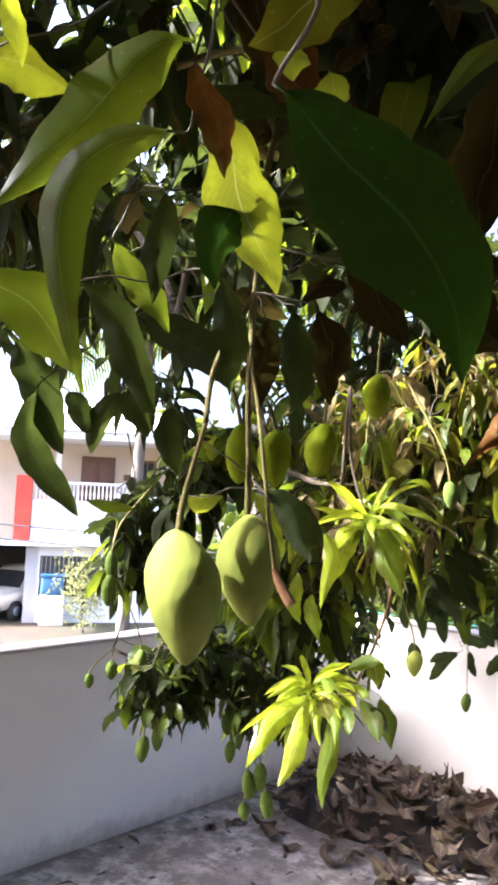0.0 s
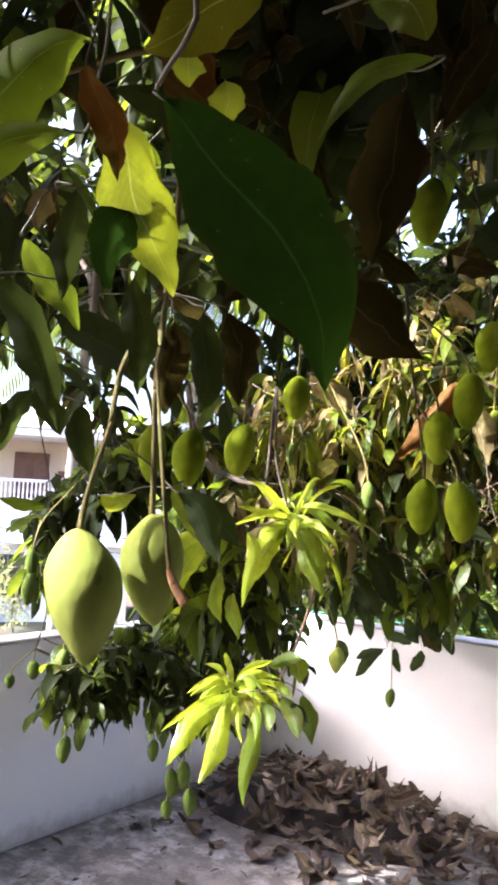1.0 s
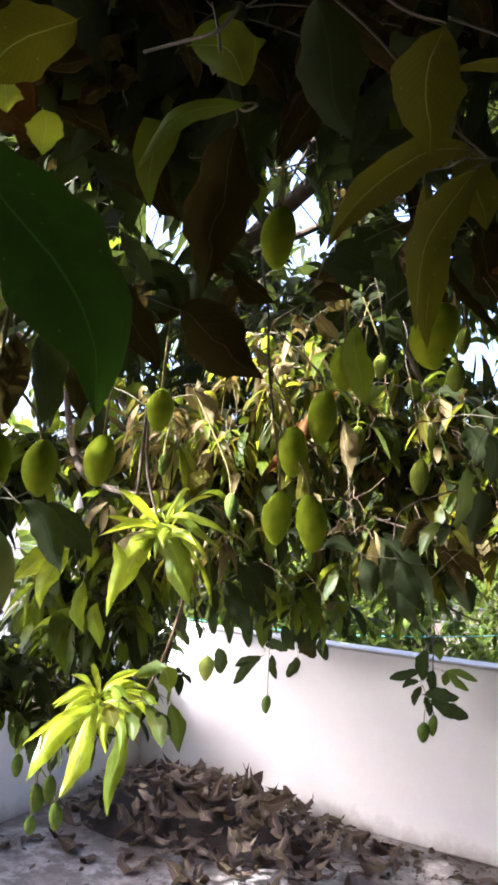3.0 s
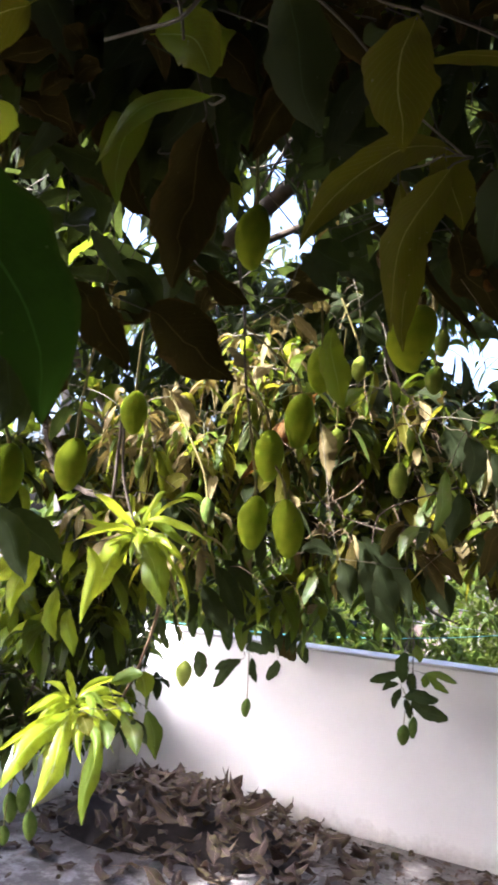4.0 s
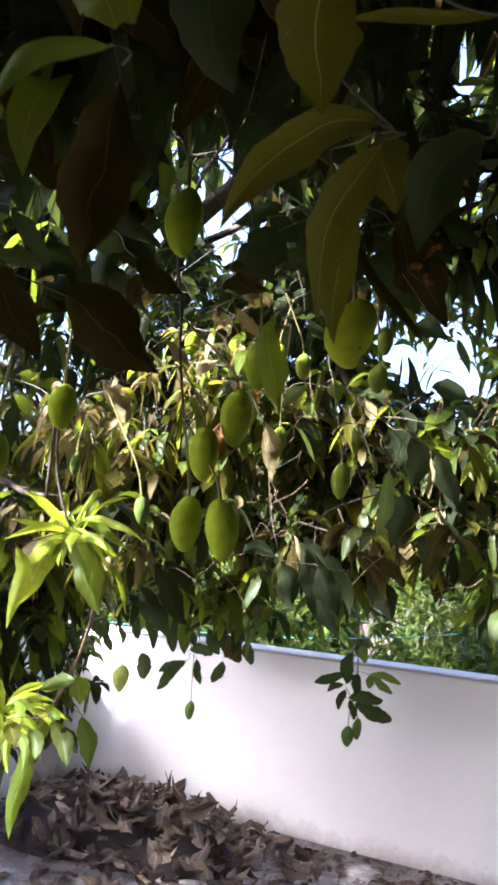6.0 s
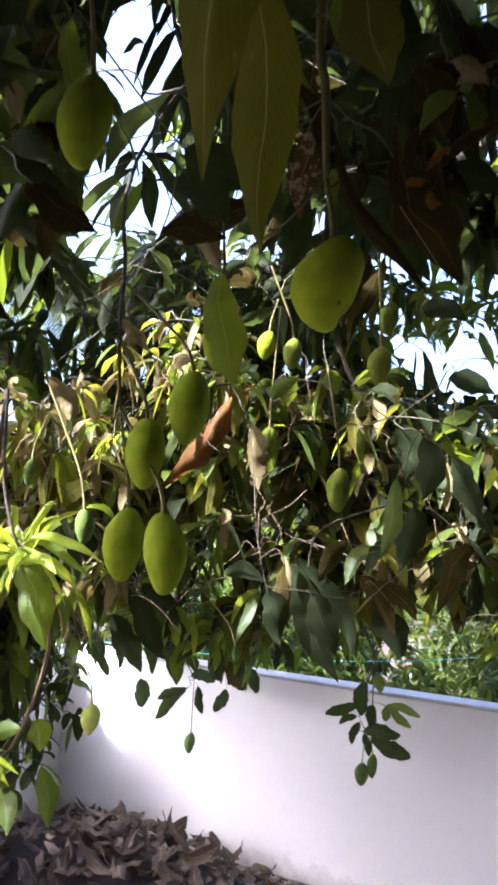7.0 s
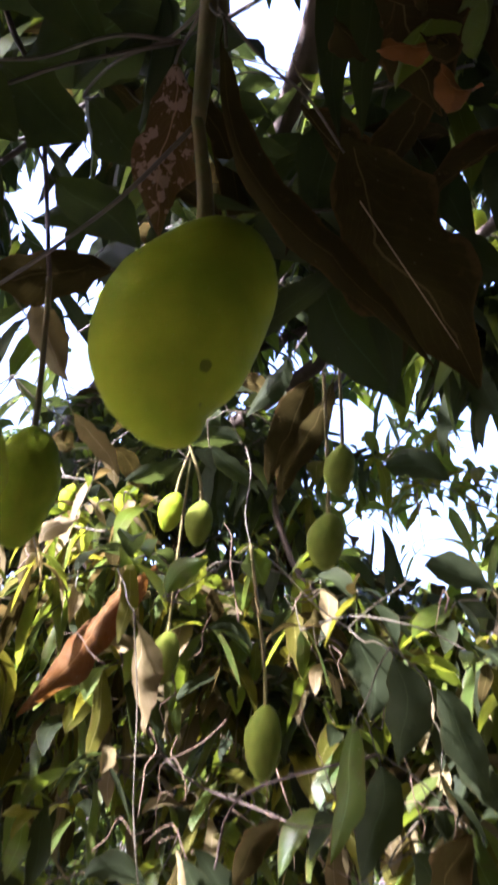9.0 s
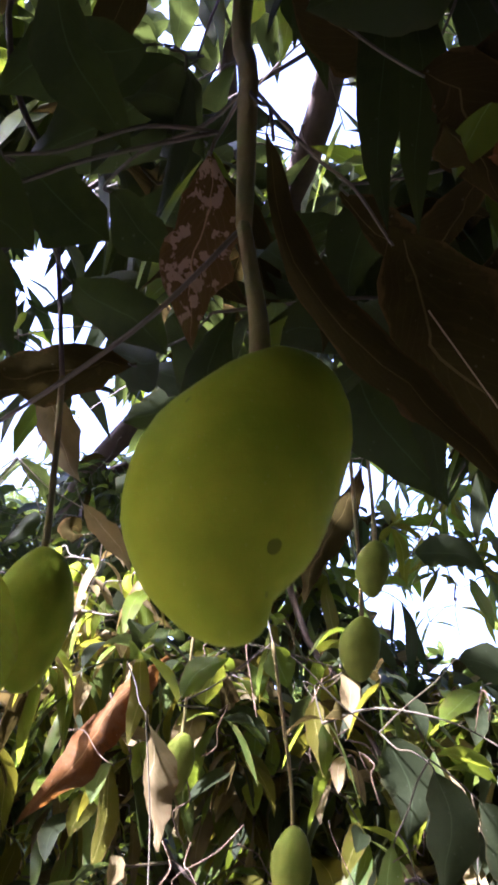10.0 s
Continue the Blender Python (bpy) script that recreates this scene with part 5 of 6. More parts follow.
# ---- leaves behind the paired mangoes ----
# hanging leaves in the depth of the crown
leaf((-0.721, 2.775, 2.117), (-0.768, 2.767, 2.047), (-0.791, 2.774, 1.921), 0.110, LEAF_SHADE, 10)
leaf((-0.71, 2.833, 2.122), (-0.698, 2.855, 2.024), (-0.724, 2.857, 1.922), 0.089, LEAF_SHADE, -30)
leaf((-0.645, 2.752, 2.108), (-0.562, 2.791, 2.056), (-0.54, 2.815, 1.929), 0.146, LEAF_SHADE, 10)
leaf((-0.611, 2.75, 2.176), (-0.555, 2.773, 2.161), (-0.452, 2.819, 2.085), 0.077, LEAF_SHADE, 20)
leaf((-0.696, 2.76, 1.92), (-0.684, 2.771, 1.847), (-0.643, 2.789, 1.775), 0.077, LEAF, 20)
leaf((-0.37, 1.929, 2.043), (-0.362, 1.938, 2.022), (-0.356, 1.948, 1.992), 0.044, LEAF, 0)
leaf((-0.481, 1.895, 1.968), (-0.466, 1.893, 2.007), (-0.424, 1.91, 2.021), 0.037, LEAF, 0)
leaf((-0.459, 1.93, 1.964), (-0.461, 1.921, 1.999), (-0.434, 1.925, 2.034), 0.045, LEAF_LIGHT, 30)
leaf((-0.262, 2.054, 1.947), (-0.22, 2.069, 1.92), (-0.241, 2.075, 1.827), 0.079, LEAF_SHADE, 0)
leaf((-0.185, 1.976, 1.909), (-0.165, 1.988, 1.848), (-0.182, 1.989, 1.776), 0.064, LEAF_SHADE, 15)
leaf((-0.155, 2.089, 1.879), (-0.108, 2.101, 1.831), (-0.093, 2.107, 1.739), 0.057, LEAF_SHADE, -10)
leaf((-0.237, 2.003, 1.83), (-0.251, 2.003, 1.76), (-0.267, 1.996, 1.659), 0.048, LEAF, 30)
leaf((-0.228, 2.081, 1.78), (-0.221, 2.083, 1.72), (-0.249, 2.071, 1.633), 0.065, LEAF_SHADE, 0)
leaf((-0.111, 2.104, 1.702), (-0.142, 2.097, 1.657), (-0.17, 2.08, 1.556), 0.061, LEAF_BROWN, 20)
leaf((-0.143, 2.149, 1.787), (-0.102, 2.156, 1.765), (-0.078, 2.158, 1.719), 0.048, LEAF_SHADE, -20)
leaf((-0.182, 2.154, 2.057), (-0.13, 2.161, 2.064), (-0.079, 2.177, 2.024), 0.060, LEAF_SHADE, 20)
leaf((-0.205, 2.004, 2.173), (-0.16, 2.008, 2.187), (-0.113, 2.03, 2.15), 0.055, LEAF_SHADE, 20)
leaf((-0.985, 2.115, 1.545), (-0.946, 2.13, 1.455), (-0.878, 2.16, 1.367), 0.074, LEAF_SHADE, 10)
leaf((-1.006, 2.085, 1.486), (-0.96, 2.106, 1.409), (-0.922, 2.116, 1.336), 0.074, LEAF_SHADE, 10)
leaf((-1.019, 2.219, 1.553), (-0.968, 2.253, 1.509), (-0.92, 2.274, 1.435), 0.059, LEAF_SHADE, 10)
# big drooping withered leaves under them
leaf((-0.487, 2.005, 1.653), (-0.436, 2.015, 1.543), (-0.355, 2.014, 1.404), 0.073, LEAF_SHADE, -10, twig=False)
leaf((-0.484, 2.029, 1.658), (-0.383, 2.067, 1.597), (-0.342, 2.055, 1.453), 0.062, LEAF_SHADE, 10, twig=False)
leaf((-0.483, 2.017, 1.646), (-0.513, 1.993, 1.572), (-0.487, 1.99, 1.488), 0.044, LEAF_BROWN, 30, twig=False)
leaf((-0.353, 2.091, 1.622), (-0.285, 2.107, 1.575), (-0.267, 2.099, 1.498), 0.051, LEAF_BROWN, 10, twig=False)
leaf((-0.328, 2.099, 1.615), (-0.269, 2.115, 1.6), (-0.223, 2.116, 1.531), 0.048, LEAF_BROWN, -20, twig=False)
leaf((-0.48, 1.986, 1.658), (-0.472, 1.987, 1.624), (-0.455, 1.989, 1.577), 0.015, LEAF_DRY, 40, twig=False)
leaf((-0.361, 2.072, 1.7), (-0.398, 2.056, 1.656), (-0.42, 2.041, 1.598), 0.041, LEAF_BROWN, 0, twig=False)
leaf((-0.636, 2.007, 1.596), (-0.608, 2.028, 1.631), (-0.552, 2.055, 1.588), 0.043, LEAF_SHADE, 0, twig=False)
# reddish crumpled leaf hung up close overhead
leaf((-0.007, 1.212, 2.036), (-0.011, 1.193, 2.03), (-0.014, 1.188, 2.031), 0.012, LEAF_BROWN, 45, 0.7, 0.15, view=DEEP, twig=False)
leaf((0.018, 1.2, 2.041), (0.042, 1.196, 2.059), (0.04, 1.204, 2.055), 0.012, LEAF_RUST, 23, 0.7, 0.15, view=DEEP, twig=False)
leaf((0.014, 1.211, 2.047), (0.019, 1.194, 2.044), (0.016, 1.185, 2.051), 0.012, LEAF_BROWN, 44, 0.7, 0.15, view=DEEP, twig=False)
leaf((0.017, 1.219, 2.032), (0.019, 1.224, 2.02), (0.031, 1.214, 2.011), 0.012, LEAF_RUST, -37, 0.7, 0.15, view=DEEP, twig=False)
leaf((0.011, 1.217, 2.047), (0.028, 1.214, 2.032), (0.015, 1.204, 2.025), 0.012, LEAF_BROWN, -40, 0.7, 0.15, view=DEEP, twig=False)
leaf((-0.003, 1.208, 2.036), (0.005, 1.214, 2.039), (0.017, 1.222, 2.045), 0.012, LEAF_RUST, -36, 0.7, 0.15, view=DEEP, twig=False)
# pale dry leaves that catch the sun
leaf((-1.066, 2.843, 2.08), (-1.084, 2.85, 1.965), (-1.022, 2.9, 1.76), 0.089, LEAF_DRY, 20)
leaf((-0.873, 2.204, 2.343), (-0.851, 2.23, 2.321), (-0.843, 2.258, 2.268), 0.039, LEAF_DRY, 20)
leaf((-0.757, 2.037, 2.137), (-0.794, 2.012, 2.122), (-0.815, 2.005, 2.083), 0.040, LEAF_DRY, 20)
limb([nearest_limb((-0.42, 2.06, 1.74)), (-0.420, 2.064, 1.720), (-0.44, 2.03, 1.63)], 0.0028, 0.0018)
limb([(-0.5, 3.3, 3.25), (-0.65, 2.75, 2.5), (-0.599, 2.632, 2.225), (-0.514, 2.694, 2.09), (-0.454, 2.732, 1.969), (-0.380, 2.764, 1.803)], 0.010, 0.005)
# bare leaf rib hanging beside the great fruit
limb([(-0.044, 1.328, 2.073), (-0.023, 1.357, 2.038), (-0.003, 1.379, 2.003)], 0.0004, 0.0003, "dead_stalk", LEAF_DRY, "thin pale rib of a fallen leaf")
# long rust-brown dead leaf caught among the fruit
leaf((-0.666, 2.175, 2.075), (-0.804, 2.177, 1.966), (-0.944, 2.18, 1.8), 0.080, LEAF_RUST, 15, 0.8, 0.20, 0.7, twig=False)
limb([(-0.392, 0.665, 1.815), (-0.330, 0.605, 1.775), (-0.285, 0.569, 1.725), (-0.264, 0.557, 1.67), (-0.249, 0.551, 1.618), (-0.241, 0.5475, 1.597)], 0.0015, 0.0019, "stalk", STALK)
limb([(-0.241, 0.5475, 1.597), (-0.2385, 0.5475, 1.591), (-0.234, 0.549, 1.583), (-0.227, 0.553, 1.571)], 0.0024, 0.0046, "dead_stalk", RUST_BARK, "withered brown end of a fruit stalk")
leaf((-1.017, 2.655, 1.976), (-0.971, 2.692, 1.892), (-0.930, 2.722, 1.772), 0.080, LEAF_DRY)
leaf((-1.156, 2.021, 2.089), (-1.128, 2.057, 2.052), (-1.101, 2.099, 1.979), 0.042, LEAF_DRY)

# darker leaves under the lower whorl
leaf((-0.968, 1.692, 1.183), (-0.95, 1.716, 1.131), (-0.902, 1.682, 1.083), 0.053, LEAF, 15)
leaf((-0.948, 1.701, 1.162), (-0.933, 1.73, 1.136), (-0.89, 1.702, 1.112), 0.037, LEAF_SHADE, -10)
leaf((-1.045, 1.626, 1.181), (-1.042, 1.647, 1.154), (-1.006, 1.615, 1.13), 0.046, LEAF_OLIVE, 10)
leaf((-1.005, 1.655, 1.164), (-0.999, 1.676, 1.129), (-0.961, 1.641, 1.098), 0.044, LEAF, 25)
leaf((-0.988, 1.684, 1.209), (-0.979, 1.714, 1.197), (-0.939, 1.689, 1.184), 0.033, LEAF_LIGHT, -20)
leaf((-1.007, 1.679, 1.246), (-0.983, 1.729, 1.262), (-0.929, 1.722, 1.274), 0.040, LEAF, 10)

# ---- mangoes ----
def mango_mesh(seed, plump=1.0, beak=0.16, taper=0.34, notch=0.0, blunt=0.44, lead=0.0):
    """An asymmetric mango of unit length hanging from its stalk end at the origin: full shoulders, a drawn-out beak."""
    b, nu, nv = Bunch(), 28, 24
    verts, faces = [Vector((0, 0, -0.012))], []
    for j in range(1, nv):
        s = j / nv
        th = math.pi * s
        z = -0.5 + 0.5 * math.cos(th)
        s = -z
        rad = 0.39 * plump * math.sin(math.pi * s) ** blunt * (1.05 - taper * s ** 2.2)
        shift = lead - beak * math.sin(0.5 * math.pi * min(1.0, s / 0.8)) ** 1.2 + 0.25 * beak * max(0.0, s - 0.85) / 0.15
        for i in range(nu):
            a = 2 * math.pi * i / nu
            x, y = rad * math.cos(a), rad * 0.90 * math.sin(a)
            if math.cos(a) > 0:
                x *= 1.0 - notch * math.exp(-((s - 0.86) / 0.07) ** 2) * math.cos(a)
            lump = 1 + 0.045 * noise.noise(Vector((x * 4, y * 4, z * 4 + seed))) + 0.012 * noise.noise(Vector((x * 11, y * 11, z * 11 - seed)))
            zz = z - 0.10 * max(0.0, -math.cos(a)) * max(0.0, 1 - s * 3) * rad / 0.4
            verts.append(Vector((x * lump + shift, y * lump, zz)))
    end = len(verts)
    verts.append(Vector((lead - beak * 0.75, 0, -1.0)))
    for i in range(nu):
        i2 = (i + 1) % nu
        faces.append((0, 1 + i2, 1 + i)[::-1])
        for j in range(nv - 2):
            a = 1 + j * nu
            faces.append((a + i, a + nu + i, a + nu + i2, a + i2)[::-1])
        a = 1 + (nv - 2) * nu
        faces.append((a + i, end, a + i2)[::-1])
    b.add(verts, [f[::-1] for f in faces])
    return b


FRUIT = {}


def mango(top, length, wide=0.6, turn=0.0, lean=0.0, mat=None, label="green mango hanging on its stalk in the tree", stalk=None, thick=0.0023):
    """A mango: fruit and the stalk by which it hangs from the nearest limb."""
    mat = mat or MANGO
    k = SERIAL[0] % 3
    SERIAL[0] += 1
    key = (mat.name, k)
    if key not in FRUIT:
        FRUIT[key] = (mango_mesh(11 + k, 1.04, 0.05, 0.50, 0.0, 0.5) if mat is MANGO_PALE else mango_mesh(11 + k, 0.98, 0.03 + 0.03 * k, 0.24, 0.0, 0.44)).mesh("fruit", mat)
    ob = tagged(new("mango", None), label, "mango", "mangoes on the tree")
    ob.location = top
    f = part("fruit", FRUIT[key], mat, ob)
    w = wide / 0.88
    length *= 0.95
    f.matrix_basis = pose(0, 0, 0, 0, lean, turn) @ Matrix.Diagonal((length * w, length * w, length, 1))
    p = Vector(top)
    q = stalk and Vector(stalk) or nearest_limb(p + Vector((0, 0, 0.1)))
    d = q - p
    pts = [Vector((0, 0, -0.004)), d * 0.12 + Vector((0, 0, 0.10 * d.length)), d * 0.5 + Vector((0, 0, 0.07 * d.length)), d]
    sb = Bunch()
    sb.add(*tube_geom(pts, thick * 1.25, thick, 6, 5, 0.2))
    part("stalk", sb, STALK, ob)
    return ob


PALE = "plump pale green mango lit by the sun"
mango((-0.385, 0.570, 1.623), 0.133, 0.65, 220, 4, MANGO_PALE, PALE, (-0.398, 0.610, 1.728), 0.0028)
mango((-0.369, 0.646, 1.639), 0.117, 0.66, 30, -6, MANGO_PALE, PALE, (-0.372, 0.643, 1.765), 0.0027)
mango((-0.521, 0.783, 1.754), 0.082, 0.55, 10)
mango((-0.555, 0.889, 1.760), 0.089, 0.68, 70)
mango((-0.657, 1.126, 1.800), 0.100, 0.70, 0, 4)
mango((-0.644, 1.266, 1.909), 0.090, 0.70, 40)
mango((-0.420, 1.355, 1.718), 0.106, 0.64, 30, 0)
mango((-0.342, 1.328, 1.712), 0.110, 0.62, 200, 0)
mango((-0.350, 1.390, 1.912), 0.112, 0.64, 80, 5)
mango((-0.388, 1.341, 1.838), 0.102, 0.70, 120)
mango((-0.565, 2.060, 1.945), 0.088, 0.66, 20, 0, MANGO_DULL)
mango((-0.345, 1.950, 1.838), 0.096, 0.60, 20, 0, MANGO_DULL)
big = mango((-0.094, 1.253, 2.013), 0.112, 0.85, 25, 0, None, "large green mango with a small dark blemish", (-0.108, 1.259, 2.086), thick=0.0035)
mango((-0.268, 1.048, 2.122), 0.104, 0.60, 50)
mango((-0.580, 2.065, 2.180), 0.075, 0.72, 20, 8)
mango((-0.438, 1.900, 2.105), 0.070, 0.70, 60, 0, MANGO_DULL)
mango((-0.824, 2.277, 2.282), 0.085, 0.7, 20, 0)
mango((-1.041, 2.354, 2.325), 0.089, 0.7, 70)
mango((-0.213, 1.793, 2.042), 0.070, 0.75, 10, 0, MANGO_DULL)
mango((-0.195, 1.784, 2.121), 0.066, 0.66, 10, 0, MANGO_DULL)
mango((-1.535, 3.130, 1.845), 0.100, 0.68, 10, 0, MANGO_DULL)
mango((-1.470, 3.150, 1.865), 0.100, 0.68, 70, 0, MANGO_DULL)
mango((-0.074, 2.265, 2.798), 0.084, 0.6, 0)
limb([(0.1, 1.0, 3.2), (-0.365, 1.293, 2.555), (-0.360, 1.390, 2.320), (-0.330, 1.410, 2.140)], 0.0035, 0.002)
mango((-0.326, 1.420, 2.010), 0.100, 0.66, 10)
fruit = big.children[0] if big.children[0].name.startswith("fruit") else big.children[1]
fruit.data = mango_mesh(12, 0.944, 0.17, 0.30, 0.16, 0.42, 0.07).mesh("fruit", MANGO)
at, way = ((0.020, 1.039, 1.838), (-0.401, 0.828, 0.392))
at, way = Vector(at) - Vector(big.location), Vector(way).normalized()
turned = fruit.matrix_basis
mark = min((v.co for v in fruit.data.vertices), key=lambda c: ((turned @ c - at) - way * (turned @ c - at).dot(way)).length + 0.3 * (turned @ c - at).dot(way))
fruit.data = mango_mesh(12, 0.944, 0.17, 0.30, 0.16, 0.42, 0.07).mesh("fruit", fruit_material("blemished_mango_skin", (0.19, 0.25, 0.005), (0.31, 0.35, 0.008), tuple(mark)))
SMALL = "small unripe mango hanging on a thin stalk"
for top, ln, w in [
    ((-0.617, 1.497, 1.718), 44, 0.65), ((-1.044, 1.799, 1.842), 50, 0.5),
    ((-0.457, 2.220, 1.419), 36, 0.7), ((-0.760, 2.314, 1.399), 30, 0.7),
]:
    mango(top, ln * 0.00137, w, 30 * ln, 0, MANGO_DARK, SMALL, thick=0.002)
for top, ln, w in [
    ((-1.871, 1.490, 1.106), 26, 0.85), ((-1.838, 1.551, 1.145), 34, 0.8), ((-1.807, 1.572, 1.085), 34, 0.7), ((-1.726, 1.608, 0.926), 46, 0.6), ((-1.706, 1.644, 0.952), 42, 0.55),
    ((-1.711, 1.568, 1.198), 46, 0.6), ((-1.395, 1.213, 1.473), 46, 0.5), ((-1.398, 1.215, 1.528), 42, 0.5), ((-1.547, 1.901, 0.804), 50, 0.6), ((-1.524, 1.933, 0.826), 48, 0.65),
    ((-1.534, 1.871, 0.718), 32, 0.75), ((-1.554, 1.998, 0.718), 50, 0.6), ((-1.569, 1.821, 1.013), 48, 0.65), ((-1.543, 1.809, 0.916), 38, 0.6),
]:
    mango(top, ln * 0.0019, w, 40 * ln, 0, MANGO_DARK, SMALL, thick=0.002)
mango((-1.083, 2.136, 1.233), 0.085, 0.72, 20, 0, MANGO_PALE, SMALL, thick=0.002)
mango((-1.732, 3.707, 0.746), 0.102, 0.6, 20, 0, MANGO_DARK, SMALL, thick=0.002)
mango((-0.927, 3.884, 0.712), 0.105, 0.7, 20, 0, MANGO_DARK, SMALL, thick=0.002)
mango((-0.885, 3.907, 0.752), 0.111, 0.5, 20, 0, MANGO_DARK, SMALL, thick=0.002)


# ---- dry leaves heaped in the corner, and litter on the floor ----
def heap_height(x, y):
    a = ((x + 1.95) / 0.95) ** 2 + ((y - 3.72) / 0.55) ** 2
    b = ((x + 2.5) / 0.6) ** 2 + ((y - 3.6) / 0.7) ** 2
    return 0.19 * math.exp(-1.6 * a) + 0.10 * math.exp(-2.0 * b)


def curled(seed, ln):
    """A dry leaf that has curled up along and across, lying flat at the origin."""
    r = random.Random(seed)
    b = Bunch()
    up = r.uniform(0.0, 0.2) * ln
    b.add(*leaf_geom((-ln / 2, 0, up * r.uniform(0, 0.6)), (r.uniform(-0.1, 0.1) * ln, r.uniform(-0.2, 0.2) * ln, -up * 0.3), (ln / 2, 0, up), ln * r.uniform(0.36, 0.5), (0, 0, -1), 8, r.uniform(0.1, 0.8), 0.05, r.uniform(-1.6, 1.6), 0.06, 5, seed))
    for k, v in enumerate(b.v):          # crumpled as it dried
        q = v * 22 + Vector((seed, 0, 0))
        b.v[k] = v + noise.noise_vector(q) * 0.014 + noise.noise_vector(q * 2.3) * 0.007
    return b.mesh("leaf", LEAF_FALLEN)


pile = tagged(new("leaf_pile", None), "heap of dry brown mango leaves in the terrace corner", "leaf pile")
pile.location = (-2.0, 3.7, 0)
r2 = random.Random(31)
core = Bunch()
N = 26
grid = [(-3.0 + 2.1 * i / N, 2.9 + 1.25 * j / N) for i in range(N + 1) for j in range(N + 1)]
core.add([Vector((x + 2.0, y - 3.7, max(-0.02, heap_height(x, y) - 0.10) + 0.012 * noise.noise(Vector((x * 9, y * 9, 0))))) for x, y in grid],
         [(i * (N + 1) + j, (i + 1) * (N + 1) + j, (i + 1) * (N + 1) + j + 1, i * (N + 1) + j + 1) for i in range(N) for j in range(N)])
part("litter", core, surface("leaf_mould", (0.018, 0.012, 0.010), (0.035, 0.024, 0.019), 20, 0.95, (0.01, 0.007, 0.006), 90, 0.8), pile, kind="stuff")
SHAPES = [curled(100 + i, r2.uniform(0.12, 0.20)) for i in range(18)]


def lie(parent, x, y, z, tilt, shape, scale=1.0):
    ob = new("leaf", shape)
    ob.parent = parent
    base = parent.location
    ob.matrix_basis = pose(x - base.x, y - base.y, z - base.z, r2.gauss(0, tilt), r2.gauss(0, tilt), r2.uniform(0, 360)) @ Matrix.Diagonal((scale, scale, scale, 1))
    return ob


count = 0
while count < 290:
    x, y = r2.gauss(-1.9, 0.52), r2.gauss(3.6, 0.32)
    if x < WX + 0.1 or y > WY - 0.08 or heap_height(x, y) < 0.018:
        continue
    lie(pile, x, y, heap_height(x, y) + r2.uniform(-0.015, 0.03), 20, r2.choice(SHAPES), r2.uniform(0.7, 1.15))
    count += 1
# two long curled leaves that stand out of the heap
for base, mid, tip in [((-1.784, 3.977, 0.103), (-1.950, 3.858, 0.039), (-1.964, 3.951, 0.293)), ((-1.861, 3.885, 0.127), (-1.743, 3.871, 0.084), (-1.687, 3.942, 0.189))]:
    b = Bunch()
    o = pile.location
    b.add(*leaf_geom(Vector(base) - o, Vector(mid) - o, Vector(tip) - o, 0.055, (0.4, -1, 0.2), 12, 0.9, 0.04, 0.8, 0.05, 5, 3))
    part("leaf", b, LEAF_FALLEN, pile)

# a stiff leaf and stalks standing up out of the heap
for a, c, d, w in [((-1.647, 3.648, 0.238), (-1.731, 3.615, 0.271), (-1.771, 3.636, 0.387), 0.030), ((-1.702, 3.616, 0.235), (-1.606, 3.655, 0.203), (-1.537, 3.721, 0.275), 0.07), ((-1.823, 3.538, 0.219), (-1.853, 3.551, 0.293), (-1.850, 3.577, 0.353), 0.03), ((-1.892, 3.443, 0.247), (-1.885, 3.469, 0.295), (-1.854, 3.509, 0.346), 0.035)]:
    b = Bunch()
    b.add(*leaf_geom(Vector(a) - pile.location, Vector(c) - pile.location, Vector(d) - pile.location, w, (0.3, -1, 0.3), 10, 0.7, 0.06, 0.8, 0.06, 5, 3))
    part("leaf", b, LEAF_FALLEN, pile)
b = Bunch()
b.add(*tube_geom([Vector((-1.801, 3.578, 0.282)) - pile.location, Vector((-1.783, 3.614, 0.345)) - pile.location, Vector((-1.810, 3.619, 0.401)) - pile.location], 0.004, 0.002, 5, 3))
part("stalk", b, RED_TWIG, pile)
litter = Bunch()
for i in range(900):
    x, y = r2.uniform(WX + 0.1, 1.5), r2.uniform(1.4, WY - 0.04)
    if i > 420:
        x, y = WX + 0.05 + abs(r2.gauss(0, 1.4)), WY - 0.05 - abs(r2.gauss(0, 0.5))
    if x > 3.5 or y < 0.5:
        continue
    ln = r2.choice((0.02, 0.03, 0.035, 0.05, 0.10))
    g = r2.uniform(0, 6.28)
    d = Vector((math.cos(g), math.sin(g), 0)) * ln
    p = Vector((x, y, 0.006))
    litter.add(*leaf_geom(p - d / 2, p + Vector((0, 0, r2.uniform(0, 0.3) * ln)), p + d / 2 + Vector((0, 0, r2.uniform(0, 0.3) * ln)), ln * r2.uniform(0.25, 0.6), (r2.gauss(0, 0.3), r2.gauss(0, 0.3), 1), 5, 0.4, 0.05, r2.uniform(-1, 1), 0.05, 3, i))
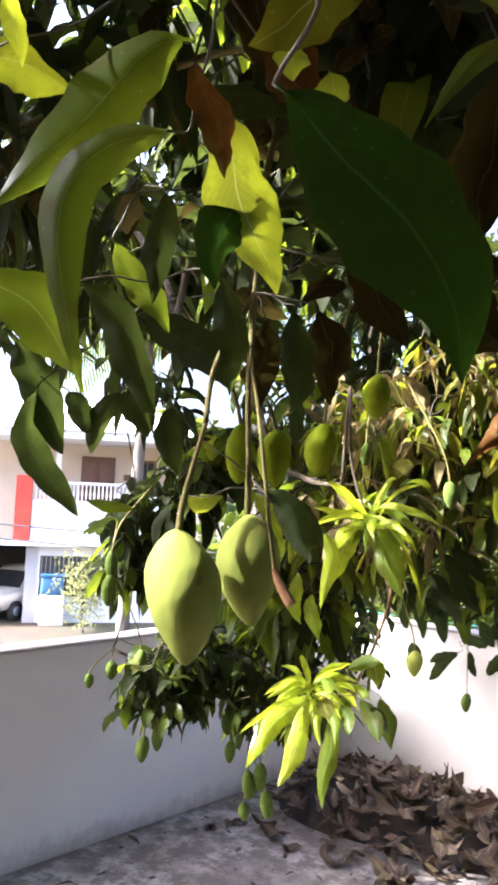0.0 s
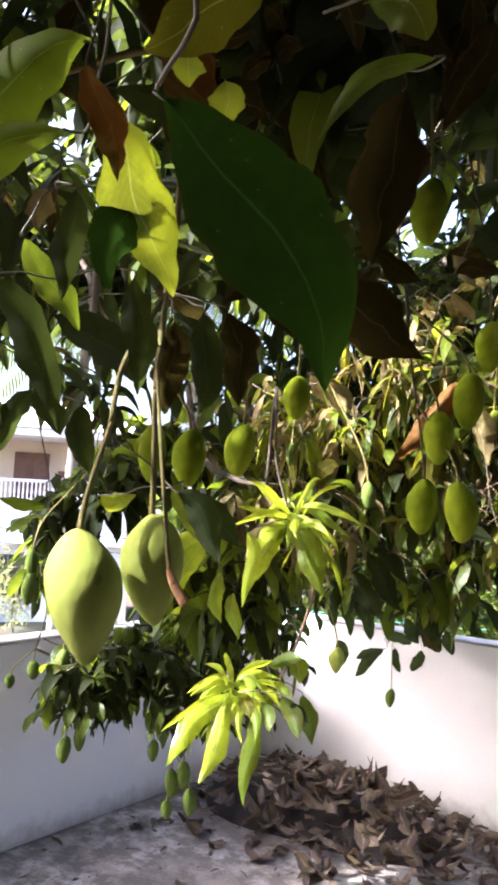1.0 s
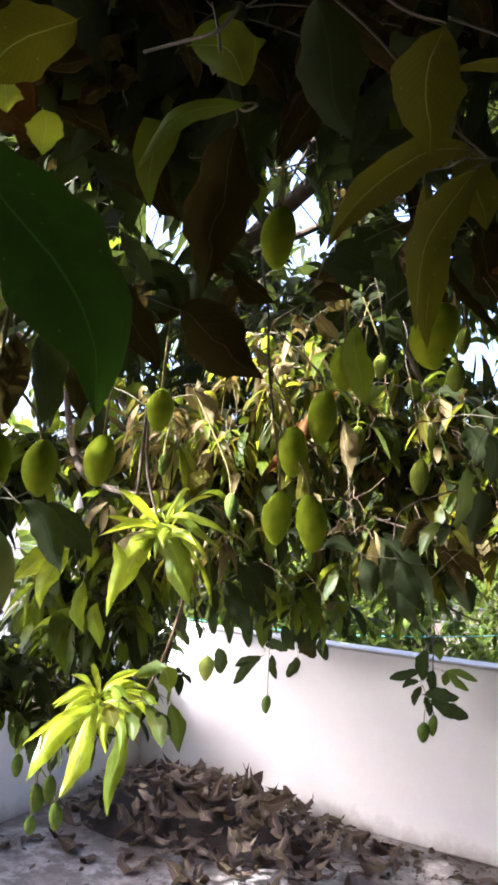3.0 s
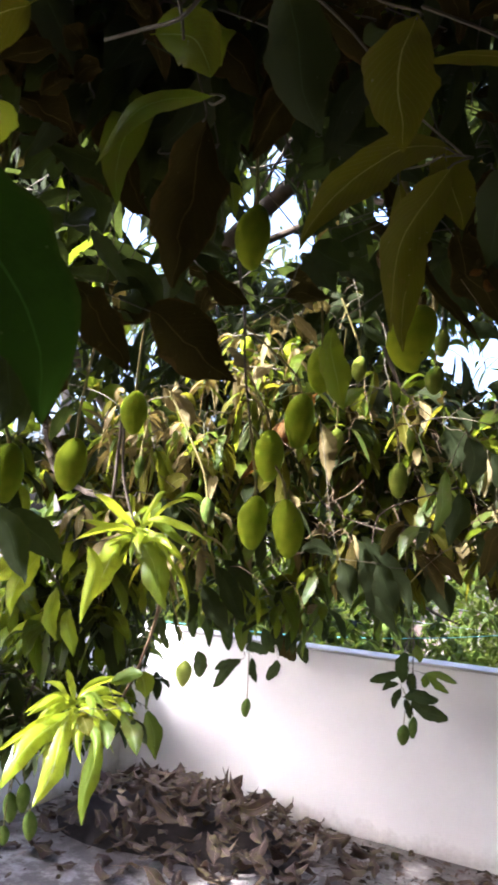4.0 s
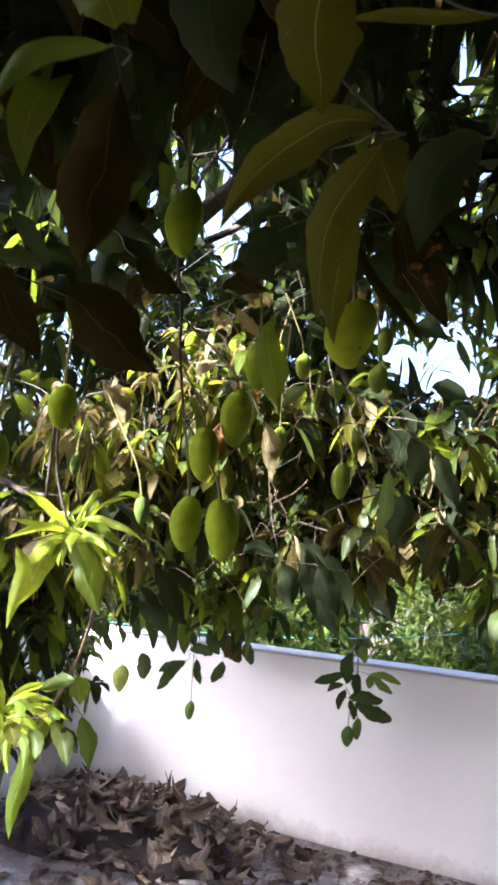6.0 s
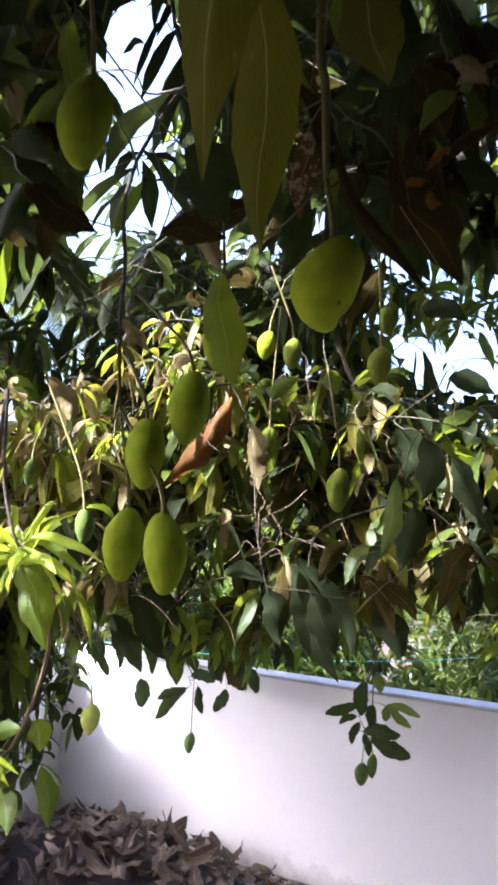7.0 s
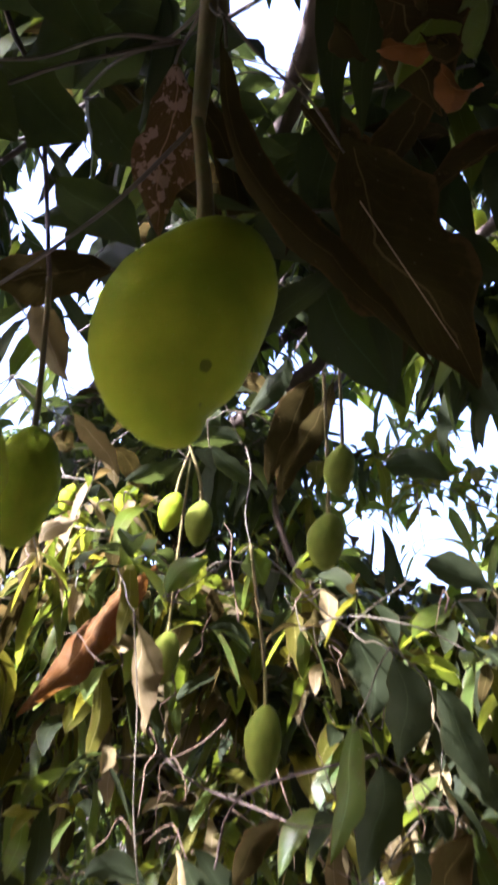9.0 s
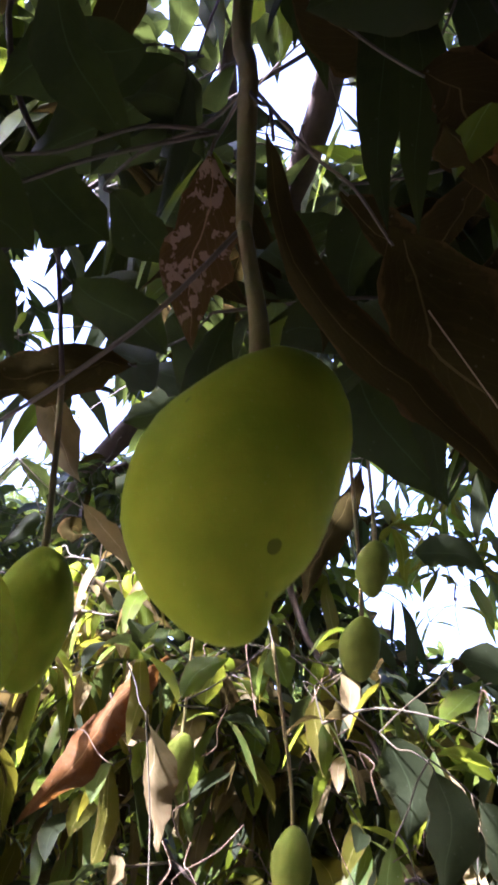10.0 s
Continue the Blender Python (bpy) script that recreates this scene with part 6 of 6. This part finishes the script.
for i in range(900):                  # dirt and crumbs swept along the foot of the wall
    x, y = r2.uniform(-2.6, 2.2), WY - 0.03 - abs(r2.gauss(0, 0.30))
    ln = r2.choice((0.008, 0.012, 0.018, 0.03, 0.05))
    g = r2.uniform(0, 6.28)
    d = Vector((math.cos(g), math.sin(g), 0)) * ln
    p = Vector((x, y, 0.005))
    litter.add(*leaf_geom(p - d / 2, p + Vector((0, 0, r2.uniform(0.1, 0.5) * ln)), p + d / 2, ln * r2.uniform(0.4, 0.9), (r2.gauss(0, 0.4), r2.gauss(0, 0.4), 1), 3, 0.4, 0.05, r2.uniform(-1, 1), 0.05, 3, i))
for i in range(170):                  # shed twigs
    x, y = r2.uniform(WX + 0.1, 1.2), r2.uniform(1.6, WY - 0.1)
    g, ln = r2.uniform(0, 6.28), r2.uniform(0.03, 0.12)
    d = Vector((math.cos(g), math.sin(g), 0)) * ln
    p = Vector((x, y, 0.004))
    litter.add(*tube_geom([p - d / 2, p + d.cross(Vector((0, 0, 1))) * r2.uniform(-0.25, 0.25), p + d / 2 + Vector((0, 0, 0.004))], 0.0018, 0.0010, 4, 2))
tagged(new("leaf_litter", litter.mesh("leaf_litter", LEAF_FALLEN)), "scattered crumbs of dry leaf on the concrete", "leaf litter", kind="stuff")
for top, ln in [((-1.644, 3.649, -0.037), 0.035), ((-1.838, 3.539, -0.030), 0.04), ((-1.663, 3.607, -0.053), 0.045)]:
    ob = tagged(new("fallen_mango", mango_mesh(5).mesh("fallen_mango", MANGO_DARK)), "small fallen mango lying on the floor by the leaves", "mango")
    ob.matrix_basis = pose(top[0], top[1], ln * 0.33 + 0.004, 90, 20, 200 * ln) @ Matrix.Diagonal((ln, ln, ln, 1))

# ---- trees and shrubs in the garden outside ----
TRUNK = surface("garden_bark", (0.035, 0.028, 0.018), (0.07, 0.055, 0.038), 5, 0.9, (0.035, 0.03, 0.022), 40, 0.6)


def garden_tree(name, x, y, base_z, top_z, radius, sprays, size, label, mat=None, seed=1, category="tree", low=0.35, flat=1.0, open_sky=True):
    """A tree or shrub: tapered trunk, limbs and a crown of many loose leaves with gaps."""
    r = random.Random(seed)
    ob = tagged(new(name, None), label, category)
    ob.location = (x, y, GROUND)
    h, z0 = top_z - GROUND, base_z - GROUND
    b = Bunch()
    lean = Vector((r.gauss(0, 0.06), r.gauss(0, 0.06), 0)) * h
    b.add(*tube_geom([(0, 0, -0.05), tuple(lean * 0.3 + Vector((0, 0, z0 * 0.5))), tuple(lean * 0.7 + Vector((0, 0, z0))), tuple(lean + Vector((0, 0, h * 0.85)))], 0.012 * h + 0.02, 0.01, 7, 4, 0.2))
    part("trunk", b, TRUNK, ob)
    cr, tw = {"c": (Bunch(), mat or LEAF_FAR)}, Bunch()
    for i in range(sprays):
        v = rand_dir(r) * r.random() ** 0.45
        lump = 0.75 + 0.5 * noise.noise(Vector((v.x * 2 + seed, v.y * 2, v.z * 2)))
        p = Vector((v.x * radius * lump, v.y * radius * lump, (z0 + h) / 2 + v.z * (h - z0) / 2 * (0.8 + 0.4 * lump))) + lean * 0.6
        wp = p + ob.location
        if wp.y < WY + 0.35 and wp.x > WX - 0.4:
            continue
        if open_sky and not free_of_gaps(wp, 0.0) and r.random() < 0.6:
            continue
        axis = (rand_dir(r) + Vector((0, 0, 0.25))).normalized()
        if i % 4 == 0:
            tw.add(*tube_geom([(lean.x * 0.6, lean.y * 0.6, p.z * 0.75 + z0 * 0.1), p * 0.6 + Vector((0, 0, p.z * 0.35)), p], 0.012 if category == "tree" else 0.006, 0.002, 4, 3))
        for k in range(r.randint(6, 9)):
            way = (axis + rand_dir(r) * 0.9).normalized()
            ln = size * r.uniform(0.6, 1.2)
            cr["c"][0].add(*leaf_geom(p, p + way * ln * 0.5, p + way * ln * 0.9 + Vector((0, 0, -ln * r.uniform(0, 0.6))), ln * r.uniform(0.26, 0.42), Vector((0, 0, 1)) + rand_dir(r) * 0.7, 4, 0.3, 0, 0.3, 0.05, 3))
    part("crown", cr["c"][0], cr["c"][1], ob, kind="stuff")
    part("branch", tw, TRUNK, ob, kind="stuff")
    return ob


SHRUB = "leafy green shrub behind the parapet"
shrubs = [(-1.3, 5.6, 0.0, 1.5, 0.8, 70), (0.0, 5.3, 0.0, 1.25, 0.8, 80), (1.2, 5.1, -0.2, 1.1, 0.9, 90), (2.4, 5.4, -0.2, 1.5, 1.0, 90), (-0.6, 6.9, 0.0, 1.9, 1.1, 90), (1.6, 7.2, 0.0, 1.7, 1.2, 90), (3.6, 7.5, 0.0, 2.0, 1.3, 90), (0.4, 8.8, 0.0, 2.1, 1.3, 90), (-2.4, 6.2, -0.6, 1.3, 0.9, 90), (-4.3, 6.6, -1.0, 1.0, 1.0, 90), (-5.6, 5.2, -1.6, 0.2, 1.0, 80), (-1.0, 5.0, -0.4, 0.9, 0.6, 60), (0.8, 6.2, -0.4, 1.4, 0.8, 70), (-3.9, 8.2, -1, 1.4, 1.2, 90), (0.4, 4.95, -0.2, 1.05, 0.5, 60), (1.9, 4.95, -0.2, 1.15, 0.5, 60), (-1.9, 5.1, -0.2, 1.1, 0.5, 60), (-0.5, 4.85, -0.1, 1.2, 0.5, 60), (-2.6, 4.9, -0.2, 1.1, 0.45, 60), (1.2, 4.85, -0.1, 1.2, 0.5, 60), (3.0, 5.9, -0.2, 1.4, 0.8, 70), (-0.1, 6.1, -0.6, 1.5, 0.9, 110), (0.7, 5.5, -0.6, 1.25, 0.7, 100), (-0.9, 7.6, -0.8, 1.6, 1.2, 120), (-2.0, 7.4, -0.8, 1.6, 1.1, 110), (0.9, 8.0, -0.6, 1.8, 1.2, 110), (-1.5, 9.4, -0.6, 2.0, 1.5, 110), (-4.022, 6.06, -1.0, 1.81, 1.1, 150), (-3.192, 6.129, -1.0, 1.50, 0.9, 120)]
for i, (x, y, z0, z1, rad, k) in enumerate(shrubs):
    garden_tree("shrub", x, y, z0, z1, rad, int(k * 3.2), 0.14, SHRUB, LEAF_FAR, 40 + i, "shrub", open_sky=False)
TREE = "broad green garden tree beyond the terrace"
trees = [(-3.5, 9.5, 0.5, 4.6, 1.9, 190), (-0.5, 12, 0.5, 4.4, 2.2, 190), (3.0, 12.5, 0.2, 4.2, 2.3, 190), (6.5, 12, 0.2, 5.4, 2.4, 190), (-6.5, 14, 0.5, 6.0, 2.4, 200), (5.5, 8.5, 0.0, 3.6, 1.5, 140), (-9.5, 13.0, 0.4, 6.0, 2.2, 160)]
for i, (x, y, z0, z1, rad, k) in enumerate(trees):
    garden_tree("tree", x, y, z0, z1, rad, k, 0.36, TREE, LEAF_FAR, 60 + i)
# woods far off close the horizon
woods = Bunch()
r3 = random.Random(5)
for i in range(5200):
    g = r3.uniform(-1.3, 2.3)
    d = r3.uniform(38, 60)
    p = Vector((-d * math.sin(g), d * math.cos(g), GROUND + r3.random() ** 1.4 * (6.5 + 2.5 * math.sin(g * 9) + 1.5 * math.sin(g * 23))))
    way = rand_dir(r3)
    woods.add(*leaf_geom(p, p + way * 0.8, p + way * 1.6 + Vector((0, 0, -0.5)), 1.1, rand_dir(r3), 3, 0.3, 0, 0.3, 0.02, 3))
tagged(new("far_woods", woods.mesh("far_woods", LEAF_FAR)), "far green woods along the horizon", "woods", kind="stuff")

# ---- coconut palm ----
def palm(x, y, top, lean, seed, label):
    r = random.Random(seed)
    ob = tagged(new("palm_tree", None), label, "palm tree")
    ob.location = (x, y, GROUND)
    h = top - GROUND
    head = Vector((lean[0], lean[1], h))
    tb = Bunch()
    v, f = tube_geom([(0, 0, -0.05), tuple(head * 0.35 + Vector((0.05, 0, 0))), tuple(head * 0.7), tuple(head)], 0.13, 0.09, 10, 14)
    for k in range(len(v)):       # leaf-scar rings
        ring = (k // 10) % 2
        c = Vector((head.x * v[k].z / h, head.y * v[k].z / h, v[k].z))
        v[k] = c + (v[k] - c) * (1.09 if ring else 0.96)
    tb.add(v, f)
    part("trunk", tb, PALM_BARK, ob)
    for i in range(16):
        g = 2.399 * i
        up = r.uniform(0.1, 0.9)
        out = Vector((math.cos(g), math.sin(g), 0))
        ln = r.uniform(2.2, 3.0)
        p0, p1, p2 = head, head + out * ln * 0.5 + Vector((0, 0, ln * up * 0.6)), head + out * ln + Vector((0, 0, ln * (up - 0.95) * 0.8))
        fb = Bunch()
        fb.add(*tube_geom([p0, p0.lerp(p1, 0.55), p1.lerp(p2, 0.4), p2], 0.03, 0.006, 4, 4))
        for k in range(34):
            s = 0.12 + 0.86 * k / 33
            q = p0 * (1 - s) ** 2 + p1 * 2 * s * (1 - s) + p2 * s * s
            tan = ((p1 - p0) * (1 - s) + (p2 - p1) * s).normalized()
            for sgn in (-1, 1):
                sd = tan.cross(Vector((0, 0, 1))).normalized() * sgn
                ll = 0.75 * math.sin(math.pi * (0.12 + 0.8 * s)) + 0.1
                fb.add(*leaf_geom(q, q + sd * ll * 0.5 + tan * 0.15, q + sd * ll * 0.8 + tan * 0.3 + Vector((0, 0, -ll * 0.5)), 0.05, Vector((0, 0, 1)), 3, 0.4, 0, 0, 0.02, 3))
        part("frond", fb, LEAF_FAR, ob)
    return ob


palm(*(-11.509, 8.557, -0.128)[:2], 5.2, (0.25, 0.35), 3, "tall coconut palm with a grey ringed trunk")
palm(*(-9.083, 9.825, 2.380)[:2], 6.0, (-0.3, 0.2), 8, "coconut palm rising behind the mango tree")

# ---- the house across the lane ----
WHITE = surface("house_white", (0.76, 0.77, 0.80), (0.82, 0.83, 0.85), 0.8, 0.8, (0.6, 0.6, 0.6), 12, 0.1)
BEIGE = surface("house_beige", (0.66, 0.55, 0.42), (0.72, 0.62, 0.48), 0.8, 0.85, (0.5, 0.42, 0.32), 12, 0.1)
TEAK = surface("brown_door", (0.13, 0.06, 0.035), (0.20, 0.10, 0.06), 2, 0.5, (0.08, 0.04, 0.02), 20, 0.1)
GLASS = surface("window_glass", (0.03, 0.035, 0.04), (0.05, 0.055, 0.06), 1, 0.1)
ROOF = surface("roof_sheet", (0.62, 0.66, 0.66), (0.72, 0.75, 0.75), 0.6, 0.6, (0.45, 0.5, 0.5), 10, 0.1)
STEEL = surface("grille_steel", (0.25, 0.27, 0.3), (0.35, 0.36, 0.38), 3, 0.5, None, 30, 0.1, 0.6)
# near black: the shade inside the carport is put into this colour
CARPORT_SHADE = surface("carport_shade", (0.03, 0.028, 0.028), (0.05, 0.047, 0.045), 1, 0.9)
HOUSE = Matrix.Translation((-23.6, 14.9, 0)) @ Matrix(((0.527, -0.850, 0, 0), (0.850, 0.527, 0, 0), (0, 0, 1, 0), (0, 0, 0, 1)))
house = tagged(new("house", None), "two-storey white house with a balcony and carport", "house")
house.matrix_basis = HOUSE
G = GROUND
part("wall", boxed((-1.36, 0, G), (4.6, 0.2, 0.05)), WHITE, house, smooth=False)
bm = boxed((-1.36, 0, G), (-0.92, 0.22, 0.06))
part("pillar", bm, WHITE, house, smooth=False)
part("wall", boxed((-6.2, 4.0, G), (4.6, 4.2, 3.9)), CARPORT_SHADE, house, "back wall of the carport, coloured dark for the shade inside", smooth=False)
part("slab", boxed((-6.2, -0.5, 0.06), (4.6, 4.2, 0.22), 0.02), WHITE, house, "projecting white floor slab", smooth=False)
part("parapet", boxed((-1.25, -0.06, 0.23), (4.6, 0.1, 1.72)), WHITE, house, smooth=False)
part("pillar", boxed((-1.85, -0.15, 0.23), (-1.28, 0.3, 2.6), 0.02), GROUT, house, "red tiled pillar", smooth=False)
part("wall", boxed((-6.2, 1.6, 0.23), (4.6, 1.8, 3.95)), BEIGE, house, "beige wall at the back of the balcony", smooth=False)
part("wall", boxed((4.6, 0, G), (4.8, 4.2, 3.95)), BEIGE, house, smooth=False)
part("wall", boxed((-6.4, 0, G), (-6.2, 4.2, 3.95)), WHITE, house, smooth=False)
part("eave", boxed((-6.6, -0.9, 3.96), (5.0, 4.4, 4.25), 0.03), WHITE, house, smooth=False)
rb = bmesh.new()
vs = [rb.verts.new(p) for p in ((-6.8, -1.0, 4.26), (5.2, -1.0, 4.26), (5.2, 4.6, 4.26), (-6.8, 4.6, 4.26), (-4.5, 1.8, 5.6), (3.0, 1.8, 5.6))]
for f in ((0, 1, 5, 4), (1, 2, 5), (2, 3, 4, 5), (3, 0, 4), (3, 2, 1, 0)):
    rb.faces.new([vs[i] for i in f])
part("roof", rb, ROOF, house, "pale sheet roof", smooth=False)
for x0 in (-0.5, 3.9):
    part("pillar", boxed((x0, -0.04, 1.74), (x0 + 0.2, 0.16, 3.95), 0.02), WHITE, house, smooth=False)
part("rail", boxed((-1.25, -0.07, 2.33), (4.6, 0.11, 2.43), 0.01), WHITE, house, smooth=False)
bb = Bunch()
prof = [(0.035, 0), (0.035, 0.06), (0.022, 0.1), (0.045, 0.24), (0.03, 0.4), (0.022, 0.5), (0.035, 0.55), (0.035, 0.61)]
bv, bf = [], []
for rr, zz in prof:
    bv += [Vector((rr * math.cos(k * math.pi / 4), rr * math.sin(k * math.pi / 4), zz)) for k in range(8)]
for j in range(len(prof) - 1):
    bf += [(j * 8 + k, j * 8 + (k + 1) % 8, j * 8 + 8 + (k + 1) % 8, j * 8 + 8 + k) for k in range(8)]
bb.add(bv, bf)
BALUSTER = bb.mesh("baluster", WHITE)
for k in range(38):
    ob = part("baluster", BALUSTER, WHITE, house)
    ob.location = (-1.15 + 0.15 * k, 0.02, 1.72)
door = part("door", boxed((0.45, 1.5, 0.25), (1.75, 1.6, 3.5), 0.01), TEAK, house, "brown wooden double door", smooth=False)
part("panel", boxed((0.55, 1.46, 0.4), (1.05, 1.5, 3.35), 0.01), TEAK, door, smooth=False)
part("panel", boxed((1.15, 1.46, 0.4), (1.65, 1.5, 3.35), 0.01), TEAK, door, smooth=False)
win = part("window", boxed((2.65, 1.54, 1.75), (3.4, 1.6, 3.45)), TEAK, house, "dark wood-framed window", smooth=False)
part("pane", boxed((2.75, 1.52, 1.85), (3.0, 1.54, 3.35)), GLASS, win, smooth=False)
part("pane", boxed((3.05, 1.52, 1.85), (3.3, 1.54, 3.35)), GLASS, win, smooth=False)
part("plaque", boxed((2.1, 1.56, 2.6), (2.4, 1.6, 2.85)), TEAK, house, smooth=False)
grille = part("window", boxed((-0.85, -0.03, -1.75), (1.6, 0.0, -0.3)), GLASS, house, "barred ground-floor window", smooth=False)
for k in range(16):
    part("bar", boxed((-0.8 + 0.155 * k, -0.08, -1.72), (-0.775 + 0.155 * k, -0.05, -0.33)), STEEL, grille, smooth=False)
# car in the carport
SILVER = surface("car_paint", (0.62, 0.57, 0.50), (0.66, 0.61, 0.54), 1, 0.3, (0.5, 0.46, 0.4), 30, 0.02, 0.3)
RUBBER = surface("tyre", (0.02, 0.02, 0.02), (0.04, 0.04, 0.04), 5, 0.8)
LAMP = surface("headlamp_glass", (0.75, 0.76, 0.78), (0.85, 0.86, 0.88), 5, 0.15)
car = tagged(new("car", None), "beige boxy car parked in the carport", "car")
car.matrix_basis = HOUSE @ pose(-2.75, 0.35, G, 0, 0, -40)
cb = bmesh.new()
out = [(-0.0, 0.42), (0.0, 0.85), (0.12, 1.02), (1.05, 1.12), (1.55, 1.80), (1.8, 1.88), (4.0, 1.88), (4.15, 1.1), (4.2, 0.42)]
lv = [cb.verts.new((-0.82, y, z)) for y, z in out]
rv = [cb.verts.new((0.82, y, z)) for y, z in out]
cb.faces.new(lv)
cb.faces.new(rv[::-1])
for i in range(len(out)):
    j = (i + 1) % len(out)
    cb.faces.new((lv[i], rv[i], rv[j], lv[j]))
bmesh.ops.recalc_face_normals(cb, faces=cb.faces)
bmesh.ops.bevel(cb, geom=list(cb.edges), offset=0.05, segments=3, affect="EDGES")
body = part("body", cb, SILVER, car)
wsb = bmesh.new()
wv = [wsb.verts.new(p) for p in ((-0.72, 1.03, 1.16), (0.72, 1.03, 1.16), (0.68, 1.44, 1.74), (-0.68, 1.44, 1.74))]
wsb.faces.new(wv)
bmesh.ops.solidify(wsb, geom=list(wsb.faces), thickness=0.03)
part("windscreen", wsb, GLASS, car, smooth=False)
part("window", boxed((0.80, 1.75, 1.2), (0.835, 2.9, 1.72)), GLASS, car, smooth=False)
part("bumper", boxed((-0.86, -0.12, 0.38), (0.86, 0.05, 0.58), 0.03), STEEL, car, smooth=False)
part("grille", boxed((-0.42, -0.03, 0.66), (0.42, 0.02, 0.86), 0.01), RUBBER, car, smooth=False)
for x in (-0.62, 0.62):
    part("headlight", boxed((x - 0.16, -0.04, 0.66), (x + 0.16, 0.03, 0.86), 0.02), LAMP, car, smooth=False)
for x in (-0.80, 0.80):
    for y in (0.75, 3.3):
        wb = bmesh.new()
        bmesh.ops.create_cone(wb, cap_ends=True, segments=24, radius1=0.36, radius2=0.36, depth=0.22, matrix=pose(x, y, 0.36, 0, 90, 0))
        bmesh.ops.bevel(wb, geom=[e for e in wb.edges if len(e.link_faces) == 2 and e.calc_face_angle() > 0.8], offset=0.04, segments=2, affect="EDGES")
        wheel = part("wheel", wb, RUBBER, car)
        hb = bmesh.new()
        bmesh.ops.create_cone(hb, cap_ends=True, segments=18, radius1=0.20, radius2=0.17, depth=0.26, matrix=pose(x, y, 0.36, 0, 90, 0))
        part("rim", hb, STEEL, wheel)
BLUE = surface("blue_plastic", (0.05, 0.16, 0.34), (0.07, 0.20, 0.40), 2, 0.4)
tub = tagged(new("plastic_tank", None), "blue plastic tank against the house wall", "tank")
tub.matrix_basis = HOUSE @ pose(-0.35, -0.5, -2.69)
part("plinth", boxed((-0.42, -0.28, 0), (0.42, 0.28, 1.05), 0.02), WHITE, tub, "white masonry plinth")
part("body", boxed((-0.40, -0.28, 1.054), (0.40, 0.28, 1.68), 0.08), BLUE, tub)
part("lid", boxed((-0.44, -0.31, 1.684), (0.44, 0.31, 1.78), 0.03), BLUE, tub)
hx = HOUSE @ Vector((0.75, -2.2, 0))
garden_tree("shrub", hx.x, hx.y, -2.4, 0.0, 1.25, 620, 0.11, "pale yellow-green wispy shrub before the house", LEAF_PALE, 81, "shrub", open_sky=False)
# overhead wires
WIRE = surface("cable", (0.12, 0.13, 0.145), (0.18, 0.19, 0.20), 20, 0.6)
CYAN = surface("blue_cord", (0.10, 0.40, 0.42), (0.15, 0.48, 0.50), 20, 0.5)


def cable(a, c, sag, r, mat, label):
    b = Bunch()
    a, c = Vector(a), Vector(c)
    b.add(*tube_geom([a, a.lerp(c, 0.25) - Vector((0, 0, sag * 0.75)), a.lerp(c, 0.5) - Vector((0, 0, sag)), a.lerp(c, 0.75) - Vector((0, 0, sag * 0.75)), c], r, r, 5, 5))
    tagged(new("cable", b.mesh("cable", mat)), label, "cable", "wires beyond the terrace")


cable((-12.658, 2.351, 1.541), (-9.088, 14.361, 0.739), 0.05, 0.012, WIRE, "thin grey power line sagging over the lane")
cable((-12.652, 2.368, 1.340), (-9.071, 14.346, 0.402), 0.05, 0.012, WIRE, "thin grey power line sagging over the lane")
cable((-5.664, 3.992, 1.501), (1.064, 8.791, 0.754), 0.03, 0.003, WIRE, "pale wire strung beyond the parapet")
cable((-5.648, 4.009, 1.374), (1.038, 8.770, 0.577), 0.03, 0.003, WIRE, "pale wire strung beyond the parapet")
cable((-3.043, 4.653, 0.937), (0.285, 6.658, 1.156), 0.15, 0.003, CYAN, "thin turquoise cord strung beyond the parapet")


# ---- foliage and twigs of the tree, joined ----
for key, (bunch, mat) in FOLIAGE.items():
    part("foliage", bunch, mat, tree, kind="stuff")
part("twig", TWIGS, TWIG, tree, kind="stuff")
